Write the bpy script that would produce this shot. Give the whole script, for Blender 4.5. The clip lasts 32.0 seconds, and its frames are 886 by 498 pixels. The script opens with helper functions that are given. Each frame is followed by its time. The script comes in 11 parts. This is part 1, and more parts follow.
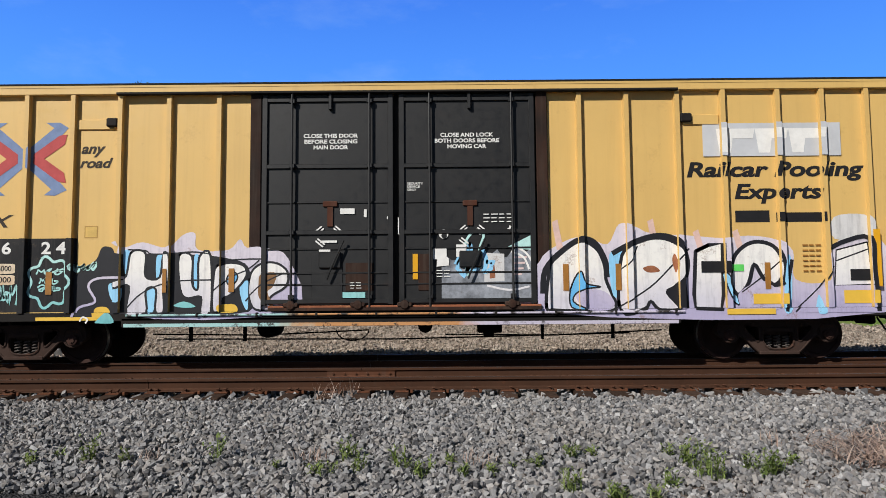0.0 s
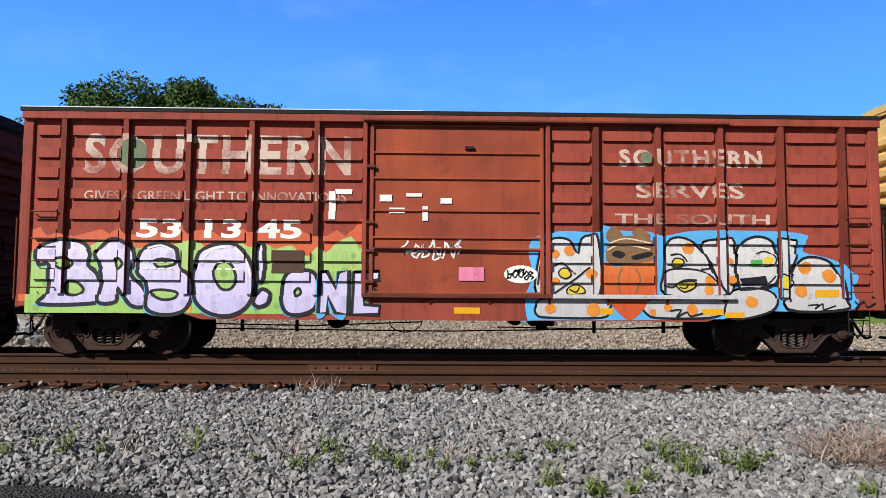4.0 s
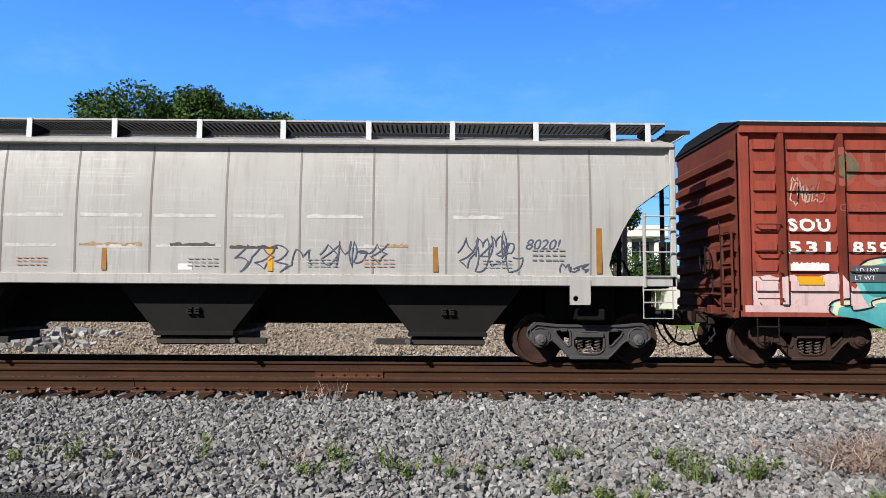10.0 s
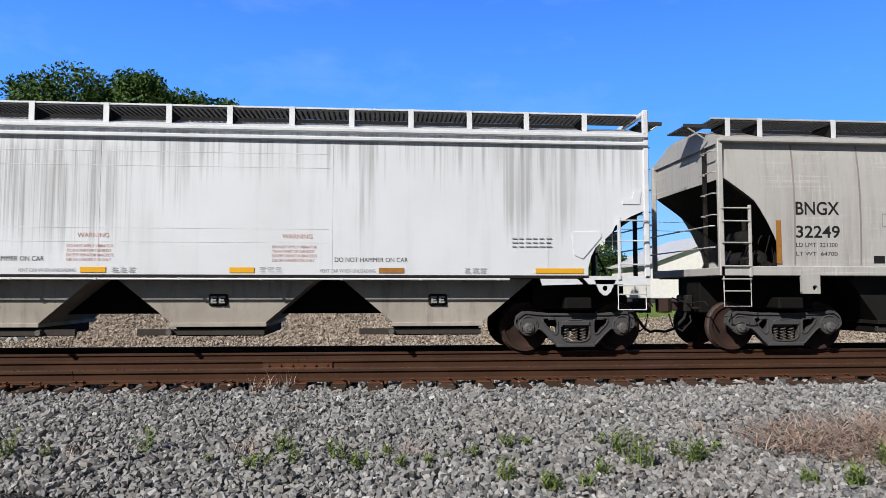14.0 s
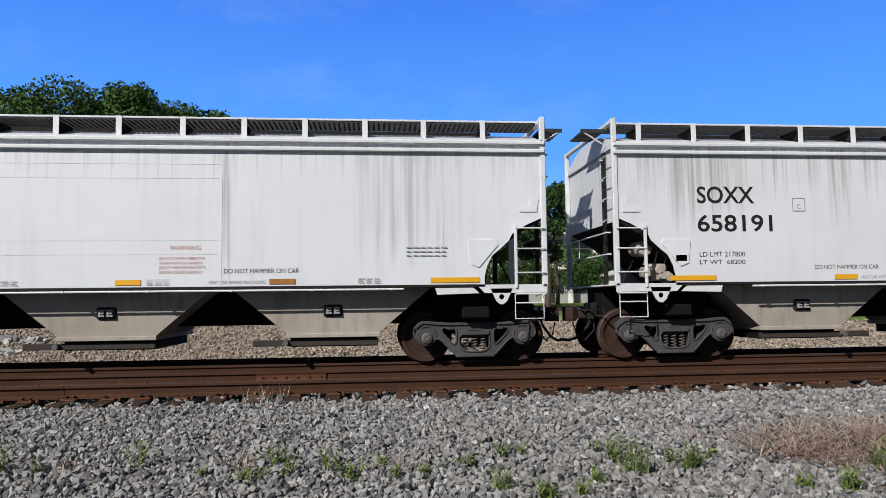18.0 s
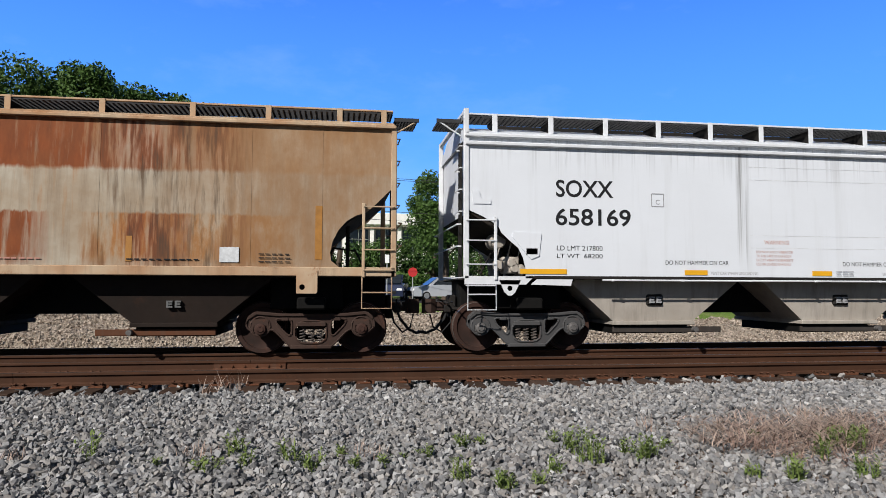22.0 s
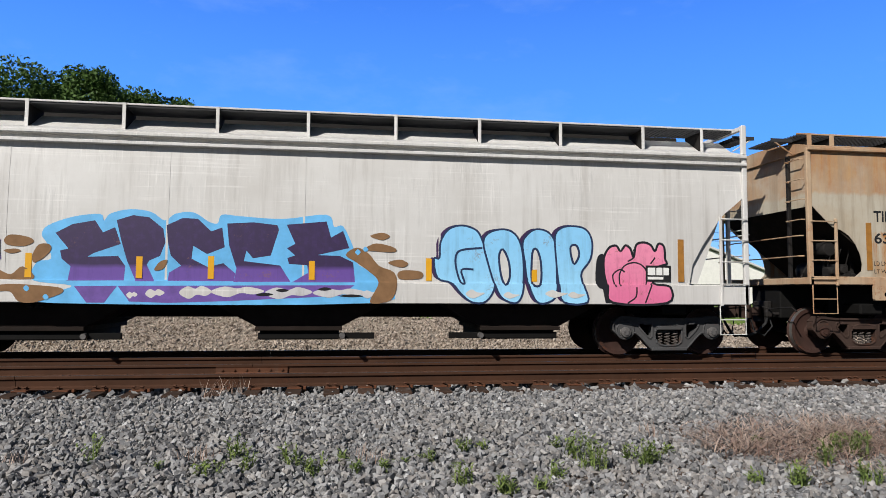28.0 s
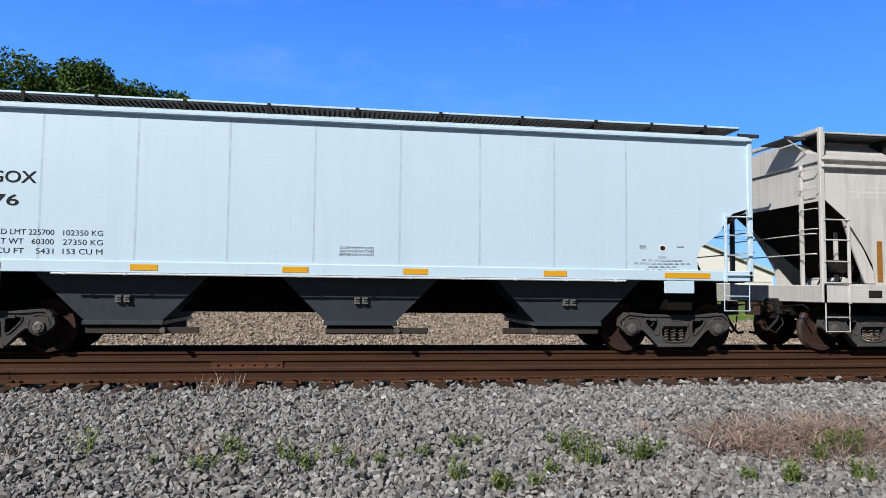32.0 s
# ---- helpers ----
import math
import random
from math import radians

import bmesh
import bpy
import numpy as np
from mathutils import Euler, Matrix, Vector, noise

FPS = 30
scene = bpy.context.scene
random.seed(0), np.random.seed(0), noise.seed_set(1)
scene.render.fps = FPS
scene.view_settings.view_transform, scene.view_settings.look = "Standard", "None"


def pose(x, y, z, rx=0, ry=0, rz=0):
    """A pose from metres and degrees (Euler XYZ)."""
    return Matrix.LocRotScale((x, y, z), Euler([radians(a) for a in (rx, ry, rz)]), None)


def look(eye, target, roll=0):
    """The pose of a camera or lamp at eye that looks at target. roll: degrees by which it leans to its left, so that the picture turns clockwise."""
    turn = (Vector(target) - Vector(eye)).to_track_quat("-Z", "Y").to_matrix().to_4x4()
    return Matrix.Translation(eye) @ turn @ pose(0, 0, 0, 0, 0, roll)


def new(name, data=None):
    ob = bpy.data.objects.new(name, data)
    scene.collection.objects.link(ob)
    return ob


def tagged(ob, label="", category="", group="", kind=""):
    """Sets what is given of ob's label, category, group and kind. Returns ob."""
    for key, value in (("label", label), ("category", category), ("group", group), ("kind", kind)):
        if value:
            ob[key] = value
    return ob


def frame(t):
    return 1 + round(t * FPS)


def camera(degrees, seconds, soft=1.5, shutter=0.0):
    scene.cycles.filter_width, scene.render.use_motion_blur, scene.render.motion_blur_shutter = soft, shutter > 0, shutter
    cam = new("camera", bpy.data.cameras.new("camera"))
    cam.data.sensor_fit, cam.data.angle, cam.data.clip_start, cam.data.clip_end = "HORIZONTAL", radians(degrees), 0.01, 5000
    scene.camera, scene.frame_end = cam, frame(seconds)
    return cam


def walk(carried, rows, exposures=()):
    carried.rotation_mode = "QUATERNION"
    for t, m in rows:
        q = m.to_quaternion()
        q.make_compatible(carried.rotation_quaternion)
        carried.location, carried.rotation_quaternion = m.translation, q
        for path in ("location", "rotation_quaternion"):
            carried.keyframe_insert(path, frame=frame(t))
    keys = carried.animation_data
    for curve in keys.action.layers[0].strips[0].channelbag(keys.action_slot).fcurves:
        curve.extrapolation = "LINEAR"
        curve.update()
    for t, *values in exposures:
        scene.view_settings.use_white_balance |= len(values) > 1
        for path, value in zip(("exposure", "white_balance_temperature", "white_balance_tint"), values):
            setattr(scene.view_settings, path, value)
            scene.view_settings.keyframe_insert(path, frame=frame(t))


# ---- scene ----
import itertools
from mathutils.geometry import tessellate_polygon

# ---- camera: a person standing beside the track, panning a little ----
cam = camera(65.8, 32.0, soft=0.8)
EYE = Vector((0.0, 0.0, 1.15))
# seconds, yaw, pitch, roll in degrees
TURNS = [
    (0.0, 0.17, 4.17, -0.45),
    (0.5, -0.34, 3.92, -0.41),
    (1.0, -0.78, 3.88, -0.38),
    (1.5, -0.50, 3.93, -0.29),
    (2.0, -0.43, 3.83, -0.15),
    (2.5, -0.51, 3.88, 0.03),
    (3.0, -0.77, 3.86, 0.12),
    (3.5, -0.77, 3.80, 0.22),
    (5.5, -3.15, 3.62, 0.55),
    (6.0, -2.10, 3.68, 0.77),
    (6.5, -1.03, 3.79, 0.95),
    (7.0, -0.68, 3.85, 0.97),
    (7.5, -1.70, 4.07, 0.74),
    (8.0, -3.17, 4.39, 0.40),
    (8.5, -2.81, 4.25, 0.36),
    (9.0, -2.28, 3.93, 0.28),
    (9.5, -1.80, 3.60, 0.27),
    (10.0, -0.67, 4.32, 0.33),
    (10.5, 1.13, 5.10, 0.18),
    (11.0, 2.35, 4.33, 0.11),
    (11.5, 1.67, 3.27, -0.16),
    (12.0, -1.40, 3.04, 0.05),
    (12.5, -2.62, 3.03, 0.37),
    (13.0, -3.37, 3.25, 0.51),
    (13.5, -4.61, 3.47, 0.38),
    (15.5, -4.66, 3.36, -0.62),
    (16.0, -4.47, 3.21, -0.62),
    (16.5, -4.76, 3.63, -0.54),
    (17.0, -6.39, 4.24, -0.77),
    (17.5, -6.67, 4.13, -0.87),
    (18.0, -5.47, 4.24, -0.65),
    (18.5, -4.59, 4.34, -0.44),
    (19.0, -3.13, 4.27, -0.28),
    (19.5, -1.90, 3.48, -0.18),
    (20.0, -2.06, 3.57, -0.21),
    (20.5, -4.80, 3.45, -0.37),
    (21.0, -6.93, 3.30, -0.12),
    (21.5, -7.44, 3.25, 0.02),
    (22.0, -8.58, 3.46, 0.16),
    (22.5, -9.79, 3.81, 0.09),
    (23.0, -10.83, 4.28, -0.07),
    (23.5, -11.16, 4.25, -0.29),
    (24.0, -11.66, 3.75, -0.46),
    (24.5, -10.22, 3.46, -0.37),
    (25.0, -9.18, 3.85, -0.13),
    (25.5, -8.21, 3.78, -0.07),
    (26.0, -7.29, 3.44, -0.06),
    (26.5, -6.75, 3.92, -0.09),
    (28.5, -9.26, 3.83, 0.45),
    (29.0, -10.01, 3.91, 0.46),
    (29.5, -10.29, 3.83, 0.43),
    (30.0, -7.90, 3.68, 0.70),
    (30.5, -6.76, 3.68, 0.77),
    (31.0, -7.30, 3.59, 0.71),
    (31.5, -8.05, 3.55, 0.60),
    (32.0, -8.72, 3.46, 0.63)
]


def aim(yaw, pitch, roll):
    a, b = radians(yaw), radians(pitch)
    ahead = Vector((-math.sin(a) * math.cos(b), math.cos(a) * math.cos(b), math.sin(b)))
    return look(EYE, EYE + ahead, roll)


walk(cam, [(t, aim(y, p, r)) for t, y, p, r in TURNS],
     [(0.0, 0.0), (1.0, 0.3), (3.0, 0.32), (5.0, 0.3), (9.0, 0.34), (11.0, 0.36), (13.0, 0.25), (16.0, -0.04), (17.5, -0.1), (18.5, 0.1), (20.5, 0.13), (23.0, 0.2), (24.0, 0.42), (25.0, 0.68), (26.0, 0.66), (26.5, 0.64), (28.5, -0.02), (30.0, 0.10), (32.0, 0.05)])

# ---- sky and sun ----
SUN = Vector((-0.93, -1.08, 1.0)).normalized()
world = bpy.data.worlds.new("sky")
scene.world = world
world.use_nodes = True
wn = world.node_tree
sky = wn.nodes.new("ShaderNodeTexSky")
sky.sky_type, sky.sun_disc = "NISHITA", False
sky.sun_elevation = math.asin(SUN.z)
sky.sun_rotation = math.atan2(SUN.x, SUN.y)
sky.air_density, sky.dust_density, sky.ozone_density = 0.55, 0.1, 1.5
wn.links.new(sky.outputs[0], wn.nodes["Background"].inputs[0])
wn.nodes["Background"].inputs[1].default_value = 0.05
sun = new("sun", bpy.data.lights.new("sun", "SUN"))
sun.data.energy, sun.data.angle, sun.data.color = 5.0, radians(0.53), (1.0, 0.965, 0.915)
sun.matrix_world = look(SUN * 50, (0, 0, 0))
scene.view_settings.exposure = 0.0

# ---- the plan: rail head at z = 0, track centre at y = 13.68, train runs along +x ----
TRACK_Y = 13.68
RAIL_A, RAIL_B, RAIL_C, RAIL_D = 10.24, 11.66, 12.96, 14.395


def run(t):
    """Metres that the train has gone at t seconds."""
    return ((((2.19648e-07 * t - 5.52768e-06) * t - 2.46510e-04) * t + 7.91422e-04) * t + 4.9022403) * t + 0.0067


# ---- materials ----
def nodes_of(name):
    m = bpy.data.materials.new(name)
    m.use_nodes = True
    nt = m.node_tree
    return m, nt, nt.nodes["Principled BSDF"]


def link(nt, a, b):
    nt.links.new(a, b)


def coords(nt, scale=(1, 1, 1), rotation=(0, 0, 0)):
    tc, mp = nt.nodes.new("ShaderNodeTexCoord"), nt.nodes.new("ShaderNodeMapping")
    mp.inputs["Scale"].default_value = scale
    mp.inputs["Rotation"].default_value = rotation
    link(nt, tc.outputs["Object"], mp.inputs["Vector"])
    return mp.outputs["Vector"]


def noise_of(nt, vec, scale, detail=5.0, rough=0.6):
    n = nt.nodes.new("ShaderNodeTexNoise")
    n.inputs["Scale"].default_value, n.inputs["Detail"].default_value, n.inputs["Roughness"].default_value = scale, detail, rough
    link(nt, vec, n.inputs["Vector"])
    return n.outputs["Fac"]


def ramp_of(nt, fac, lo, hi, a=0.0, b=1.0):
    r = nt.nodes.new("ShaderNodeMapRange")
    r.inputs["From Min"].default_value, r.inputs["From Max"].default_value = lo, hi
    r.inputs["To Min"].default_value, r.inputs["To Max"].default_value = a, b
    link(nt, fac, r.inputs["Value"])
    return r.outputs["Result"]


def math_of(nt, op, a, b):
    n = nt.nodes.new("ShaderNodeMath")
    n.operation = op
    for s, v in zip(n.inputs, (a, b)):
        if isinstance(v, (int, float)):
            s.default_value = v
        else:
            link(nt, v, s)
    return n.outputs[0]


def mix_of(nt, fac, a, b):
    n = nt.nodes.new("ShaderNodeMix")
    n.data_type = "RGBA"
    for s, v in ((n.inputs["Factor"], fac), (n.inputs["A"], a), (n.inputs["B"], b)):
        if isinstance(v, (int, float)):
            s.default_value = v
        elif isinstance(v, tuple):
            s.default_value = (*v[:3], 1)
        else:
            link(nt, v, s)
    return n.outputs["Result"]


def bump_of(nt, bsdf, height, strength, distance=0.01):
    b = nt.nodes.new("ShaderNodeBump")
    b.inputs["Strength"].default_value, b.inputs["Distance"].default_value = strength, distance
    link(nt, height, b.inputs["Height"])
    link(nt, b.outputs["Normal"], bsdf.inputs["Normal"])


def worn(name, base, other, dirt=(0.09, 0.075, 0.06), rust=(0.17, 0.055, 0.02), rough=0.55, metal=0.0, scale=1.0,
         blotch=0.5, streak=0.35, rusty=0.25, grain=0.15, vary=0.0, scratch=0.0):
    """Weathered paint or metal: broad fading, vertical streaks of dirt, rust spots, fine grain."""
    m, nt, bs = nodes_of(name)
    v = coords(nt)
    col = mix_of(nt, ramp_of(nt, noise_of(nt, v, 0.9 * scale, 6), 0.35, 0.68, 0.0, blotch), base, other)
    sv = coords(nt, (5.0 * scale, 5.0 * scale, 0.22 * scale))
    st = ramp_of(nt, noise_of(nt, sv, 1.6, 7, 0.65), 0.50, 0.74, 0.0, streak)
    col = mix_of(nt, st, col, dirt)
    if scratch:
        pale, dull = tuple(min(0.85, c * 1.25) for c in base), tuple(c * 0.72 for c in base)
        area = ramp_of(nt, noise_of(nt, v, 1.1, 4), 0.42, 0.6)
        for stretch, tone, k in (((0.5, 0.5, 26), pale, 0.9), ((24, 24, 0.9), pale, 0.8), ((17, 17, 1.3), dull, 0.9), ((60, 60, 7), dull, 0.6)):
            line = ramp_of(nt, noise_of(nt, coords(nt, stretch), 1.0, 4, 0.6), 0.55, 0.68, 0.0, scratch * k)
            col = mix_of(nt, math_of(nt, "MULTIPLY", line, area), col, tone)
    fine = noise_of(nt, v, 38 * scale, 4, 0.7)
    big = noise_of(nt, v, 2.6 * scale, 8, 0.72)
    spots = ramp_of(nt, math_of(nt, "ADD", math_of(nt, "MULTIPLY", fine, 0.35), math_of(nt, "MULTIPLY", big, 0.75)), 0.62, 0.70, 0.0, rusty)
    col = mix_of(nt, spots, col, rust)
    if vary:
        oi = nt.nodes.new("ShaderNodeObjectInfo")
        hs = nt.nodes.new("ShaderNodeHueSaturation")
        link(nt, ramp_of(nt, oi.outputs["Random"], 0, 1, 1 - vary, 1 + vary), hs.inputs["Value"])
        link(nt, col, hs.inputs["Color"])
        col = hs.outputs["Color"]
    link(nt, col, bs.inputs["Base Color"])
    bs.inputs["Metallic"].default_value = metal
    bs.inputs["Specular IOR Level"].default_value = 0.45 if rough < 0.52 else 0.12
    link(nt, ramp_of(nt, noise_of(nt, v, 7 * scale, 5), 0.3, 0.7, rough - 0.08, min(1, rough + 0.15)), bs.inputs["Roughness"])
    if grain:
        bump_of(nt, bs, noise_of(nt, v, 60 * scale, 5), grain, 0.004)
    return m


def plain(name, base, rough=0.6, metal=0.0, shade=0.25, scale=6.0, grain=0.0):
    """One colour with a light mottle."""
    m, nt, bs = nodes_of(name)
    v = coords(nt)
    d = tuple(c * (1 - shade) for c in base)
    f = ramp_of(nt, noise_of(nt, v, scale, 6, 0.65), 0.35, 0.7)
    link(nt, mix_of(nt, f, base, d), bs.inputs["Base Color"])
    bs.inputs["Roughness"].default_value, bs.inputs["Metallic"].default_value = rough, metal
    bs.inputs["Specular IOR Level"].default_value = 0.4 if rough < 0.52 else 0.12
    if grain:
        bump_of(nt, bs, noise_of(nt, v, scale * 9, 4), grain, 0.004)
    return m


def stones(name, shades, tint=(0.25, 0.225, 0.20), dust=0.18):
    """Loose stones: every piece has a grey of its own."""
    m, nt, bs = nodes_of(name)
    geo = nt.nodes.new("ShaderNodeNewGeometry")
    cr = nt.nodes.new("ShaderNodeValToRGB")
    link(nt, geo.outputs["Random Per Island"], cr.inputs["Fac"])
    e = cr.color_ramp.elements
    e[0].position, e[1].position = 0.0, 1.0
    e[0].color, e[1].color = (*shades[0], 1), (*shades[-1], 1)
    for i, s in enumerate(shades[1:-1]):
        x = e.new((i + 1) / (len(shades) - 1))
        x.color = (*s, 1)
    v = coords(nt)
    col = mix_of(nt, ramp_of(nt, noise_of(nt, v, 30, 5), 0.4, 0.7, 0, 0.35), cr.outputs["Color"], (0.10, 0.095, 0.09))
    col = mix_of(nt, ramp_of(nt, noise_of(nt, v, 0.7, 4), 0.42, 0.68, 0, dust), col, tint)
    link(nt, col, bs.inputs["Base Color"])
    bs.inputs["Roughness"].default_value = 0.85
    bs.inputs["Specular IOR Level"].default_value = 0.1
    bump_of(nt, bs, noise_of(nt, v, 70, 4), 0.3, 0.006)
    return m


def soil(name, a, b, c, scale=1.0, rough=0.95):
    m, nt, bs = nodes_of(name)
    v = coords(nt)
    col = mix_of(nt, ramp_of(nt, noise_of(nt, v, 14 * scale, 8, 0.75), 0.35, 0.65), a, b)
    col = mix_of(nt, ramp_of(nt, noise_of(nt, v, 1.1 * scale, 5), 0.45, 0.65), col, c)
    vo = nt.nodes.new("ShaderNodeTexVoronoi")
    vo.inputs["Scale"].default_value = 17 * scale
    link(nt, v, vo.inputs["Vector"])
    col = mix_of(nt, ramp_of(nt, vo.outputs["Distance"], 0.05, 0.6, 0.5, 0.0), col, tuple(x * 0.45 for x in a))
    link(nt, col, bs.inputs["Base Color"])
    bs.inputs["Roughness"].default_value = rough
    bs.inputs["Specular IOR Level"].default_value = 0.08
    bump_of(nt, bs, vo.outputs["Distance"], 0.9, 0.05)
    return m


def leafy(name, a, b, c):
    m, nt, bs = nodes_of(name)
    geo = nt.nodes.new("ShaderNodeNewGeometry")
    v = coords(nt)
    col = mix_of(nt, geo.outputs["Random Per Island"], a, b)
    col = mix_of(nt, ramp_of(nt, noise_of(nt, v, 0.5, 3), 0.4, 0.62, 0, 0.6), col, c)
    link(nt, col, bs.inputs["Base Color"])
    bs.inputs["Roughness"].default_value = 0.6
    bs.inputs["Specular IOR Level"].default_value = 0.2
    return m


def glass(name, tint=(0.02, 0.025, 0.03)):
    m, nt, bs = nodes_of(name)
    bs.inputs["Base Color"].default_value = (*tint, 1)
    bs.inputs["Roughness"].default_value = 0.06
    return m


RAIL = worn("rusty_rail", (0.066, 0.030, 0.017), (0.036, 0.018, 0.011), rust=(0.105, 0.040, 0.020), rough=0.75, blotch=0.8, streak=0.1, rusty=0.5)
RAIL_HEAD = plain("worn_rail_head", (0.07, 0.05, 0.042), 0.5, 0.3, 0.4, 9)
TIE = worn("tarred_timber", (0.045, 0.026, 0.018), (0.075, 0.048, 0.035), rough=0.9, rusty=0.1, grain=0.5, vary=0.3)
SPIKE = worn("rusty_plate", (0.075, 0.034, 0.02), (0.14, 0.055, 0.028), rough=0.85, blotch=0.7, rusty=0.4)
BALLAST = stones("grey_ballast", [(0.05, 0.051, 0.055), (0.17, 0.171, 0.176), (0.31, 0.308, 0.31), (0.20, 0.183, 0.17), (0.38, 0.362, 0.345), (0.115, 0.115, 0.12), (0.47, 0.465, 0.46)])
RUBBLE = stones("pale_rubble_stone", [(0.20, 0.195, 0.19), (0.36, 0.35, 0.335), (0.50, 0.49, 0.475)])
# bed far darker than its stones: shade in the gaps is coloured in
BALLAST_BED = soil("ballast_bed", (0.07, 0.066, 0.062), (0.04, 0.038, 0.036), (0.085, 0.075, 0.065))
BANK = soil("gravel_bank", (0.36, 0.30, 0.235), (0.25, 0.205, 0.16), (0.31, 0.27, 0.22), 0.8)
BANK_STONE = stones("tan_gravel", [(0.13, 0.10, 0.078), (0.31, 0.25, 0.20), (0.50, 0.42, 0.345), (0.31, 0.26, 0.22)], (0.35, 0.27, 0.20))
DIRT = soil("dry_dirt", (0.15, 0.12, 0.10), (0.22, 0.19, 0.165), (0.16, 0.105, 0.08), 1.2)
ASPHALT = soil("asphalt", (0.055, 0.055, 0.057), (0.075, 0.075, 0.075), (0.045, 0.045, 0.047), 2.5, 0.9)
LAWN = soil("lawn", (0.16, 0.24, 0.05), (0.10, 0.17, 0.03), (0.22, 0.26, 0.08), 1.0)
WEED = leafy("fresh_weed", (0.085, 0.13, 0.03), (0.20, 0.25, 0.075), (0.13, 0.17, 0.045))
STRAW = leafy("dry_straw", (0.15, 0.105, 0.085), (0.52, 0.41, 0.34), (0.32, 0.19, 0.145))
LEAF = leafy("broad_leaves", (0.030, 0.065, 0.014), (0.085, 0.15, 0.032), (0.05, 0.095, 0.02))
LEAF_DARK = leafy("shaded_leaves", (0.022, 0.05, 0.012), (0.06, 0.115, 0.028), (0.035, 0.07, 0.016))
BARK = worn("bark", (0.10, 0.075, 0.055), (0.06, 0.045, 0.035), rough=0.95, rusty=0, grain=0.6)


# ---- mesh building ----
class Shape:
    """Vertices and faces gathered for one mesh."""

    def __init__(self):
        self.v, self.f = [], []

    def add(self, vs, fs):
        k = len(self.v)
        self.v += [tuple(p) for p in vs]
        self.f += [tuple(i + k for i in f) for f in fs]
        return self

    def box(self, x0, x1, y0, y1, z0, z1, b=0.0):
        if not b:
            return self.add([(x, y, z) for x in (x0, x1) for y in (y0, y1) for z in (z0, z1)],
                            [(0, 1, 3, 2), (4, 6, 7, 5), (0, 4, 5, 1), (2, 3, 7, 6), (0, 2, 6, 4), (1, 5, 7, 3)])
        k = len(self.v)
        idx = {}
        for i, (x, sx) in enumerate(((x0, 1), (x1, -1))):
            for j, (y, sy) in enumerate(((y0, 1), (y1, -1))):
                for l, (z, sz) in enumerate(((z0, 1), (z1, -1))):
                    for a, p in enumerate(((x, y + sy * b, z + sz * b), (x + sx * b, y, z + sz * b), (x + sx * b, y + sy * b, z))):
                        idx[i, j, l, a] = len(self.v)
                        self.v.append(p)
        q = lambda *c: tuple(idx[e] for e in c)
        F = []
        for i in (0, 1):
            F.append(q((i, 0, 0, 0), (i, 0, 1, 0), (i, 1, 1, 0), (i, 1, 0, 0)) if i == 0 else q((i, 0, 0, 0), (i, 1, 0, 0), (i, 1, 1, 0), (i, 0, 1, 0)))
            F.append(q((0, i, 0, 1), (1, i, 0, 1), (1, i, 1, 1), (0, i, 1, 1)) if i == 0 else q((0, i, 0, 1), (0, i, 1, 1), (1, i, 1, 1), (1, i, 0, 1)))
            F.append(q((0, 0, i, 2), (0, 1, i, 2), (1, 1, i, 2), (1, 0, i, 2)) if i == 0 else q((0, 0, i, 2), (1, 0, i, 2), (1, 1, i, 2), (0, 1, i, 2)))
        for i in (0, 1):
            for j in (0, 1):
                F.append(q((i, j, 0, 0), (i, j, 1, 0), (i, j, 1, 1), (i, j, 0, 1)))
                F.append(q((i, 0, j, 0), (i, 1, j, 0), (i, 1, j, 2), (i, 0, j, 2)))
                F.append(q((0, i, j, 1), (1, i, j, 1), (1, i, j, 2), (0, i, j, 2)))
                for l in (0, 1):
                    F.append(q((i, j, l, 0), (i, j, l, 1), (i, j, l, 2)))
        self.f += F
        return self

    def prism(self, loops, a0, a1, axis="y"):
        """Polygons (the first one outer, the rest holes) drawn out from a0 to a1 along an axis."""
        flat = [p for l in loops for p in l]
        tris = tessellate_polygon([[Vector((p[0], p[1], 0)) for p in l] for l in loops])
        n = len(flat)
        put = {"y": lambda p, a: (p[0], a, p[1]), "x": lambda p, a: (a, p[0], p[1]), "z": lambda p, a: (p[0], p[1], a)}[axis]
        fs = [tuple(t) for t in tris] + [tuple(i + n for i in reversed(t)) for t in tris]
        k = 0
        for l in loops:
            m = len(l)
            fs += [(k + i, k + (i + 1) % m, k + (i + 1) % m + n, k + i + n) for i in range(m)]
            k += m
        return self.add([put(p, a0) for p in flat] + [put(p, a1) for p in flat], fs)

    def tube(self, pts, r, n=8, closed=False):
        pts = [Vector(p) for p in pts]
        rings = []
        for i, p in enumerate(pts):
            d = (pts[min(i + 1, len(pts) - 1)] - pts[max(i - 1, 0)]).normalized()
            u = d.cross(Vector((0, 0, 1)) if abs(d.z) < 0.9 else Vector((0, 1, 0))).normalized()
            w = d.cross(u)
            rings.append([p + (u * math.cos(a) + w * math.sin(a)) * r for a in (math.tau * j / n for j in range(n))])
        fs = [(i * n + j, i * n + (j + 1) % n, (i + 1) * n + (j + 1) % n, (i + 1) * n + j) for i in range(len(pts) - 1) for j in range(n)]
        fs += [tuple(range(n)), tuple(range((len(pts) - 1) * n, len(pts) * n))[::-1]]
        return self.add([p for ring in rings for p in ring], fs)

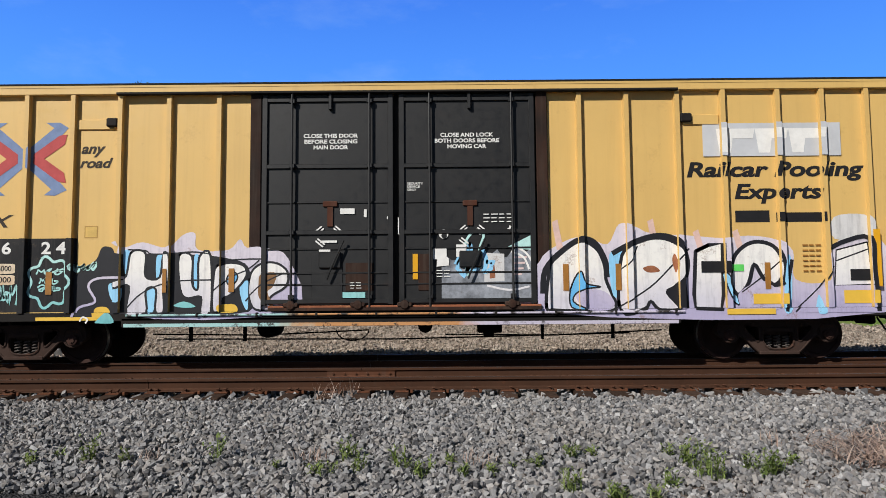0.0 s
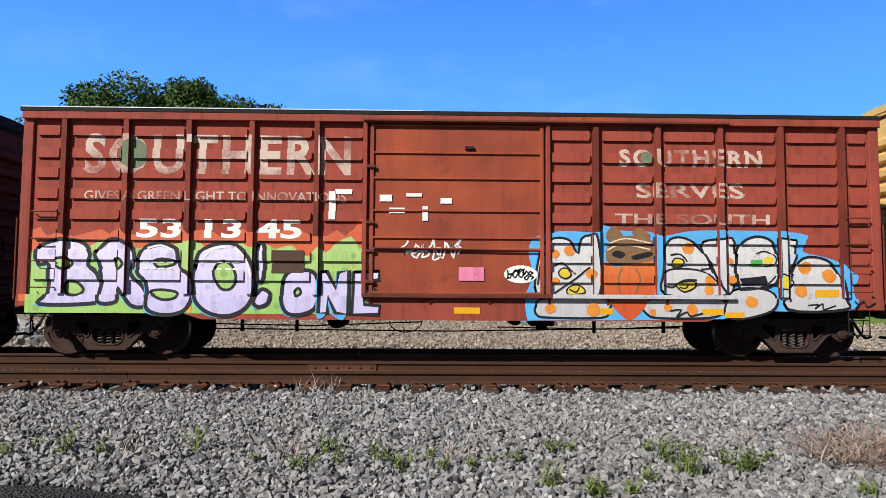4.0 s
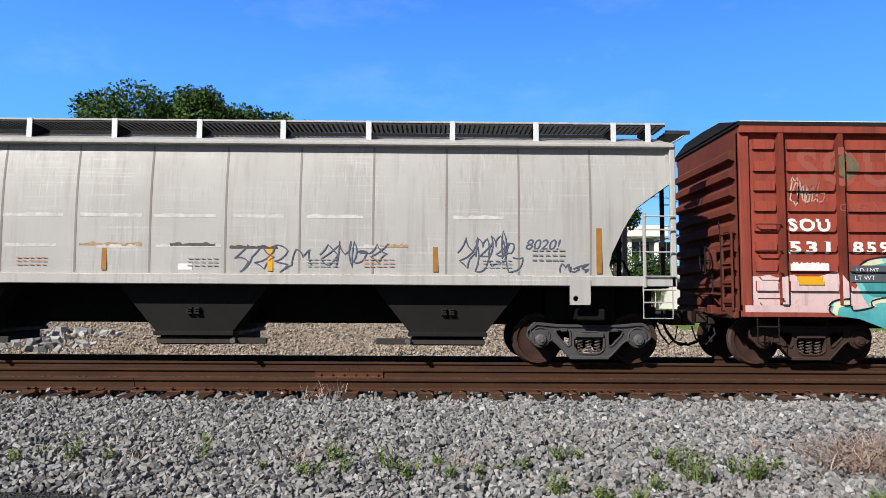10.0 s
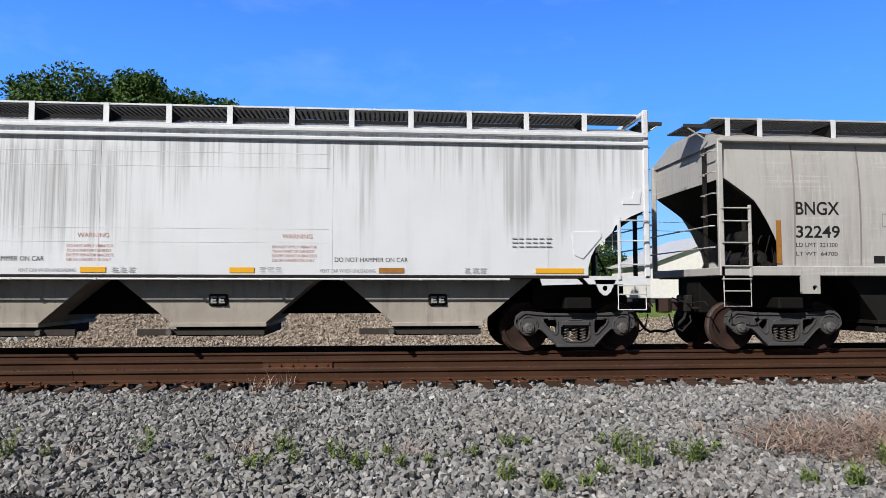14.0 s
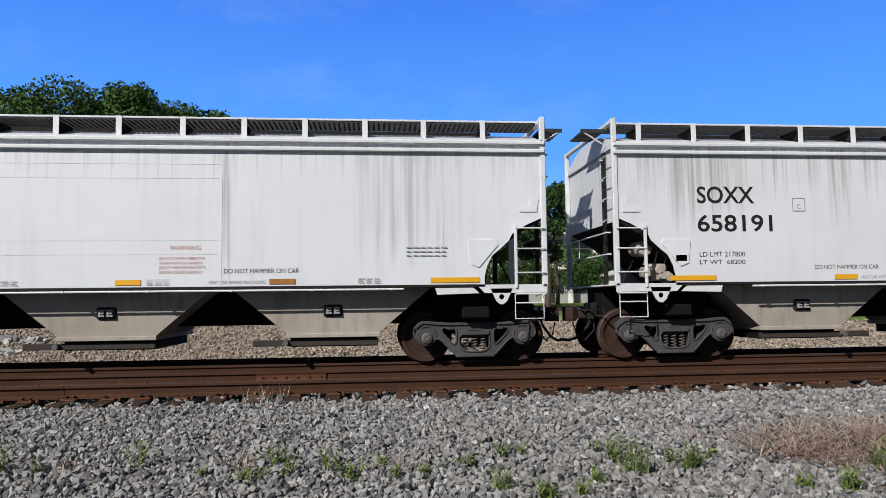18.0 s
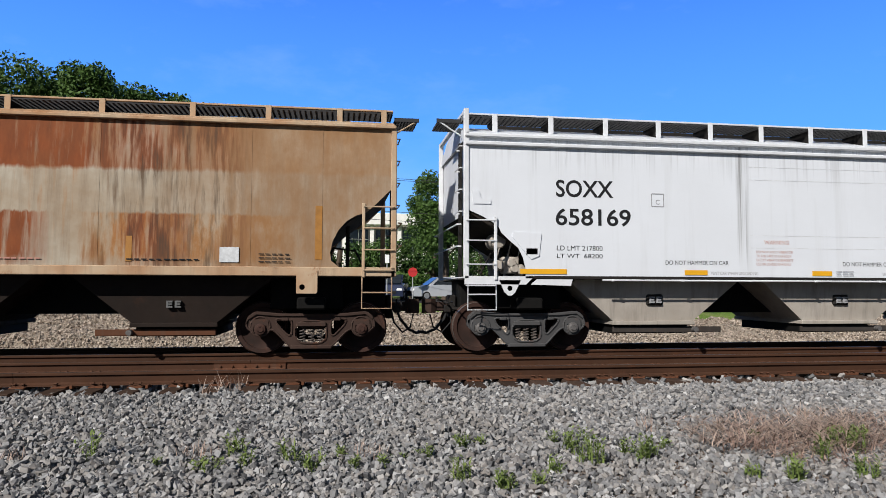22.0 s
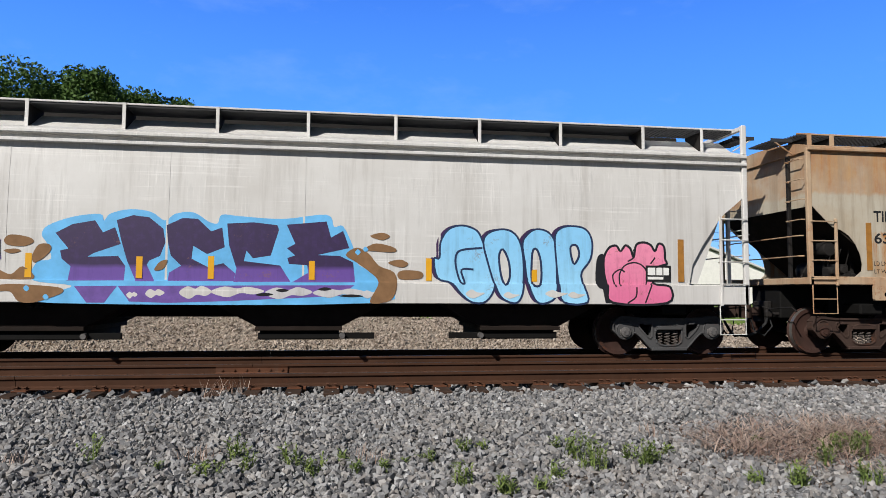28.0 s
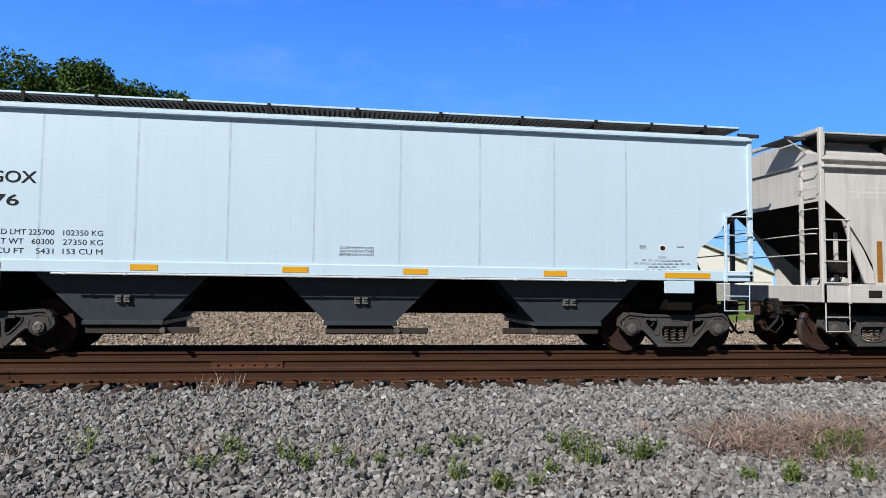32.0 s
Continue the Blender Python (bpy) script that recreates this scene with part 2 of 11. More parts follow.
    def lathe(self, prof, cx=0.0, cz=0.0, n=32):
        """Radius and y pairs turned about an axis along y through (cx, cz)."""
        vs = [(cx + r * math.cos(a), y, cz + r * math.sin(a)) for r, y in prof for a in (math.tau * j / n for j in range(n))]
        fs = [(i * n + j, (i + 1) * n + j, (i + 1) * n + (j + 1) % n, i * n + (j + 1) % n) for i in range(len(prof) - 1) for j in range(n)]
        return self.add(vs, fs)

    def sheet(self, prof, x0, x1, nx=1):
        """(y, z) pairs drawn out along x."""
        m = len(prof)
        vs = [(x0 + (x1 - x0) * i / nx, y, z) for i in range(nx + 1) for y, z in prof]
        fs = [(i * m + j, (i + 1) * m + j, (i + 1) * m + j + 1, i * m + j + 1) for i in range(nx) for j in range(m - 1)]
        return self.add(vs, fs)

    def mesh(self, name, material, smooth=False):
        me = bpy.data.meshes.new(name)
        me.from_pydata(self.v, [], self.f)
        bm = bmesh.new()
        bm.from_mesh(me)
        bmesh.ops.recalc_face_normals(bm, faces=bm.faces)
        bm.to_mesh(me)
        bm.free()
        me.materials.append(material)
        if smooth:
            me.shade_smooth()
            me.set_sharp_from_angle(angle=radians(38))
        return me


def place(name, me, parent=None, m=None, label=""):
    """One object on a mesh, under a thing or a part."""
    ob = new(name, me)
    ob.parent = parent
    if m is not None:
        ob.matrix_basis = m
    if label:
        ob["label"] = label
    return ob


def part(name, shape, material, parent, label="", smooth=False, m=None):
    return place(name, shape.mesh(name, material, smooth), parent, m, label)


def thing(name, label, category, group="", m=None, kind=""):
    ob = new(name)
    ob.empty_display_size = 0.2
    if m is not None:
        ob.matrix_basis = m
    return tagged(ob, label, category, group, kind)


# ---- ground: one sheet with the ballast shoulder, the track bed, the ditch and the bank ----
def ground_z(x, y):
    knots = [(-60, -0.62), (4.0, -0.60), (5.2, -0.53), (6.2, -0.47), (7.4, -0.40), (8.6, -0.33), (9.35, -0.285), (9.7, -0.30), (12.0, -0.305),
             (15.1, -0.31), (16.4, -0.48), (18.5, -0.56), (20.8, -0.53), (24.0, -0.10), (26.5, 0.355), (29.5, 0.46), (60, 0.50), (200, 1.2), (900, 6.0)]
    for (a, za), (b, zb) in zip(knots, knots[1:]):
        if y <= b:
            z = za + (zb - za) * (y - a) / (b - a)
            break
    else:
        z = knots[-1][1]
    amp = 0.0
    if 4.0 < y < 9.3:
        amp = 0.035
    elif 20.6 < y < 29.0:
        amp = 0.12
    lift = 0.22 * max(0.0, min(1.0, (x - 4.0) / 8.0)) * max(0.0, 1 - abs(y - 24.6) / 4.6)
    return z + lift + amp * (noise.noise((x * 0.55, y * 0.55, 3.1)) + 0.5 * noise.noise((x * 1.7, y * 1.7, 8.2)))


def lawn_at(x, y):
    wob = 0.5 * noise.noise((x * 0.8, y * 0.8, 1.0))
    return y > 24.3 + wob if x > 8.6 + wob else y > 26.3 + wob and x > -2


def spaced(a, b, step):
    n = max(1, round((b - a) / step))
    return [a + (b - a) * i / n for i in range(n)]


xs = spaced(-700, -60, 80) + spaced(-60, -14, 2.0) + spaced(-14, 26, 0.3) + spaced(26, 70, 2.0) + spaced(70, 700, 80) + [700]
ys = spaced(-60, 3, 8) + spaced(3, 9.6, 0.15) + spaced(9.6, 15.6, 0.75) + spaced(15.6, 32, 0.4) + spaced(32, 72, 4) + spaced(72, 900, 80) + [900]
bm = bmesh.new()
grid = [[bm.verts.new((x, y, ground_z(x, y))) for x in xs] for y in ys]
for j in range(len(ys) - 1):
    for i in range(len(xs) - 1):
        f = bm.faces.new((grid[j][i], grid[j][i + 1], grid[j + 1][i + 1], grid[j + 1][i]))
        cx, cy = (xs[i] + xs[i + 1]) / 2, (ys[j] + ys[j + 1]) / 2
        wob = 0.5 * noise.noise((cx * 0.8, cy * 0.8, 1.0))
        edge = 5.95 - max(0.0, cx + 3.2) * 0.34 + 0.06 * wob
        dry = cx > 1.2 + wob and cy < 7.9 - max(0.0, 4.2 - cx) * 0.75 + 0.6 * wob
        if cy < min(edge, 5.95) and cx < 0.5:
            f.material_index = 1
        elif cy < 4.2:
            f.material_index = 1
        elif dry and cy < 9.0:
            f.material_index = 2
        elif cy < 16.4:
            f.material_index = 0
        elif lawn_at(cx, cy) and cy < 36:
            f.material_index = 4
        elif cy < 34:
            f.material_index = 3
        elif cy < 58 and -40 < cx < 22:
            f.material_index = 1
        else:
            f.material_index = 4
me = bpy.data.meshes.new("ground")
bm.to_mesh(me)
bm.free()
for m in (BALLAST_BED, ASPHALT, DIRT, BANK, LAWN):
    me.materials.append(m)
me.shade_smooth()
ground = tagged(new("ground", me), "grey ballast shoulder, asphalt edge, dry dirt and gravel bank", "ground", kind="structure")


# ---- far clear sky behind the trees, paler towards the horizon ----
def sky_backdrop():
    m, nt, bs = nodes_of("clear_sky")
    nt.nodes.remove(bs)
    em = nt.nodes.new("ShaderNodeEmission")
    link(nt, em.outputs[0], nt.nodes["Material Output"].inputs["Surface"])
    tc, sp = nt.nodes.new("ShaderNodeTexCoord"), nt.nodes.new("ShaderNodeSeparateXYZ")
    link(nt, tc.outputs["Object"], sp.inputs[0])
    cr = nt.nodes.new("ShaderNodeValToRGB")
    e = cr.color_ramp.elements
    e[0].position, e[0].color = 0.02, (0.34, 0.68, 1.15, 1)
    e[1].position, e[1].color = 0.52, (0.050, 0.205, 0.88, 1)
    a = e.new(0.22)
    a.color = (0.115, 0.41, 1.15, 1)
    link(nt, ramp_of(nt, sp.outputs["Z"], 0, 800), cr.inputs["Fac"])
    wisp = ramp_of(nt, noise_of(nt, coords(nt, (0.0028, 0.0028, 0.006)), 1.7, 7, 0.62), 0.50, 0.78, 0.0, 0.22)
    link(nt, mix_of(nt, wisp, cr.outputs["Color"], (0.42, 0.62, 0.95)), em.inputs["Color"])
    vs, fs = [], []
    for i in range(23):
        a = radians(-46 + 5 * i)
        vs += [(850 * math.sin(a), 850 * math.cos(a), z) for z in (-30, 470)]
    fs = [(2 * i, 2 * i + 2, 2 * i + 3, 2 * i + 1) for i in range(22)]
    me = bpy.data.meshes.new("backdrop")
    me.from_pydata(vs, [], fs)
    me.materials.append(m)
    me.shade_smooth()
    return tagged(new("backdrop", me), "clear blue summer sky paling to the horizon", "sky", kind="structure")


sky_backdrop()


# ---- loose stones, laid by the thousand ----
def stone_kinds(count, rng):
    kinds = []
    for _ in range(count):
        bm = bmesh.new()
        wx, wy, wz = rng.uniform(0.40, 0.62), rng.uniform(0.30, 0.44), rng.uniform(0.20, 0.34)
        for sx, sy, sz in itertools.product((-1, 1), repeat=3):
            j = rng.uniform(0.55, 1.1, 3)
            bm.verts.new((sx * wx * j[0] + sz * 0.10 * rng.normal(), sy * wy * j[1], sz * wz * j[2]))
        r = bmesh.ops.convex_hull(bm, input=bm.verts)
        bmesh.ops.delete(bm, geom=[g for g in r["geom_interior"] if isinstance(g, bmesh.types.BMVert)], context="VERTS")
        bmesh.ops.triangulate(bm, faces=bm.faces)
        bm.verts.ensure_lookup_table()
        bm.verts.index_update()
        kinds.append((np.array([v.co[:] for v in bm.verts]), np.array([[v.index for v in f.verts] for f in bm.faces])))
        bm.free()
    return kinds


def scatter(name, material, spots, sizes, label, category, seed):
    """Stones of the given sizes at the given places, all in one mesh."""
    rng = np.random.default_rng(seed)
    kinds = stone_kinds(24, rng)
    pick = rng.integers(0, len(kinds), len(spots))
    V, F, base = [], [], 0
    for k, (kv, kf) in enumerate(kinds):
        ids = np.nonzero(pick == k)[0]
        if not len(ids):
            continue
        n = len(ids)
        q = rng.normal(size=(n, 4))
        q[:, 1:3] *= 0.95
        q /= np.linalg.norm(q, axis=1)[:, None]
        w, x, y, z = q.T
        R = np.stack([1 - 2 * (y * y + z * z), 2 * (x * y - w * z), 2 * (x * z + w * y), 2 * (x * y + w * z), 1 - 2 * (x * x + z * z), 2 * (y * z - w * x),
                      2 * (x * z - w * y), 2 * (y * z + w * x), 1 - 2 * (x * x + y * y)], 1).reshape(n, 3, 3)
        pts = np.einsum("nij,vj->nvi", R, kv) * sizes[ids][:, None, None] + spots[ids][:, None, :]
        V.append(pts.reshape(-1, 3))
        F.append((kf[None] + (np.arange(n) * len(kv))[:, None, None] + base).reshape(-1, 3))
        base += n * len(kv)
    V, F = np.concatenate(V), np.concatenate(F)
    me = bpy.data.meshes.new(name)
    me.vertices.add(len(V))
    me.vertices.foreach_set("co", V.ravel())
    me.loops.add(F.size)
    me.loops.foreach_set("vertex_index", F.ravel().astype(np.int32))
    me.polygons.add(len(F))
    me.polygons.foreach_set("loop_start", np.arange(0, F.size, 3, dtype=np.int32))
    me.update(calc_edges=True)
    me.shade_flat()
    me.materials.append(material)
    return tagged(new(name, me), label, category, kind="stuff")


rng = np.random.default_rng(7)


def strew(n, x0, x1, y0, y1, keep, lo, hi):
    """Random places on the ground, thinned by keep(x, y)."""
    out, size = [], []
    for x, y, r, s in zip(rng.uniform(x0, x1, n), rng.uniform(y0, y1, n), rng.uniform(0, 1, n), rng.uniform(0, 1, n)):
        if r < keep(x, y):
            d = lo + (hi - lo) * s ** 1.7
            out.append((x, y, ground_z(x, y) + d * 0.2 + 0.07 * s * r))
            size.append(d)
    return np.array(out), np.array(size)


def near_keep(x, y):
    wob = 0.5 * noise.noise((x * 0.8, y * 0.8, 1.0))
    edge = min(5.95, 5.95 - max(0.0, x + 3.2) * 0.34 + 0.06 * wob)
    if y < edge and x < 0.5:
        return 0.0
    if x > 1.2 + wob and y < 7.9 - max(0.0, 4.2 - x) * 0.75 + 0.6 * wob:
        return 0.45
    half = 1.2 + y * 0.66
    return 1.0 if -half - 1.0 < x < half + 3.2 else 0.0


spots, sizes = strew(180000, -8.0, 12.5, 5.0, 9.75, near_keep, 0.025, 0.068)
scatter("near_ballast", BALLAST, spots, sizes, "loose angular grey ballast stones on the shoulder", "ballast", 11)
spots, sizes = strew(15000, -10.0, 15.0, 9.7, 15.6, lambda x, y: 1.0, 0.05, 0.11)
scatter("track_ballast", BALLAST, spots, sizes, "brownish grey ballast between the rails and ties", "ballast", 12)
spots, sizes = strew(60000, -27.0, 37.0, 20.0, 27.5, lambda x, y: 0.9 if abs(x - 4) < 6 + y * 0.75 and not lawn_at(x, y) else 0.0, 0.035, 0.10)
scatter("bank_gravel", BANK_STONE, spots, sizes, "tan gravel strewn over the low bank", "gravel", 13)
spots, sizes = strew(170, -16.5, -10.8, 21.2, 24.2, lambda x, y: 0.8, 0.2, 0.5)
scatter("pale_rubble", RUBBLE, spots, sizes, "pale broken rocks heaped at the foot of the bank", "rubble", 14)


# ---- rails and ties ----
def rail_profile(y):
    half = [(0.036, 0.0), (0.040, -0.006), (0.040, -0.036), (0.010, -0.046), (0.008, -0.135), (0.030, -0.156), (0.070, -0.168), (0.072, -0.180)]
    return [(y + a, z) for a, z in half] + [(y - a, z) for a, z in reversed(half)]


RAIL_LABEL = "long rusty brown steel rail spiked to timber ties"
for y in (RAIL_A, RAIL_B, RAIL_C, RAIL_D):
    rail = thing("rail", RAIL_LABEL, "rail", "rails of the two tracks")
    cuts = [-160, -4.4, 160] if y == RAIL_A else [-160, -1.42, 160]
    for a, b in zip(cuts, cuts[1:]):
        part("rail_length", Shape().prism([rail_profile(y)], a + 0.004, b - 0.004, "x"), RAIL, rail)
        part("running_surface", Shape().box(a, b, y - 0.030, y + 0.030, 0.0003, 0.0018), RAIL_HEAD, rail, "dull worn top of the rail")
    if y in (RAIL_B,):
        bar = part("joint_bar", Shape().prism([[(y - 0.05, -0.035), (y - 0.014, -0.045), (y - 0.012, -0.14), (y - 0.055, -0.155), (y - 0.06, -0.145), (y - 0.034, -0.12), (y - 0.034, -0.06)]], -2.0, -0.86, "x"), SPIKE, rail, "bolted joint bar")
        for i in range(6):
            part("bolt", Shape().lathe([(0.0, y - 0.06), (0.02, y - 0.06), (0.02, y - 0.03)], -1.9 + i * 0.19, -0.09, 6), SPIKE, bar)

tie_mesh = Shape().box(-0.115, 0.115, -1.3, 1.3, -0.19, 0.0, 0.012).mesh("tie", TIE)
plate_mesh = Shape().box(-0.10, 0.10, -0.19, 0.19, 0.0, 0.018, 0.005).mesh("tie_plate", SPIKE)
spike_mesh = Shape().box(-0.013, 0.013, -0.013, 0.013, 0, 0.045).box(-0.026, 0.026, -0.034, 0.022, 0.036, 0.054, 0.006).mesh("spike", SPIKE)
anchor_mesh = Shape().box(-0.02, 0.02, -0.09, 0.09, -0.02, 0.03, 0.006).mesh("rail_anchor", SPIKE)
for track, (ya, yb) in enumerate(((RAIL_A, RAIL_B), (RAIL_C, RAIL_D))):
    x = -20.0
    while x < 26.0:
        mid = (ya + yb) / 2 - (0.05 if track == 0 else 0)
        t = place("tie", tie_mesh, None, pose(x + rng.normal() * 0.02, mid + rng.normal() * 0.03, -0.198, 0, 0, rng.normal() * 0.7))
        tagged(t, "dark weathered timber tie under the rails", "railroad tie", "ties of the tracks")
        if track == 0 and -9 < x < 13:
            for s in (-1, 1):
                p = place("tie_plate", plate_mesh, t, pose(0, (ya if s < 0 else yb) - mid, 0))
                for dx, dy in ((-0.06, -0.095), (0.05, -0.10), (0.02, 0.10)):
                    if rng.uniform() < 0.85:
                        place("spike", spike_mesh, p, pose(dx, dy, 0.012, 0, 0, 0 if dy < 0 else 180))
            if rng.uniform() < 0.9:
                place("rail_anchor", anchor_mesh, t, pose(0.14, ya - mid - 0.03, 0.0))
        x += 0.52 + rng.normal() * 0.012


# ---- weeds, dry brush, stones at the near edge ----
def tuft(name, spot, count, height, spread, material, label, category, lean=0.5, width=0.012, seed=0, leaves=True, group=""):
    r = np.random.default_rng(seed)
    sh = Shape()
    for _ in range(count):
        a, d = r.uniform(0, math.tau), spread * math.sqrt(r.uniform())
        bx, by = d * math.cos(a), d * math.sin(a)
        h, l, b = height * r.uniform(0.55, 1.0), lean * r.uniform(0.2, 1.0) * height, r.uniform(0, math.tau)
        w = Vector((math.cos(b + 1.57), math.sin(b + 1.57), 0)) * width
        pts = [Vector((bx + l * math.cos(b) * s * s, by + l * math.sin(b) * s * s, h * s)) for s in (0, 0.4, 0.75, 1.0)]
        vs = []
        for p, k in zip(pts, (0.5, 1.0, 0.75, 0.1)):
            vs += [p - w * k, p + w * k]
        sh.add(vs, [(0, 1, 3, 2), (2, 3, 5, 4), (4, 5, 7, 6)])
        if leaves:
            for s in (0.15, 0.25, 0.35, 0.45, 0.55, 0.64, 0.73, 0.82, 0.91, 1.0):
                p = Vector((bx + l * math.cos(b) * s * s, by + l * math.sin(b) * s * s, h * s))
                c = r.uniform(0, math.tau)
                o = Vector((math.cos(c), math.sin(c), r.uniform(0.1, 0.9))).normalized() * r.uniform(0.035, 0.075)
                t = o.cross(Vector((0, 0, 1))).normalized() * 0.010
                sh.add([p, p + o * 0.5 + t, p + o, p + o * 0.5 - t], [(0, 1, 2, 3)])
    me = sh.mesh(name, material)
    ob = place(name, me, None, pose(*spot))
    return tagged(ob, label, category, group)


WEEDS = [(-3.96, 6.65, 7, 0.16), (-3.85, 6.93, 4, 0.12), (-3.45, 6.74, 9, 0.27), (-3.1, 6.74, 5, 0.18), (-2.24, 6.74, 7, 0.30), (-1.13, 6.34, 22, 0.15), (-0.96, 6.73, 10, 0.28),
         (-0.8, 6.42, 7, 0.22), (-0.43, 6.55, 9, 0.24), (-0.21, 6.34, 12, 0.21), (0.02, 6.64, 6, 0.16), (0.13, 6.33, 5, 0.16), (0.42, 6.33, 7, 0.15), (0.81, 6.55, 8, 0.18),
         (1.24, 6.82, 10, 0.20), (1.43, 6.91, 5, 0.14), (1.06, 5.86, 11, 0.25), (1.4, 5.7, 13, 0.16), (1.69, 5.72, 7, 0.12), (2.17, 6.77, 6, 0.17), (2.24, 6.54, 12, 0.24),
         (2.47, 6.81, 7, 0.22), (2.36, 6.14, 11, 0.27), (2.28, 6.21, 7, 0.22), (2.8, 6.45, 8, 0.18), (2.82, 6.21, 12, 0.24), (3.0, 6.37, 9, 0.20), (1.91, 5.99, 6, 0.16),
         (3.31, 6.62, 5, 0.10), (4.65, 6.07, 10, 0.27), (5.15, 6.3, 12, 0.24), (3.95, 5.58, 10, 0.22), (3.61, 5.67, 8, 0.12), (4.4, 6.84, 5, 0.10), (5.01, 6.47, 9, 0.2),
         (5.47, 6.61, 10, 0.18), (4.61, 5.51, 12, 0.22), (4.0, 5.63, 9, 0.18), (6.3, 6.57, 12, 0.24), (0.6, 6.5, 4, 0.1), (-1.6, 6.5, 3, 0.12)]
for i, (x, y, n, h) in enumerate(WEEDS):
    tuft("weed", (x, y, ground_z(x, y) - 0.01), n + 2, h * 1.1, 0.03 + 0.005 * n, WEED, "dusty green leafy weed growing through the ballast", "weed", 0.35, 0.006, 40 + i, True, "weeds in the ballast")
for i in range(70):
    x, y = 3.4 + 4.2 * rng.uniform(), 5.5 + 2.2 * rng.uniform()
    if y > 7.75 - 0.9 * max(0.0, 4.6 - x) + 0.12 * rng.normal() or y < 7.4 - 0.9 * (x - 2.9):
        continue
    tuft("dry_brush", (x, y, ground_z(x, y)), 80, 0.10 + 0.10 * rng.uniform(), 0.36, STRAW, "reddish brown dead brush lying flat on the dirt", "dry grass", 3.2, 0.0055, 200 + i, False, "dead brush beside the ballast")
for i, (x, y) in enumerate(((-1.55, 9.85), (-1.35, 9.9), (-1.25, 6.75), (-1.35, 6.7), (-2.85, 6.75), (0.35, 6.6), (0.2, 6.7), (-1.7, 9.6), (3.4, 7.3), (5.6, 7.6), (6.1, 7.4), (6.6, 7.2))):
    tuft("dry_grass", (x, y, ground_z(x, y)), 16, 0.34 if i < 2 or i == 7 else 0.2, 0.14, STRAW, "thin dead grass stalks beside the rail", "dry grass", 0.6, 0.004, 300 + i, False, "dead grass stalks")
for i, (x, y, s) in enumerate(((-2.36, 5.87, 0.11), (-1.1, 5.45, 0.07), (-2.71, 6.14, 0.07))):
    r = np.random.default_rng(70 + i)
    kv, kf = stone_kinds(1, r)[0]
    me = bpy.data.meshes.new("broken_brick")
    me.from_pydata((kv * s).tolist(), [], kf.tolist())
    me.materials.append(plain("brick_red", (0.36, 0.15, 0.10), 0.9, 0, 0.3, 30))
    tagged(place("broken_brick", me, None, pose(x, y, ground_z(x, y) + 0.03)), "small broken piece of pinkish red brick on gravel", "brick piece", "brick pieces")


# ---- trees: trunk, limbs, crown of many small leaf clumps ----
def tree(name, x, y, h, rx, rz, seed, material, label, leaves=5200, lobes=9, leaf=0.34):
    r = np.random.default_rng(seed)
    z0 = ground_z(x, y)
    top = thing(name, label, "tree", m=pose(x, y, z0))
    tr = Shape().tube([(0, 0, -0.2), (0.1, 0, h * 0.25), (-0.1, 0.05, h * 0.55), (0.05, 0, h * 0.8)], 0.22, 8)
    part("trunk", tr, BARK, top, smooth=True)
    cz = h - rz
    cent = []
    for i in range(lobes):
        a, b = r.uniform(0, math.tau), r.uniform(-0.55, 0.9)
        c = Vector((math.cos(a) * rx * 0.62 * math.sqrt(1 - b * b * 0.7), math.sin(a) * rx * 0.5, cz + b * rz * 0.66))
        cent.append((c, rx * r.uniform(0.24, 0.44)))
        if i < 5:
            part("limb", Shape().tube([(0, 0, h * 0.3), tuple(c * 0.5 + Vector((0, 0, h * 0.18))), tuple(c)], 0.07, 6), BARK, top)
    n = leaves
    which = r.integers(0, lobes, n)
    C = np.array([c[:] for c, _ in cent])[which]
    Rr = np.array([q for _, q in cent])[which]
    d = r.normal(size=(n, 3))
    d /= np.linalg.norm(d, axis=1)[:, None]
    P = C + d * (Rr * r.uniform(0.15, 1.15, n) ** 0.55)[:, None] * np.array([1, 1, 0.8])
    P[:, 2] *= (h - 0.12) / np.max(P[:, 2])
    U = r.normal(size=(n, 3)) + d * 0.3
    U /= np.linalg.norm(U, axis=1)[:, None]
    W = np.cross(U, r.normal(size=(n, 3)))
    W /= np.linalg.norm(W, axis=1)[:, None]
    s = leaf * r.uniform(0.5, 1.1, n)[:, None]
    V = np.stack([P - U * s * 0.6, P - W * s * 0.34, P + U * s * 0.6, P + W * s * 0.34], 1).reshape(-1, 3)
    me = bpy.data.meshes.new("crown")
    me.from_pydata(V.tolist(), [], [(4 * i, 4 * i + 1, 4 * i + 2, 4 * i + 3) for i in range(n)])
    me.materials.append(material)
    place("crown", me, top)
    return top


BROAD = "broad leafy green tree standing behind the parking lot"
tree("tree", -18.9, 42.0, 13.7, 5.0, 5.6, 1, LEAF, BROAD, 36000, 34, 0.23)
tree("tree", -15.9, 43.5, 13.6, 3.6, 5.2, 2, LEAF, BROAD, 24000, 26, 0.23)
tree("tree", -13.4, 41.0, 13.6, 3.4, 6.6, 3, LEAF, BROAD, 24000, 26, 0.23)
tree("tree", -10.9, 42.0, 13.1, 2.9, 6.2, 4, LEAF, BROAD, 17000, 22, 0.22)
tree("tree", -9.1, 42.5, 12.7, 2.4, 5.2, 5, LEAF_DARK, BROAD, 15000, 18, 0.22)
tree("tree", -24.0, 44.0, 12.3, 3.6, 5.0, 6, LEAF, BROAD, 15000, 20, 0.24)
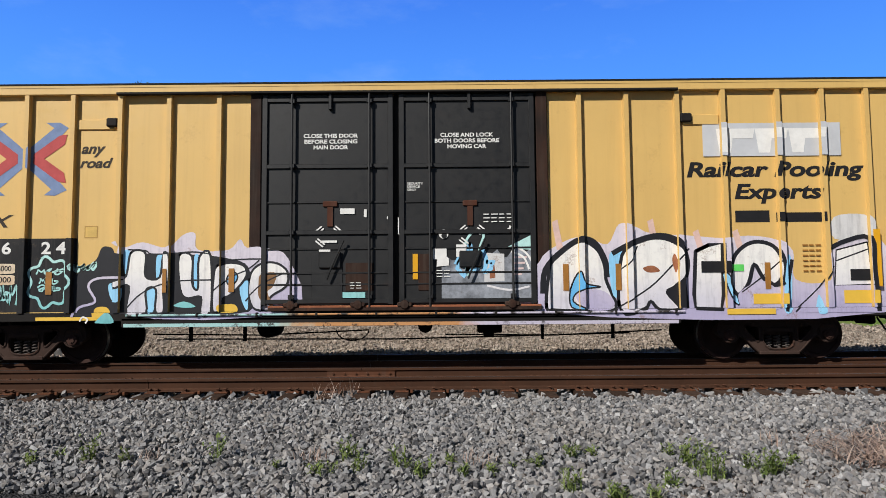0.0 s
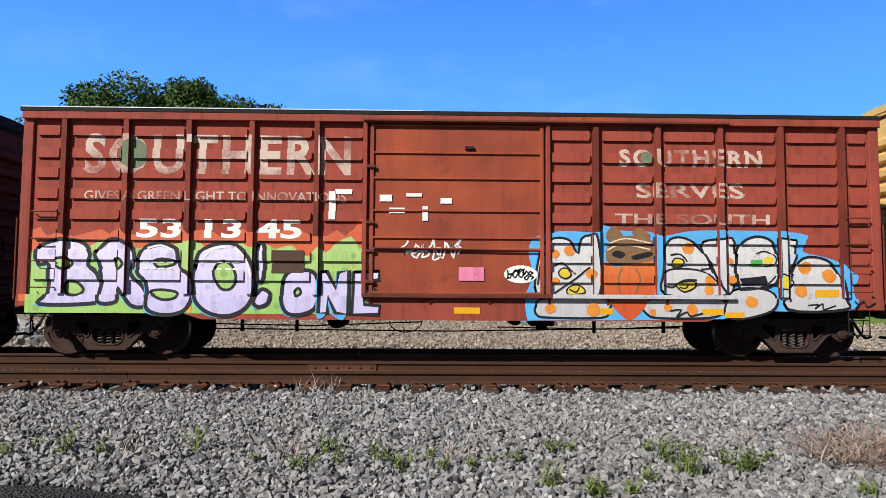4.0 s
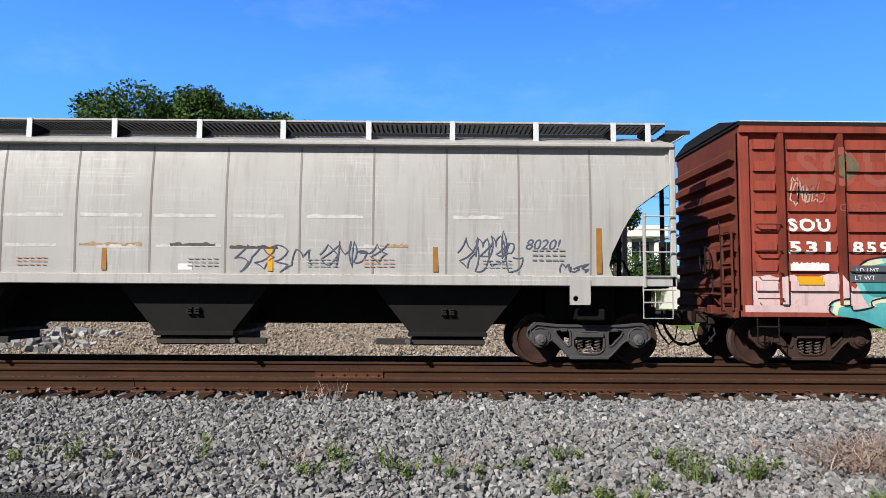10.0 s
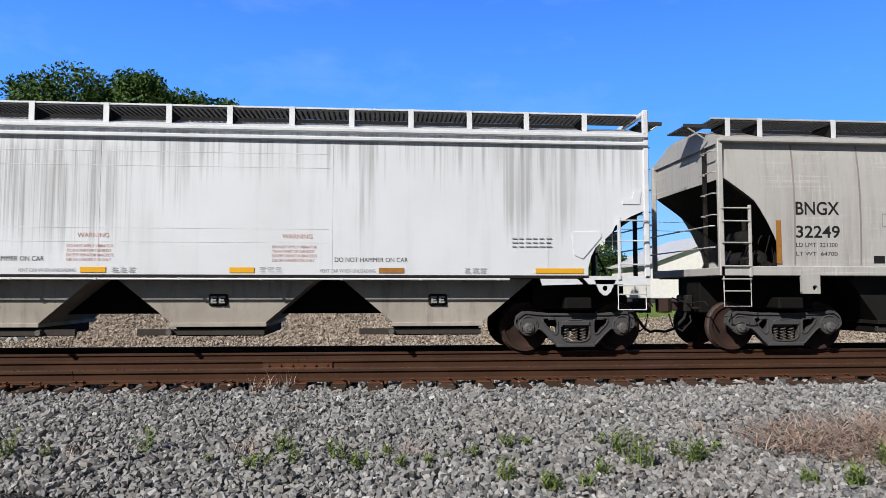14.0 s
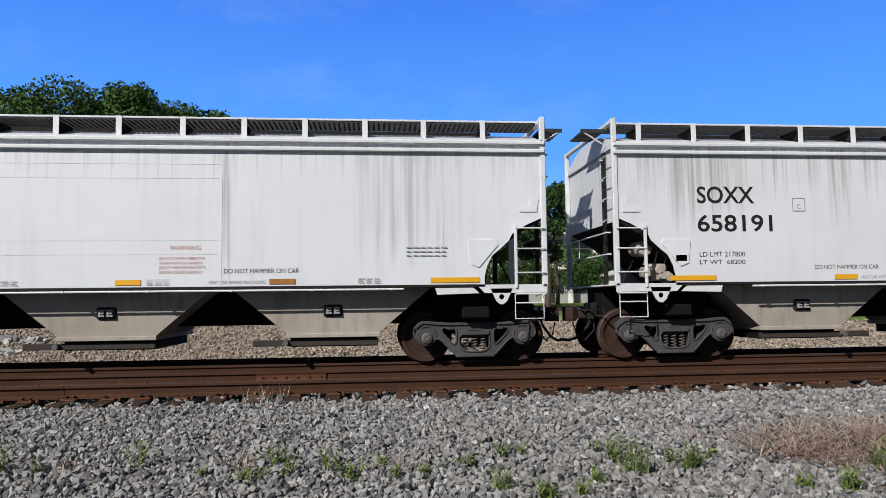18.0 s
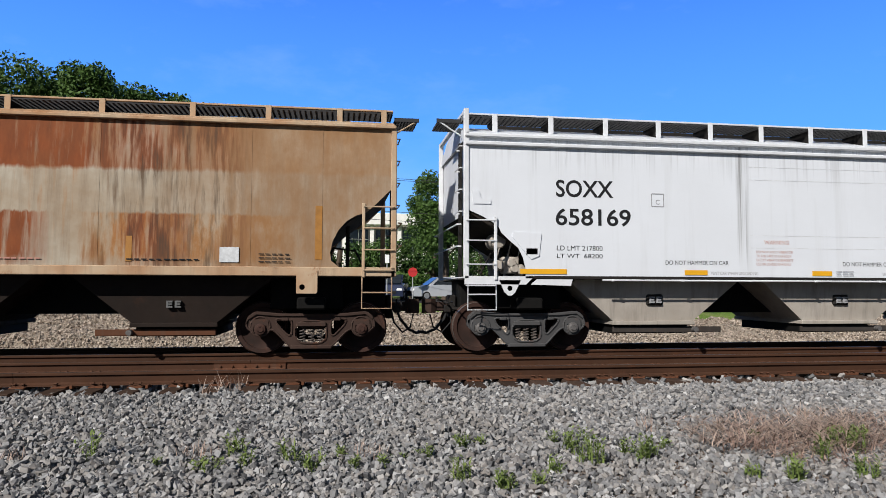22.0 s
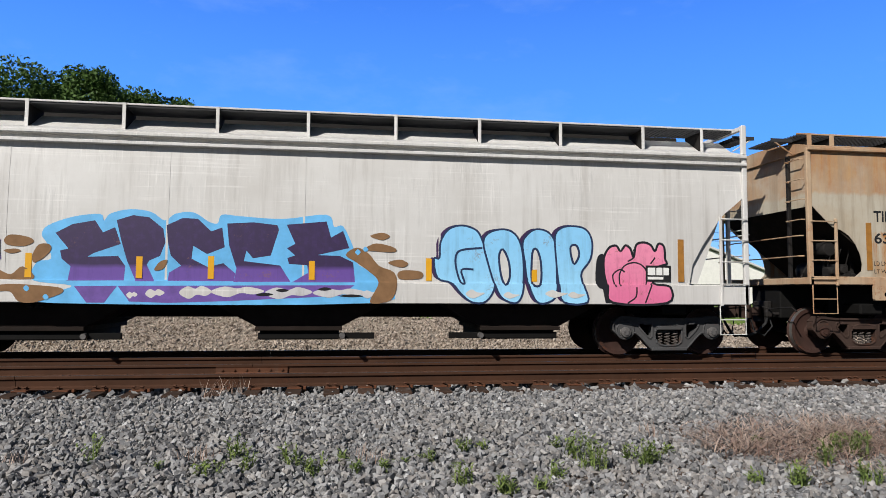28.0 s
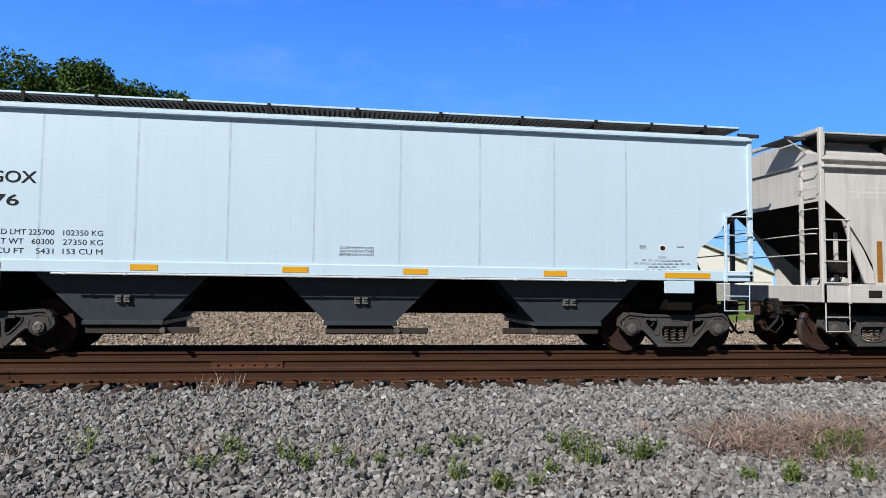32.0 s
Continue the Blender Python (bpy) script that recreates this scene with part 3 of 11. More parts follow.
tree("tree", -4.3, 43.0, 9.4, 3.0, 4.4, 7, LEAF_DARK, "dark green leafy tree beside a utility pole", 22000, 24, 0.21)
tree("tree", 7.2, 47.0, 9.4, 2.9, 4.5, 21, LEAF, "tall dense green tree beside the parked cars", 20000, 22, 0.22)
tree("tree", 11.9, 47.5, 8.9, 2.6, 4.2, 22, LEAF_DARK, "tall dense green tree beside the parked cars", 18000, 20, 0.22)
tree("tree", -6.4, 44.5, 8.6, 2.4, 4.2, 8, LEAF_DARK, BROAD, 14000, 18, 0.22)
for i, (x, y, h, w) in enumerate(((0.0, 57, 5.0, 3.4), (4.0, 58, 5.2, 3.6), (8.0, 58, 4.6, 3.4), (-4.0, 57, 4.4, 3.0), (12.5, 60, 5.2, 3.6), (17.0, 64, 6.0, 4.0), (20.0, 63, 5.2, 3.2), (1.9, 52, 2.3, 1.6), (-1.6, 52.5, 2.0, 1.5), (5.5, 53, 2.2, 1.7), (-12, 56, 4.5, 4.5), (-17, 57, 4.8, 4.6), (-22, 58, 5.0, 4.8), (-7.6, 46, 7.0, 3.0), (-11.5, 46.5, 8.0, 3.6), (-15.5, 47, 8.0, 3.8), (-19.5, 47, 8.5, 3.8), (-24, 48, 8.0, 4.2), (-29, 50, 8.0, 4.6), (-34.5, 52, 8.0, 4.8), (-22.2, 44.6, 3.6, 2.2), (-18.6, 45.2, 3.2, 2.0), (-26.4, 45.5, 3.8, 2.4))):
    tree("shrub", x, y, h, w, h * 0.48, 60 + i, LEAF if i % 2 else LEAF_DARK, "dense green shrub in front of the pale building" if h < 7 and x > -18 else "low dense green shrub under the trees" if h < 7 else "tall dense dark green thicket below the trees", 5200 if h < 7 else 9000, 14, 0.24)

# ---- pale building behind the shrubs ----
WALL_W = plain("white_render", (0.78, 0.76, 0.72), 0.85, 0, 0.12, 3)
# darker copy of the white wall, its shade put into the colour
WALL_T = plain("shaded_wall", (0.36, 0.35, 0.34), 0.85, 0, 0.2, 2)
GLASS = glass("dark_glass")
ROOF_M = plain("sheet_roof", (0.62, 0.62, 0.62), 0.5, 0, 0.15, 2)
house = thing("office_building", "long two storey white building with dark window bands", "building", m=pose(0, 78, 0.6))
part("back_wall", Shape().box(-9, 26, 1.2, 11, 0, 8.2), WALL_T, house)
part("parapet", Shape().box(-9.4, 26.4, -1.2, 11.4, 7.9, 9.2, 0.05), WALL_W, house, "broad white roof band")
part("floor_band", Shape().box(-9.2, 26.2, -0.6, 1.2, 3.9, 4.9, 0.04), WALL_W, house)
for i in range(12):
    x = -8.8 + i * 3.1
    part("column", Shape().box(x - 0.22, x + 0.22, -0.5, 0.0, 0, 7.9, 0.03), WALL_W, house)
    w = part("window", Shape().box(x + 0.5, x + 2.7, 1.08, 1.19, 5.3, 7.5), GLASS, house)
    part("window_frame", Shape().box(x + 1.55, x + 1.65, 1.03, 1.09, 5.3, 7.5).box(x + 0.45, x + 2.75, 1.03, 1.09, 6.35, 6.43), WALL_W, w)
    part("window", Shape().box(x + 0.5, x + 2.7, 1.08, 1.19, 1.2, 3.4), GLASS, house)

shed = thing("white_shed", "white painted gabled shed with corrugated metal walls", "shed", m=pose(27.5, 52, 0.55))
part("wall", Shape().prism([[(-6.8, 0), (8.2, 0), (8.2, 2.2), (0.2, 5.1), (-6.8, 2.6)]], 0, 12), WALL_W, shed)
part("roof", Shape().prism([[(-7.2, 2.55), (0.2, 5.2), (8.6, 2.15), (8.6, 2.3), (0.2, 5.36), (-7.2, 2.7)]], -0.35, 12.3), ROOF_M, shed)
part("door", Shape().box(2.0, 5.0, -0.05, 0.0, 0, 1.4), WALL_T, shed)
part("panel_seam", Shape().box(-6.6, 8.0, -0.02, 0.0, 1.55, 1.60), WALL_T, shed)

# ---- utility pole, signs, parked cars ----
WOOD_GREY = worn("grey_timber", (0.24, 0.21, 0.18), (0.15, 0.13, 0.11), rough=0.9, rusty=0.0, grain=0.4)
POST = plain("galvanised", (0.45, 0.46, 0.46), 0.5, 0.7)
SIGN_W = plain("white_sign", (0.80, 0.80, 0.80), 0.5, 0, 0.08)
pole = thing("utility_pole", "grey wooden utility pole with a crossarm", "pole", m=pose(-2.1, 40, 0.5))
part("shaft", Shape().tube([(0, 0, -0.3), (0, 0, 6.5)], 0.12, 10), WOOD_GREY, pole, smooth=True)
part("crossarm", Shape().box(-1.4, 1.2, -0.06, 0.06, 6.05, 6.2, 0.01), WOOD_GREY, pole)
for x in (-1.25, -0.6, 0.6, 1.1):
    part("insulator", Shape().lathe([(0.0, -0.04), (0.05, -0.04), (0.05, 0.04), (0.0, 0.04)], x, 6.27, 8), POST, pole)
for z, dx in ((6.75, -1.25), (6.75, 1.1), (4.4, 0.0), (4.9, 0.0)):
    w = Shape().tube([(-60 + i * 6.0 - 2.1 + dx, 40 - 0.15 * i, z + 0.9 - 0.9 * math.sin(math.pi * ((i % 10) / 10))) for i in range(21)], 0.013, 4)
    tagged(place("wire", w.mesh("wire", plain("wire_black", (0.05, 0.05, 0.05)))), "thin black overhead wire hung between poles", "wire", "overhead wires")
for x, y in ((-1.55, 38.0), (2.6, 38.0)):
    s = thing("sign_post", "small white sign on a thin steel post", "sign", "signs by the parking lot", pose(x, y, 0.5))
    part("post", Shape().tube([(0, 0, 0), (0, 0, 2.6)], 0.035, 8), POST, s)
    part("plate", Shape().box(-0.16, 0.16, -0.05, -0.03, 2.15, 2.65, 0.005), SIGN_W, s, "blank white plate")

TYRE = plain("tyre", (0.02, 0.02, 0.02), 0.8)


def car(x, y, colour, turn, label, tall=1.0):
    paint = plain("car_paint", colour, 0.25, 0.3, 0.05)
    c = thing("parked_car", label, "car", "parked cars", pose(x, y, ground_z(x, y) + 0.02, 0, 0, turn))
    lower = [(-2.2, 0.28), (-2.25, 0.62), (-2.1, 0.86 * tall), (-1.0, 0.98 * tall), (1.2, 1.0 * tall), (2.1, 0.92 * tall), (2.25, 0.6), (2.2, 0.28)]
    cab = [(-1.25, 0.96 * tall), (-0.55, 1.48 * tall), (1.3, 1.50 * tall), (1.95, 0.96 * tall)]
    part("body", Shape().prism([lower], -0.88, 0.88), paint, c)
    part("cabin", Shape().prism([cab], -0.74, 0.74), paint, c)
    part("side_window", Shape().prism([[(-0.95, 1.0 * tall), (-0.48, 1.42 * tall), (0.3, 1.43 * tall), (0.3, 1.0 * tall)]], -0.752, -0.742), GLASS, c)
    part("side_window", Shape().prism([[(0.4, 1.0 * tall), (0.4, 1.43 * tall), (1.2, 1.43 * tall), (1.65, 1.0 * tall)]], -0.752, -0.742), GLASS, c)
    part("windscreen", Shape().prism([[(-1.27, 0.98 * tall), (-0.58, 1.46 * tall), (-0.60, 1.47 * tall), (-1.30, 0.98 * tall)]], -0.66, 0.66), GLASS, c)
    for s in (-1, 1):
        part("headlight", Shape().box(-2.26, -2.14, s * 0.66 - 0.17, s * 0.66 + 0.17, 0.62, 0.76, 0.02), SIGN_W, c)
        for wx in (-1.4, 1.4):
            w = part("wheel", Shape().lathe([(0.0, s * 0.9), (0.2, s * 0.9), (0.32, s * 0.86), (0.32, s * 0.68)], wx, 0.32, 18), TYRE, c, smooth=True)
            part("rim", Shape().lathe([(0.0, s * 0.905), (0.18, s * 0.905)], wx, 0.32, 14), POST, w)
    part("grille", Shape().box(-2.27, -2.2, -0.45, 0.45, 0.45, 0.62), TYRE, c)
    return c


car(-1.1, 43.5, (0.42, 0.44, 0.46), 84, "silver hatchback parked nose to the tracks")
car(1.3, 43.0, (0.03, 0.04, 0.07), 88, "dark blue car parked nose to the tracks", 1.1)
car(3.3, 43.5, (0.03, 0.04, 0.08), 80, "dark blue crossover parked nose to the tracks", 1.1)
car(-3.5, 42.5, (0.03, 0.035, 0.06), 100, "dark blue car parked under the tree", 1.05)
car(6.6, 43.5, (0.55, 0.57, 0.60), 10, "pale silver hatchback parked along the lot")
car(-5.8, 44.0, (0.5, 0.52, 0.55), 85, "pale silver car parked in the lot")
car(8.2, 44.0, (0.12, 0.13, 0.15), 95, "dark grey car parked in the lot")
stop = thing("stop_sign", "red octagonal sign on a steel post", "sign", m=pose(4.4, 41.5, 0.5))
part("post", Shape().tube([(0, 0, 0), (0, 0, 1.9)], 0.03, 8), POST, stop)
part("plate", Shape().lathe([(0.0, -0.05), (0.3, -0.05), (0.3, -0.03), (0.0, -0.03)], 0, 1.75, 8), plain("sign_red", (0.5, 0.03, 0.03), 0.5), stop)


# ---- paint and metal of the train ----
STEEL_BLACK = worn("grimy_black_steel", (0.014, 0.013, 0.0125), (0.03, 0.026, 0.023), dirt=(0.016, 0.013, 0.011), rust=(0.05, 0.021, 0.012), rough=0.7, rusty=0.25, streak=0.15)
# black undergear, taken darker still to carry the shade under the cars
UNDER = plain("undergear_shade_black", (0.008, 0.0075, 0.007), 0.8, 0, 0.3)
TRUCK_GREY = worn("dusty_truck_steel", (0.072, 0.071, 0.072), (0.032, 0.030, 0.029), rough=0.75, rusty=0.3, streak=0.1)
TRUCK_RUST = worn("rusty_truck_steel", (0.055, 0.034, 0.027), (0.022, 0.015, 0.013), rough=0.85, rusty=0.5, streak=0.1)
# rusty wheel steel, darkened for the shade in which the wheels stand
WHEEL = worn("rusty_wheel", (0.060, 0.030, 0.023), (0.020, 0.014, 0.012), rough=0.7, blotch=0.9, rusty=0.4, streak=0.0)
TREAD = plain("bright_tread", (0.40, 0.37, 0.34), 0.35, 0.8)
SPRING = plain("dusty_spring", (0.12, 0.10, 0.09), 0.6, 0.2)
CAP = plain("bearing_cap", (0.15, 0.14, 0.135), 0.55, 0.3, 0.4, 20)
HOSE = plain("rubber_hose", (0.025, 0.025, 0.025), 0.6)
ORANGE = plain("amber_reflector", (0.72, 0.36, 0.015), 0.4, 0, 0.12, 3)
ORANGE_OLD = plain("faded_reflector", (0.36, 0.16, 0.03), 0.5, 0, 0.3, 8)
YELLOW_PLATE = plain("yellow_plate", (0.75, 0.47, 0.06), 0.5, 0, 0.1)
# end slope sheets: the shade below them is put into a near-black colour
SLOPE_SHADE = worn("shade_black_sheet", (0.018, 0.015, 0.013), (0.035, 0.026, 0.020), dirt=(0.016, 0.013, 0.011), rust=(0.05, 0.021, 0.012), rough=0.85, rusty=0.15, streak=0.2)
INK = plain("black_lettering", (0.02, 0.02, 0.022), 0.6)
INK_GREY = plain("grey_lettering", (0.30, 0.30, 0.31), 0.6)
WHITE_INK = plain("white_lettering", (0.78, 0.77, 0.74), 0.6, 0, 0.15)


def faded_ink(name, ink, paint, lo, hi):
    """Old lettering that has flaked away in places, so that the paint shows."""
    m, nt, bs = nodes_of(name)
    v = coords(nt)
    f = math_of(nt, "ADD", math_of(nt, "MULTIPLY", noise_of(nt, v, 1.1, 3), 0.7), math_of(nt, "MULTIPLY", noise_of(nt, v, 22, 5, 0.7), 0.3))
    link(nt, mix_of(nt, ramp_of(nt, f, lo, hi, 0.12, 0.9), paint, ink), bs.inputs["Base Color"])
    bs.inputs["Roughness"].default_value = 0.7
    return m


CREAM_INK = faded_ink("faded_cream_lettering", (0.60, 0.48, 0.40), (0.24, 0.048, 0.028), 0.42, 0.58)
GHOST_INK = faded_ink("ghost_lettering", (0.40, 0.19, 0.14), (0.27, 0.058, 0.038), 0.58, 0.80)

PALE_INK = faded_ink("flaked_lettering", (0.50, 0.34, 0.28), (0.24, 0.048, 0.028), 0.47, 0.58)
RED_INK = plain("red_lettering", (0.48, 0.24, 0.19), 0.6)

YELLOW = worn("boxcar_yellow", (0.66, 0.43, 0.14), (0.58, 0.375, 0.125), dirt=(0.36, 0.20, 0.07), rough=0.5, blotch=0.6, streak=0.18, rusty=0.12, scale=0.8)
DOOR_BLACK = worn("door_black", (0.006, 0.006, 0.0065), (0.013, 0.0125, 0.012), dirt=(0.016, 0.013, 0.011), rust=(0.05, 0.021, 0.012), rough=0.5, rusty=0.12, streak=0.1)
OXIDE = worn("oxide_red", (0.33, 0.068, 0.045), (0.21, 0.049, 0.034), dirt=(0.07, 0.024, 0.017), rust=(0.07, 0.026, 0.016), rough=0.62, blotch=0.9, streak=0.55, rusty=0.35)
OXIDE_POST = worn("sooty_oxide_post", (0.22, 0.045, 0.028), (0.12, 0.030, 0.021), dirt=(0.028, 0.017, 0.014), rust=(0.06, 0.026, 0.018), rough=0.65, blotch=0.9, streak=0.85, rusty=0.4, vary=0.3)
OXIDE_DARK = worn("oxide_dark", (0.15, 0.038, 0.024), (0.09, 0.028, 0.02), rough=0.7, blotch=0.8, rusty=0.3)
OXIDE_DOOR = worn("oxide_door", (0.35, 0.075, 0.035), (0.19, 0.045, 0.028), dirt=(0.07, 0.03, 0.02), rust=(0.08, 0.03, 0.018), rough=0.6, blotch=0.9, streak=0.3, rusty=0.4)
GREY_A = worn("warm_grey_hopper", (0.44, 0.425, 0.405), (0.34, 0.325, 0.305), dirt=(0.22, 0.195, 0.175), rough=0.5, blotch=0.6, streak=0.45, rusty=0.05, scale=0.7, scratch=0.75)


def sooty_paint(name, base, other, runs, rough=0.48):
    """White paint with soot that has run down from the eaves. Each run: from, to, lower end, upper end, strength, width of its lines."""
    m, nt, bs = nodes_of(name)
    v = coords(nt)
    tc, sp = nt.nodes.new("ShaderNodeTexCoord"), nt.nodes.new("ShaderNodeSeparateXYZ")
    link(nt, tc.outputs["Object"], sp.inputs[0])
    tall = noise_of(nt, coords(nt, (2.6, 2.6, 0.16)), 1.5, 6, 0.65)
    rx = math_of(nt, "ADD", sp.outputs["X"], math_of(nt, "MULTIPLY", math_of(nt, "SUBTRACT", tall, 0.5), 0.5))
    col = mix_of(nt, ramp_of(nt, noise_of(nt, v, 0.6, 6), 0.35, 0.68, 0.0, 0.6), base, other)
    col = mix_of(nt, ramp_of(nt, tall, 0.52, 0.75, 0.0, 0.22), col, (0.36, 0.355, 0.34))
    for a, b, low, high, power, width in runs:
        line = noise_of(nt, coords(nt, (1 / width, 1 / width, 0.16)), 1.0, 4, 0.6)
        reach = math_of(nt, "ADD", sp.outputs["Z"], math_of(nt, "MULTIPLY", math_of(nt, "SUBTRACT", line, 0.5), 2.4))
        soft = min(0.5, (b - a) * 0.35)
        f = math_of(nt, "MULTIPLY", ramp_of(nt, rx, a - soft * 0.5, a + soft), ramp_of(nt, rx, b - soft, b + soft * 0.5, 1.0, 0.0))
        f = math_of(nt, "MULTIPLY", f, ramp_of(nt, reach, low, low + 0.7))
        f = math_of(nt, "MULTIPLY", f, ramp_of(nt, sp.outputs["Z"], high - 0.1, high + 0.1, 1.0, 0.0))
        f = math_of(nt, "MULTIPLY", f, ramp_of(nt, line, 0.46, 0.62, 0.12, 1.0))
        col = mix_of(nt, math_of(nt, "MULTIPLY", f, power), col, (0.17, 0.165, 0.16))
    link(nt, col, bs.inputs["Base Color"])
    bs.inputs["Specular IOR Level"].default_value = 0.4
    link(nt, ramp_of(nt, noise_of(nt, v, 5, 5), 0.3, 0.7, rough - 0.06, rough + 0.12), bs.inputs["Roughness"])
    bump_of(nt, bs, noise_of(nt, coords(nt, (0.5, 0.5, 1.6)), 1.4, 3), 0.25, 0.02)
    return m


WHITE_A = sooty_paint("white_hopper", (0.645, 0.665, 0.70), (0.59, 0.605, 0.635), [(-9.6, 9.6, 3.5, 4.0, 0.30, 0.06), (-4.35, -4.1, 1.7, 4.0, 0.75, 0.05), (-0.05, 0.12, 1.3, 4.0, 0.75, 0.05), (3.98, 4.14, 1.5, 4.0, 0.75, 0.05), (6.4, 8.3, 1.9, 4.0, 0.40, 0.16)])
WHITE_SOOTY = sooty_paint("sooty_white_hopper", (0.64, 0.655, 0.685), (0.555, 0.565, 0.58), [(-9.6, 9.6, 3.2, 4.0, 0.45, 0.08), (-3.6, 0.7, 2.0, 3.62, 0.55, 0.030), (-2.6, 0.2, 1.9, 3.3, 0.30, 0.11), (-8.8, -7.2, 2.6, 4.0, 0.55, 0.13), (-5.5, -5.1, 2.4, 4.0, 0.6, 0.05), (1.0, 1.5, 2.6, 4.0, 0.5, 0.06), (4.4, 4.7, 2.2, 4.0, 0.5, 0.05), (6.6, 8.4, 2.2, 4.0, 0.5, 0.12)])
WHITE_TRIM = plain("white_trim", (0.64, 0.65, 0.67), 0.5, 0, 0.15, 4)
CREAM = worn("dirty_cream_hopper", (0.61, 0.595, 0.57), (0.50, 0.48, 0.45), dirt=(0.22, 0.19, 0.16), rough=0.5, blotch=0.85, streak=0.40, scratch=0.6, rusty=0.05, scale=0.7)
BLUE_A = worn("pale_blue_hopper", (0.53, 0.68, 0.80), (0.50, 0.65, 0.77), dirt=(0.36, 0.42, 0.45), rough=0.42, blotch=0.4, streak=0.14, rusty=0.0, scale=0.5, scratch=0.15)
BAY_DUST = worn("dusty_hopper_bay", (0.41, 0.37, 0.325), (0.28, 0.245, 0.205), dirt=(0.09, 0.08, 0.07), rough=0.7, blotch=0.8, streak=0.4, rusty=0.08)
# bay colours near black, with the shade under the cars put in
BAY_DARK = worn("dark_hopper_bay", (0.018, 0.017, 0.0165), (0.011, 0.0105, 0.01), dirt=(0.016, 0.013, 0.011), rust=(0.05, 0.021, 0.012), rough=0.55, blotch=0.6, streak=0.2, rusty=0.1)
BAY_BROWN = worn("shade_brown_hopper_bay", (0.022, 0.015, 0.012), (0.012, 0.009, 0.0075), dirt=(0.016, 0.013, 0.011), rust=(0.05, 0.021, 0.012), rough=0.75, blotch=0.8, rusty=0.3)
MARK_DIM = plain("dim_stencil", (0.13, 0.13, 0.13), 0.7)
GRATE = plain("grey_grating", (0.045, 0.045, 0.047), 0.7, 0.1)
GATE_STEEL = worn("gate_steel", (0.05, 0.043, 0.039), (0.028, 0.023, 0.02), rough=0.7, rusty=0.3)


def rust_bands():
    """Pale paint on a hopper car that has rusted through in two long bands."""
    m, nt, bs = nodes_of("rust_banded_hopper")
    v = coords(nt)
    tc = nt.nodes.new("ShaderNodeTexCoord")
    sp = nt.nodes.new("ShaderNodeSeparateXYZ")
    link(nt, tc.outputs["Object"], sp.inputs[0])
    x, z = sp.outputs["X"], sp.outputs["Z"]
    tall = noise_of(nt, coords(nt, (4.0, 4.0, 0.3)), 1.5, 7, 0.7)
    fine = noise_of(nt, coords(nt, (5.5, 5.5, 0.55)), 1.5, 4, 0.6)
    cloud = noise_of(nt, v, 0.8, 6, 0.65)
    grit = noise_of(nt, coords(nt, (2.4, 2.4, 0.9)), 1.6, 8, 0.7)
    shake = lambda n, k: math_of(nt, "MULTIPLY", math_of(nt, "SUBTRACT", n, 0.5), k)
    rx = math_of(nt, "ADD", x, math_of(nt, "ADD", shake(tall, 1.1), shake(fine, 0.9)))
    rz = math_of(nt, "ADD", z, math_of(nt, "ADD", shake(fine, 0.16), shake(tall, 0.12)))

    def span(a, b, soft=0.12):
        return math_of(nt, "MULTIPLY", ramp_of(nt, rx, a - soft, a + soft), ramp_of(nt, rx, b - soft, b + soft, 1.0, 0.0))

    def both(*fs):
        out = fs[0]
        for f in fs[1:]:
            out = math_of(nt, "MULTIPLY", out, f)
        return out

    def most(*fs):
        out = fs[0]
        for f in fs[1:]:
            out = math_of(nt, "MAXIMUM", out, f)
        return out
    col = mix_of(nt, ramp_of(nt, cloud, 0.35, 0.65), (0.45, 0.41, 0.335), (0.38, 0.31, 0.22))
    col = mix_of(nt, ramp_of(nt, tall, 0.46, 0.68, 0, 0.7), col, (0.25, 0.205, 0.15))
    orange = mix_of(nt, ramp_of(nt, grit, 0.35, 0.65), (0.44, 0.235, 0.085), (0.33, 0.125, 0.035))
    deep = mix_of(nt, ramp_of(nt, noise_of(nt, coords(nt, (2, 2, 0.6)), 1.6, 8, 0.65), 0.35, 0.65), (0.27, 0.068, 0.019), (0.15, 0.040, 0.014))
    # thin runs of rust over the pale belt
    col = mix_of(nt, both(ramp_of(nt, fine, 0.56, 0.72, 0.0, 0.55), most(span(-1.5, 6.8, 0.8), span(-7.4, -6.2))), col, orange)
    upper = ramp_of(nt, rz, 3.15, 3.22)
    col = mix_of(nt, both(upper, ramp_of(nt, cloud, 0.34, 0.60, 0.25, 0.80), ramp_of(nt, tall, 0.40, 0.65, 1.0, 0.5)), col, orange)
    col = mix_of(nt, both(upper, span(-3.5, 7.2, 0.25), ramp_of(nt, tall, 0.56, 0.70, 1.0, 0.35), most(span(-3.6, 4.5), ramp_of(nt, fine, 0.40, 0.56, 0.35, 1.0))), col, deep)
    lower = both(ramp_of(nt, rz, 2.42, 2.46, 1.0, 0.0), ramp_of(nt, rz, 1.45, 1.72, 0.0, 1.0))
    torn = ramp_of(nt, fine, 0.40, 0.56, 0.25, 1.0)
    col = mix_of(nt, both(lower, most(span(-6.1, -3.4, 0.3), span(-8.2, -7.5), span(4.6, 7.9, 0.3), span(-2.6, -0.9)), ramp_of(nt, grit, 0.38, 0.55, 0.2, 0.95), ramp_of(nt, tall, 0.32, 0.52, 0.3, 1.0)), col, orange)
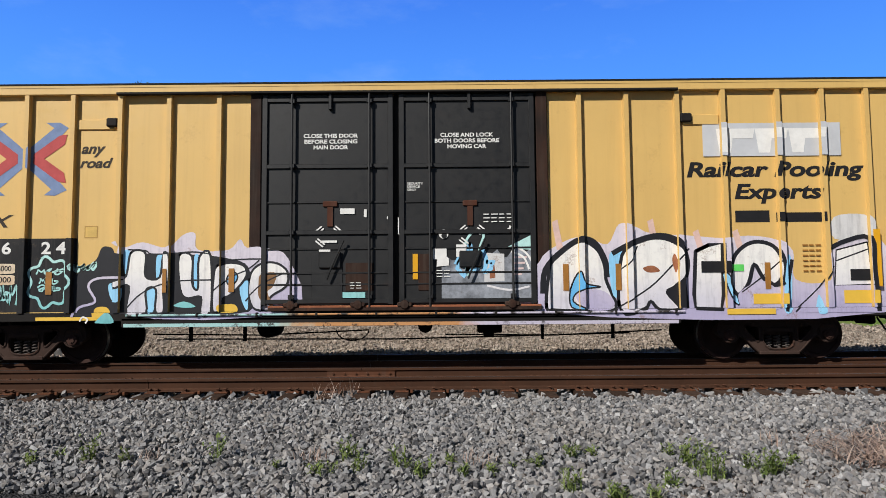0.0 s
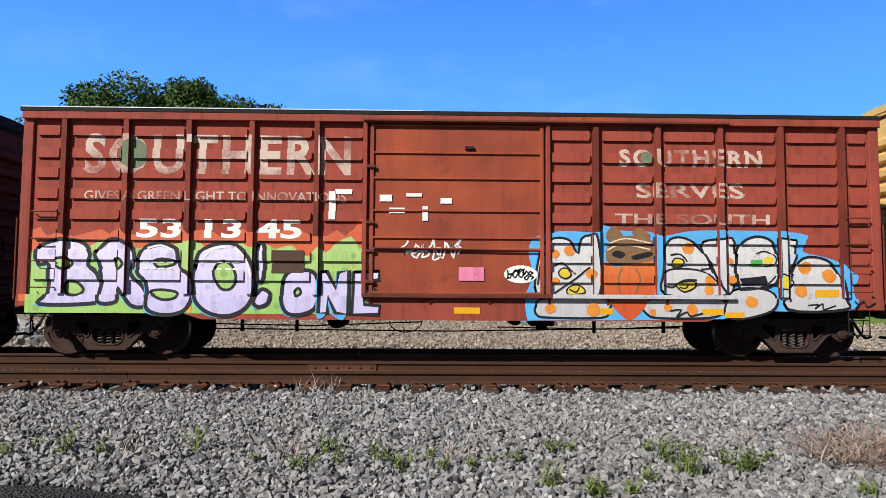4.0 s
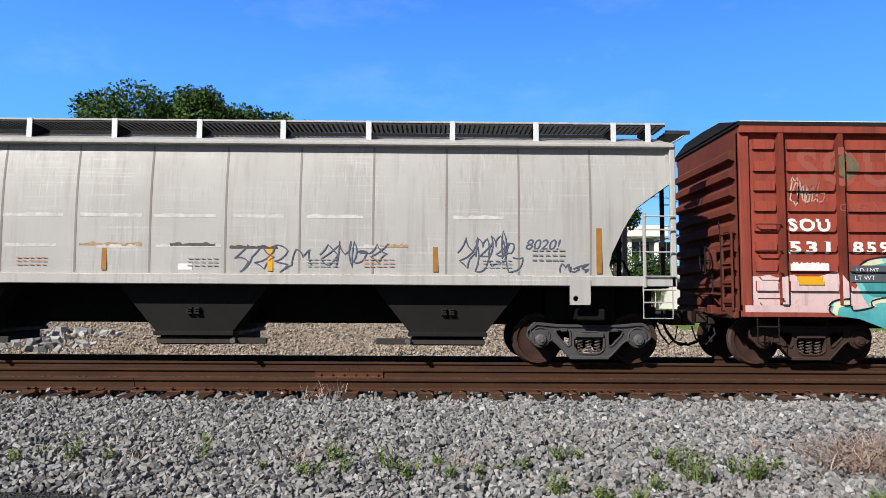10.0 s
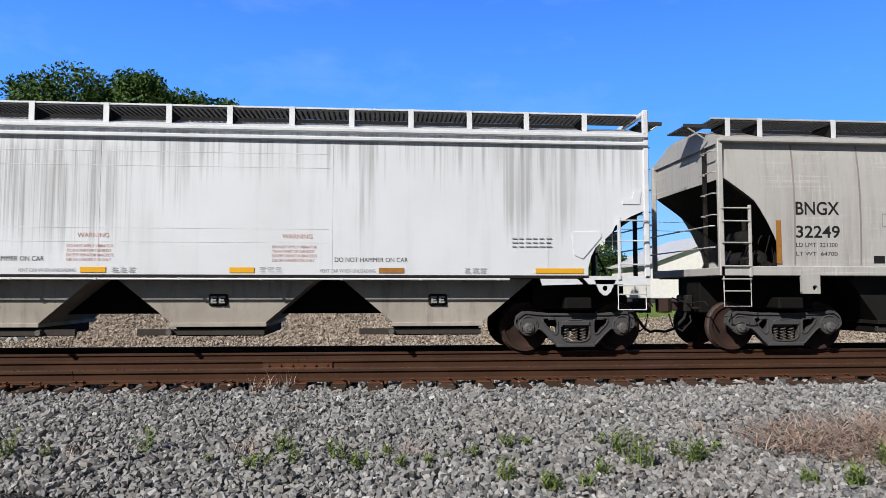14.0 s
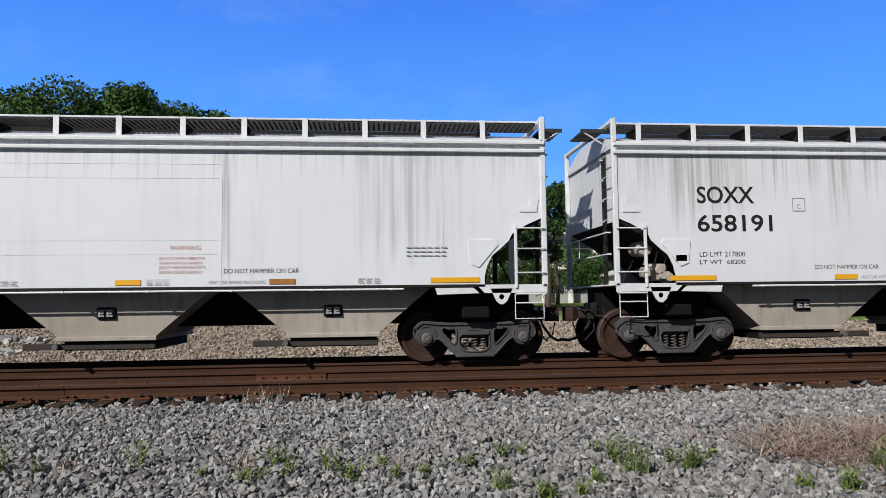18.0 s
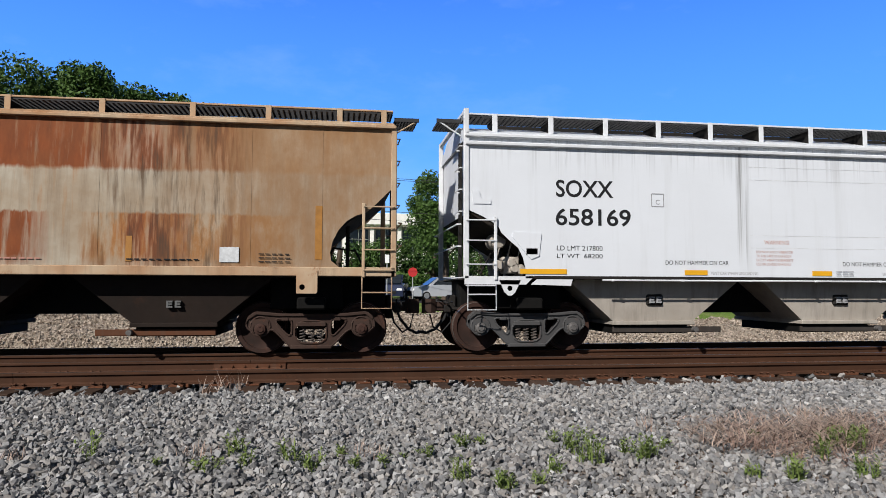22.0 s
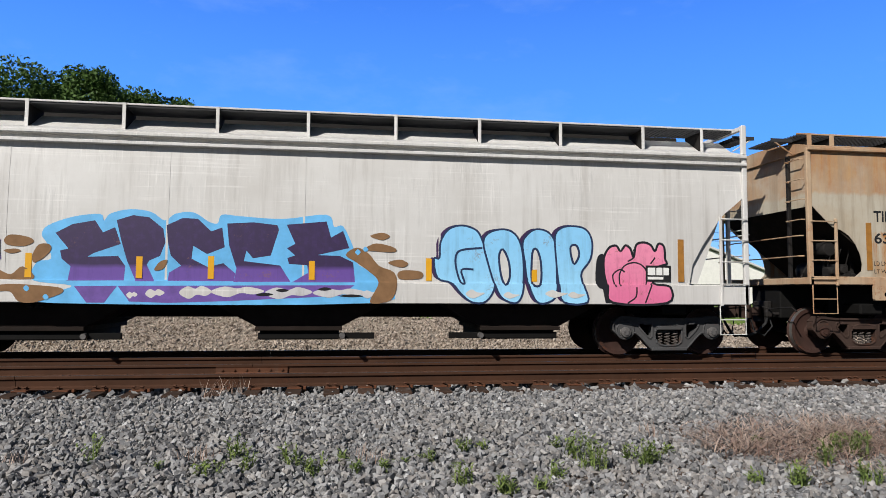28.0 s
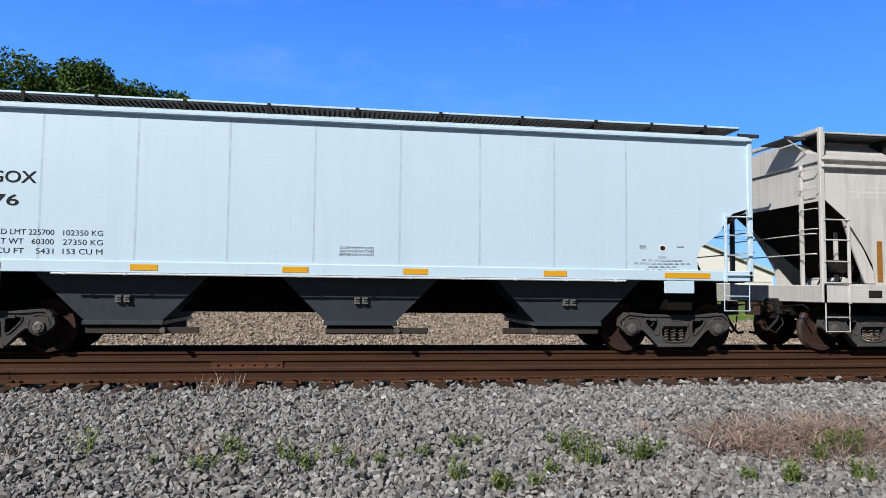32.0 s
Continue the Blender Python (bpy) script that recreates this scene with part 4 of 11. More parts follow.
    col = mix_of(nt, both(lower, most(span(-7.15, -6.7), span(-3.2, -2.55), both(span(-1.9, -1.05), torn), both(span(-0.95, 3.85, 0.2), ramp_of(nt, fine, 0.36, 0.50, 0.45, 1.0)), both(span(5.2, 6.2), torn), both(span(6.9, 7.3), torn))), col, deep)
    # browner last stretch, some of it dimmer exposure put into the colour
    col = mix_of(nt, both(span(6.3, 10.2, 0.7), ramp_of(nt, grit, 0.3, 0.6, 0.35, 0.8)), col, (0.27, 0.15, 0.07))
    # a brown tint towards the front end: dimmer exposure put into the paint
    col = mix_of(nt, both(span(1.8, 10.4, 1.8), ramp_of(nt, cloud, 0.32, 0.64, 0.08, 0.36)), col, (0.16, 0.075, 0.035))
    # soot running down from the eaves
    soot = both(ramp_of(nt, fine, 0.48, 0.64, 0.0, 0.75), most(span(0.3, 1.9, 0.3), span(-6.45, -6.2), span(4.9, 7.0, 0.4)))
    col = mix_of(nt, soot, col, (0.06, 0.042, 0.03))
    link(nt, col, bs.inputs["Base Color"])
    bs.inputs["Roughness"].default_value = 0.75
    bs.inputs["Specular IOR Level"].default_value = 0.15
    bump_of(nt, bs, noise_of(nt, v, 40, 5), 0.2, 0.004)
    return m


RUST_BANDS = rust_bands()
RUST_TRIM = worn("rusty_cream_trim", (0.46, 0.36, 0.25), (0.34, 0.17, 0.08), rust=(0.26, 0.09, 0.03), rough=0.75, blotch=0.9, streak=0.3, rusty=0.6)

TRAIN = []          # cars and the place of each at the start
WHEELSETS = []      # turning axles

# ---- trucks ----
def coil(x, y, z0, z1, r=0.052, turns=5):
    pts = [(x + r * math.cos(a), y + r * math.sin(a), z0 + (z1 - z0) * a / (math.tau * turns)) for a in np.linspace(0, math.tau * turns, turns * 10 + 1)]
    return Shape().tube(pts, 0.013, 5)


FRAME_OUT = [(-1.13, 0.50), (-1.10, 0.66), (-0.98, 0.76), (-0.60, 0.72), (-0.30, 0.70), (0.30, 0.70), (0.60, 0.72), (0.98, 0.76), (1.10, 0.66), (1.13, 0.50), (1.05, 0.43), (1.00, 0.40),
             (0.99, 0.36), (0.79, 0.36), (0.78, 0.42), (0.66, 0.46), (0.36, 0.135), (0.28, 0.12), (-0.28, 0.12), (-0.36, 0.135), (-0.66, 0.46), (-0.78, 0.42), (-0.79, 0.36), (-0.99, 0.36), (-1.00, 0.40), (-1.05, 0.43)]
FRAME_HOLES = [[(-0.27, 0.20), (-0.27, 0.60), (0.27, 0.60), (0.27, 0.20)], [(-0.62, 0.62), (-0.56, 0.645), (-0.36, 0.62), (-0.34, 0.58), (-0.34, 0.36), (-0.40, 0.33), (-0.60, 0.54)],
               [(0.62, 0.62), (0.56, 0.645), (0.36, 0.62), (0.34, 0.58), (0.34, 0.36), (0.40, 0.33), (0.60, 0.54)]]
TRUCK_MESH = {}


def softened(loop, times=2):
    """The same outline with its corners cut round."""
    for _ in range(times):
        loop = [p for a, b in zip(loop, loop[1:] + loop[:1]) for p in ((0.8 * a[0] + 0.2 * b[0], 0.8 * a[1] + 0.2 * b[1]), (0.2 * a[0] + 0.8 * b[0], 0.2 * a[1] + 0.8 * b[1]))]
    return loop


FRAME_OUT, FRAME_HOLES = softened(FRAME_OUT), [softened(h) for h in FRAME_HOLES]


def truck_meshes(kind, steel):
    if kind in TRUCK_MESH:
        return TRUCK_MESH[kind]
    near = Shape().prism([FRAME_OUT] + FRAME_HOLES, -1.16, -0.97)
    near.box(-0.36, 0.36, -1.19, -0.95, 0.10, 0.165, 0.012).prism([[(-1.10, 0.66), (-0.98, 0.765), (-0.60, 0.725), (0.60, 0.725), (0.98, 0.765), (1.10, 0.66), (1.08, 0.63), (0.96, 0.72), (0.6, 0.69), (-0.6, 0.69), (-0.96, 0.72), (-1.08, 0.63)]], -1.195, -0.94)
    for loop in [FRAME_OUT] + FRAME_HOLES:
        near.tube([(x, -1.162, z) for x, z in loop + loop[:2]], 0.020, 6)
    for x in (-0.885, 0.885):
        near.lathe([(0.15, -1.165), (0.17, -1.18), (0.19, -1.165)], x, 0.50, 20)
    near.box(-0.52, -0.40, -1.20, -1.15, 0.60, 0.66, 0.01).box(0.40, 0.52, -1.20, -1.15, 0.60, 0.66, 0.01)
    far = Shape().prism([FRAME_OUT] + FRAME_HOLES, 0.97, 1.16)
    bol = Shape().box(-0.24, 0.24, -1.05, 1.05, 0.44, 0.56, 0.02).box(-0.22, 0.22, -0.9, 0.9, 0.5, 0.72, 0.02).box(-0.26, 0.26, -1.20, -1.04, 0.50, 0.58, 0.01)
    brake = Shape().box(-0.50, -0.42, -0.75, 0.75, 0.34, 0.42, 0.01).box(0.42, 0.50, -0.75, 0.75, 0.34, 0.42, 0.01)
    for s in (-1, 1):
        for y in (-0.74, 0.74):
            brake.box(s * 0.44 - 0.05, s * 0.44 + 0.05, y - 0.05, y + 0.05, 0.28, 0.58, 0.015)
    cap = Shape().lathe([(0.0, -1.24), (0.055, -1.24), (0.06, -1.23), (0.095, -1.22), (0.10, -1.17), (0.115, -1.16), (0.115, -0.95)], 0, 0, 20)
    for a in (0.5, 2.6, 4.7):
        cap.lathe([(0.0, -1.25), (0.014, -1.25), (0.014, -1.22)], 0.045 * math.cos(a), 0.045 * math.sin(a), 6)
    adapter = Shape().prism([[(-0.16, 0.0), (-0.13, 0.17), (0.13, 0.17), (0.16, 0.0), (0.12, -0.06), (0.11, 0.06), (-0.11, 0.06), (-0.12, -0.06)]], -1.18, -0.94)
    prof = [(0.06, -0.84), (0.12, -0.845), (0.135, -0.83), (0.16, -0.80), (0.30, -0.775), (0.37, -0.80), (0.385, -0.825), (0.452, -0.83), (0.457, -0.82), (0.46, -0.735), (0.487, -0.715), (0.487, -0.70), (0.46, -0.69), (0.38, -0.70), (0.30, -0.72), (0.14, -0.69), (0.085, -0.66)]
    wheel = Shape().lathe(prof, 0, 0, 40)
    wheel_far = Shape().lathe([(r, -y) for r, y in prof], 0, 0, 32)
    axle = Shape().lathe([(0.0, -1.02), (0.07, -1.02), (0.07, -0.86), (0.085, -0.84), (0.085, 0.84), (0.07, 0.86), (0.07, 1.02), (0.0, 1.02)], 0, 0, 14)
    rim = Shape().lathe([(0.4575, -0.822), (0.4615, -0.735)], 0, 0, 40)
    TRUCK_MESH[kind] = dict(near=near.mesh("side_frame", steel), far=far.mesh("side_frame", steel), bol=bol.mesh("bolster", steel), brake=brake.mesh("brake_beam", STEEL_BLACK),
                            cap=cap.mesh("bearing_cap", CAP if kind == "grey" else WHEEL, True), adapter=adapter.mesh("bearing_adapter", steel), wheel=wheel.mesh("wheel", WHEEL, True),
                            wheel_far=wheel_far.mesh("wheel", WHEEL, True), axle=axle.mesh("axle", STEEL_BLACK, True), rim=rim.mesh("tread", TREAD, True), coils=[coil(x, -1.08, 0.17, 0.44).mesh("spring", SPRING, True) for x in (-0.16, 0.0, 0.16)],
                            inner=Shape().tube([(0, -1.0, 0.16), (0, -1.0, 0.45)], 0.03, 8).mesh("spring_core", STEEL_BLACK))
    return TRUCK_MESH[kind]


def truck(car_ob, x, kind, base=1.778):
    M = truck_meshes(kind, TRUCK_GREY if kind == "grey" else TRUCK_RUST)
    fr = place("truck", M["bol"], car_ob, pose(x, 0, 0), "cast steel truck with coil springs")
    sx = Matrix.Diagonal((base / 1.778, 1, 1, 1))
    place("side_frame", M["near"], fr, sx)
    place("side_frame", M["far"], fr, sx)
    place("brake_beam", M["brake"], fr)
    for me in M["coils"]:
        place("spring", me, fr)
    for s in (-1, 1):
        place("bearing_adapter", M["adapter"], fr, pose(s * base / 2, 0, 0.46))
        w = place("wheelset", M["axle"], car_ob, pose(x + s * base / 2, 0, 0.46), "steel wheels pressed on an axle")
        place("wheel", M["wheel"], w)
        place("wheel", M["wheel_far"], w)
        place("tread", M["rim"], w)
        place("bearing_cap", M["cap"], w)
        WHEELSETS.append((w, x + s * base / 2))


# ---- couplers, hoses, ladders: at either end of each car ----
def coupler(car_ob, half, s, z=0.84):
    e = s * half
    q = lambda a, b: (min(a, b), max(a, b))
    sh = Shape().box(*q(e - s * 0.9, e + s * 0.36), -0.09, 0.09, z - 0.10, z + 0.08, 0.02)
    sh.prism([[(e + s * 0.30, -0.12), (e + s * 0.34, 0.14), (e + s * 0.52, 0.17), (e + s * 0.50, 0.06), (e + s * 0.42, 0.03), (e + s * 0.44, -0.06), (e + s * 0.58, -0.10), (e + s * 0.56, -0.17), (e + s * 0.40, -0.19)]], z - 0.14, z + 0.14, "z")
    c = part("coupler", sh, TRUCK_RUST, car_ob)
    part("striker", Shape().box(*q(e - s * 0.10, e + s * 0.04), -0.26, 0.26, z - 0.24, z + 0.22, 0.03), STEEL_BLACK, c)
    pts = [(e + s * 0.10, -0.42, z - 0.06), (e + s * 0.18, -0.42, z - 0.24), (e + s * 0.34, -0.36, z - 0.44), (e + s * 0.50, -0.25, z - 0.52), (e + s * 0.66, -0.16, z - 0.50)]
    part("air_hose", Shape().tube(pts, 0.028, 8), HOSE, car_ob, "black rubber brake hose", True)
    part("air_hose", Shape().tube([(e + s * 0.02, -0.30, z - 0.10), (e + s * 0.05, -0.46, z - 0.30), (e + s * 0.22, -0.44, z - 0.50), (e + s * 0.38, -0.34, z - 0.40), (e + s * 0.44, -0.30, z - 0.16)], 0.018, 8), HOSE, car_ob, "thin looping brake line", True)
    part("angle_cock", Shape().box(*q(e + s * 0.04, e + s * 0.18), -0.47, -0.37, z - 0.12, z + 0.02, 0.02).box(*q(e + s * 0.08, e + s * 0.11), -0.47, -0.43, z, z + 0.14), STEEL_BLACK, car_ob)
    part("train_line", Shape().tube([(e - s * 0.9, -0.42, z - 0.02), (e - s * 0.3, -0.44, z - 0.04), (e + s * 0.10, -0.42, z - 0.05)], 0.03, 8), STEEL_BLACK, car_ob, "", True)
    part("uncoupling_lever", Shape().tube([(e + s * 0.12, -1.35, z + 0.02), (e + s * 0.12, -1.2, z + 0.10), (e + s * 0.14, -0.5, z + 0.06), (e + s * 0.30, -0.15, z + 0.16)], 0.015, 6), STEEL_BLACK, car_ob)


def rungs(name, car_ob, xa, xb, y, zs, material, stiles=None, r=0.013, stile_w=0.05):
    """A ladder of round rungs, each a part, between two flat stiles."""
    lad = None
    if stiles:
        sh = Shape()
        for x in (xa, xb):
            sh.box(x - stile_w / 2, x + stile_w / 2, y - 0.02, y + 0.02, stiles[0], stiles[1], 0.006)
        lad = part(name, sh, material, car_ob)
    for z in zs:
        place_in = lad or car_ob
        part("rung" if lad else "grab_iron", Shape().tube([(xa, y + 0.05, z), (xa, y - 0.015, z), (xb, y - 0.015, z), (xb, y + 0.05, z)] if not lad else [(xa, y - 0.02, z), (xb, y - 0.02, z)], r, 6), material, place_in)
    return lad


def stirrup(car_ob, xa, xb, y, ztop, zs, material):
    z = zs[-1]
    s = part("sill_step", Shape().tube([(xa, y, ztop), (xa, y, z), (xb, y, z), (xb, y, ztop)], 0.014, 6), material, car_ob)
    for k in zs[:-1]:
        part("step_rung", Shape().tube([(xa, y, k), (xb, y, k)], 0.013, 6), material, s)


# ---- lettering and painted shapes, laid on the surface of a car side ----
class Side:
    """The outer surface of a car side: y at (x, z), with the lines at which it steps."""

    def __init__(self, y, xcuts=(), zcuts=(), curved=False):
        self.y, self.xcuts, self.zcuts, self.curved = y, sorted(xcuts), sorted(zcuts), curved


def lay(bm, side, lift):
    xs_, zs_ = [v.co.x for v in bm.verts], [v.co.z for v in bm.verts]
    for cuts, no, lo, hi in ((side.xcuts, (1, 0, 0), min(xs_), max(xs_)), (side.zcuts, (0, 0, 1), min(zs_), max(zs_))):
        for c in cuts:
            if lo < c < hi:
                bmesh.ops.bisect_plane(bm, geom=bm.verts[:] + bm.edges[:] + bm.faces[:], plane_co=Vector(no) * c, plane_no=no, dist=1e-5)
    if side.xcuts or side.zcuts:
        bmesh.ops.split_edges(bm, edges=bm.edges[:])
        for f in bm.faces:
            c = f.calc_center_median()
            for v in f.verts:
                v.co.y = side.y(c.x, v.co.z * 0.998 + c.z * 0.002 if side.curved else c.z) - lift
    else:
        for v in bm.verts:
            v.co.y = side.y(v.co.x, v.co.z) - lift


def finish(name, bm, side, lift, material, parent, label):
    bmesh.ops.remove_doubles(bm, verts=bm.verts, dist=2e-5)
    bmesh.ops.triangulate(bm, faces=bm.faces)
    lay(bm, side, lift)
    for f in bm.faces:
        if f.normal.y > 0:
            f.normal_flip()
    me = bpy.data.meshes.new(name)
    bm.to_mesh(me)
    bm.free()
    me.materials.append(material)
    return place(name, me, parent, None, label)


def lettering(text, x0, x1, z0, z1, material, parent, side, lift=0.004, bold=0.0, shear=0.0, name="lettering", label="", space=1.0):
    cu = bpy.data.curves.new("text", "FONT")
    cu.body, cu.size, cu.offset, cu.shear, cu.resolution_u, cu.space_character = text, 1.0, bold, shear, 4, space
    ob = new("text", cu)
    me = bpy.data.meshes.new_from_object(ob)
    bpy.data.objects.remove(ob)
    bm = bmesh.new()
    bm.from_mesh(me)
    bpy.data.meshes.remove(me)
    bpy.data.curves.remove(cu)
    ax, bx_ = min(v.co.x for v in bm.verts), max(v.co.x for v in bm.verts)
    ay, by_ = min(v.co.y for v in bm.verts), max(v.co.y for v in bm.verts)
    for v in bm.verts:
        v.co = (x0 + (v.co.x - ax) / (bx_ - ax) * (x1 - x0), 0, z0 + (v.co.y - ay) / (by_ - ay) * (z1 - z0))
    return finish(name, bm, side, lift, material, parent, label)


def shape_on(points, material, parent, side, lift=0.004, name="paint_patch", label=""):
    bm = bmesh.new()
    tris = tessellate_polygon([[Vector((p[0], p[1], 0)) for p in points]])
    vs = [bm.verts.new((p[0], 0, p[1])) for p in points]
    for t in tris:
        try:
            bm.faces.new([vs[i] for i in t])
        except ValueError:
            pass
    for v in list(bm.verts):
        if not v.link_faces:
            bm.verts.remove(v)
    return finish(name, bm, side, lift, material, parent, label)


def oval(cx, cz, rx, rz, n=18, rough=0.0, seed=0):
    r = np.random.default_rng(seed)
    return [(cx + rx * (1 + rough * r.normal()) * math.cos(a), cz + rz * (1 + rough * r.normal()) * math.sin(a)) for a in (math.tau * i / n for i in range(n))]


def block(x0, x1, z0, z1):
    return [(x0, z0), (x1, z0), (x1, z1), (x0, z1)]


def ragged(x0, x1, z0, z1, seed, bumps=0.12, n=40):
    """A patch with a flat foot and an uneven top."""
    top = [(x0 + (x1 - x0) * i / n, z1 + bumps * (noise.noise((i * 0.37 + seed * 7.7, seed, 0)) + 0.6 * noise.noise((i * 0.9, seed * 3.3, 2)))) for i in range(n + 1)]
    return [(x0, z0), (x1, z0)] + top[::-1]


def bars(x0, x1, z0, z1, rows, material, parent, side, seed=0, words=2):
    """Small unreadable lettering: plain bars in rows."""
    r = np.random.default_rng(seed)
    h = (z1 - z0) / rows
    for i in range(rows):
        x, z = x0, z1 - (i + 1) * h
        words = max(words, int((x1 - x0) / 0.11))
        for w in range(words):
            l = (x1 - x0) / words * r.uniform(0.6, 0.9)
            shape_on(block(x, min(x1, x + l), z + h * 0.37, z + h * 0.63), material, parent, side, 0.021, "small_lettering")
            x += (x1 - x0) / words


def graffiti(word, x0, x1, z0, z1, fill, line, parent, side, label, edge=None, shadow=None, bold=0.06, grow=0.07, drop=(0.05, -0.05)):
    """One word in fat outlined letters: shadow, edge, outline and fill."""
    g = grow
    if edge:
        lettering(word, x0 - 2.2 * g, x1 + 2.2 * g, z0 - 2.2 * g, z1 + 2.2 * g, edge, parent, side, 0.003, bold + 0.13, 0, "painted_edge")
    if shadow:
        lettering(word, x0 - g + drop[0], x1 + g + drop[0], z0 - g + drop[1], z1 + g + drop[1], shadow, parent, side, 0.005, bold + 0.07, 0, "painted_shadow")
    lettering(word, x0 - g, x1 + g, z0 - g, z1 + g, line, parent, side, 0.007, bold + 0.055, 0, "painted_outline")
    return lettering(word, x0, x1, z0, z1, fill, parent, side, 0.009, bold, 0, "painted_letters", label)


def two_tone(name, low, high, z0, z1, spots=None):
    """Spray paint that fades from one colour to another with height."""
    m, nt, bs = nodes_of(name)
    tc, sp = nt.nodes.new("ShaderNodeTexCoord"), nt.nodes.new("ShaderNodeSeparateXYZ")
    link(nt, tc.outputs["Object"], sp.inputs[0])
    v = coords(nt)
    zz = math_of(nt, "ADD", sp.outputs["Z"], math_of(nt, "MULTIPLY", math_of(nt, "SUBTRACT", noise_of(nt, v, 1.8, 5), 0.5), 0.9 * (z1 - z0)))
    col = mix_of(nt, ramp_of(nt, zz, z0, z1), low, high)
    col = mix_of(nt, ramp_of(nt, noise_of(nt, v, 9, 6), 0.5, 0.75, 0, 0.3), col, tuple(c * 0.6 for c in low))
    run = noise_of(nt, coords(nt, (6, 6, 0.5)), 1.5, 6, 0.7)
    col = mix_of(nt, ramp_of(nt, run, 0.50, 0.72, 0, 0.38), col, tuple(c * 0.35 for c in low))
    chips = math_of(nt, "ADD", math_of(nt, "MULTIPLY", noise_of(nt, v, 30, 4, 0.7), 0.4), math_of(nt, "MULTIPLY", noise_of(nt, v, 2.2, 6, 0.7), 0.7))
    col = mix_of(nt, ramp_of(nt, chips, 0.64, 0.70, 0, 0.55), col, (0.22, 0.11, 0.07))
    if spots:
        vo = nt.nodes.new("ShaderNodeTexVoronoi")
        vo.inputs["Scale"].default_value = 3.6
        link(nt, v, vo.inputs["Vector"])
        col = mix_of(nt, ramp_of(nt, vo.outputs["Distance"], 0.20, 0.26, 0.75, 0.0), col, spots)
    link(nt, col, bs.inputs["Base Color"])
    bs.inputs["Roughness"].default_value = 0.5
    return m


G_BLACK = plain("spray_black", (0.016, 0.016, 0.02), 0.45)
G_WHITE = two_tone("spray_white", (0.62, 0.60, 0.66), (0.80, 0.78, 0.74), 1.1, 1.7)
G_PURPLE_HAZE = two_tone("spray_pale_purple", (0.42, 0.38, 0.55), (0.62, 0.57, 0.64), 0.9, 1.9)
G_LAVENDER = two_tone("spray_lavender", (0.52, 0.46, 0.72), (0.70, 0.66, 0.82), 0.8, 2.0, (0.42, 0.37, 0.58))
G_GREEN = two_tone("spray_lime", (0.30, 0.52, 0.12), (0.38, 0.55, 0.18), 0.8, 2.1, (0.20, 0.33, 0.08))
G_ORANGE = two_tone("spray_orange", (0.60, 0.12, 0.03), (0.55, 0.10, 0.035), 1.0, 2.3)
G_NAVY = plain("spray_navy", (0.02, 0.035, 0.09), 0.45)
G_SKY = plain("spray_sky_blue", (0.10, 0.42, 0.78), 0.5, 0, 0.2, 2)
G_GREY_FILL = two_tone("spray_silver", (0.48, 0.47, 0.48), (0.62, 0.61, 0.60), 0.9, 1.9)
G_SPOT = plain("spray_orange_spot", (0.72, 0.26, 0.04), 0.5, 0, 0.3, 5)
G_TEAL = two_tone("spray_teal", (0.06, 0.33, 0.36), (0.20, 0.58, 0.56), 0.8, 1.8)
G_TEAL_LIGHT = two_tone("spray_pale_teal", (0.16, 0.48, 0.50), (0.46, 0.72, 0.68), 0.9, 1.8)
G_CREAM = plain("spray_cream", (0.70, 0.70, 0.50), 0.5, 0, 0.2, 5)
G_PINK = two_tone("spray_dusty_pink", (0.60, 0.42, 0.42), (0.68, 0.52, 0.50), 0.9, 1.7)
G_TAN = two_tone("spray_tan", (0.52, 0.30, 0.14), (0.70, 0.58, 0.42), 1.2, 1.7)
G_PURPLE = two_tone("spray_deep_purple", (0.13, 0.065, 0.30), (0.032, 0.016, 0.062), 1.56, 1.64)
G_BLUE_EDGE = plain("spray_bright_blue", (0.14, 0.46, 0.80), 0.5, 0, 0.25, 3)
G_BABY = two_tone("spray_light_blue", (0.30, 0.62, 0.86), (0.24, 0.55, 0.82), 1.1, 2.0)
G_ROSE = two_tone("spray_pink", (0.68, 0.16, 0.30), (0.78, 0.25, 0.38), 1.1, 1.9)
G_BROWN = plain("spray_brown", (0.25, 0.14, 0.07), 0.55, 0, 0.3, 5)
G_VIOLET = plain("marker_violet", (0.13, 0.07, 0.30), 0.5)
G_MARK = plain("marker_grey", (0.10, 0.11, 0.16), 0.5)


def scrawl(points, r, material, parent, side, name="painted_tag", label=""):
    """A hand drawn line of even width."""
    pts = [Vector((p[0], p[1])) for p in points]
    L, R = [], []
    for i, p in enumerate(pts):
        d = pts[min(i + 1, len(pts) - 1)] - pts[max(i - 1, 0)]
        n = Vector((-d.y, d.x)).normalized() * r if d.length > 1e-6 else Vector((0, r))
        L.append(p + n)
        R.append(p - n)
    bm = bmesh.new()
    vs = [bm.verts.new((p.x, 0, p.y)) for q in zip(L, R) for p in q]
    for i in range(len(pts) - 1):
        bm.faces.new((vs[2 * i], vs[2 * i + 1], vs[2 * i + 3], vs[2 * i + 2]))
    return finish(name, bm, side, 0.010, material, parent, label)


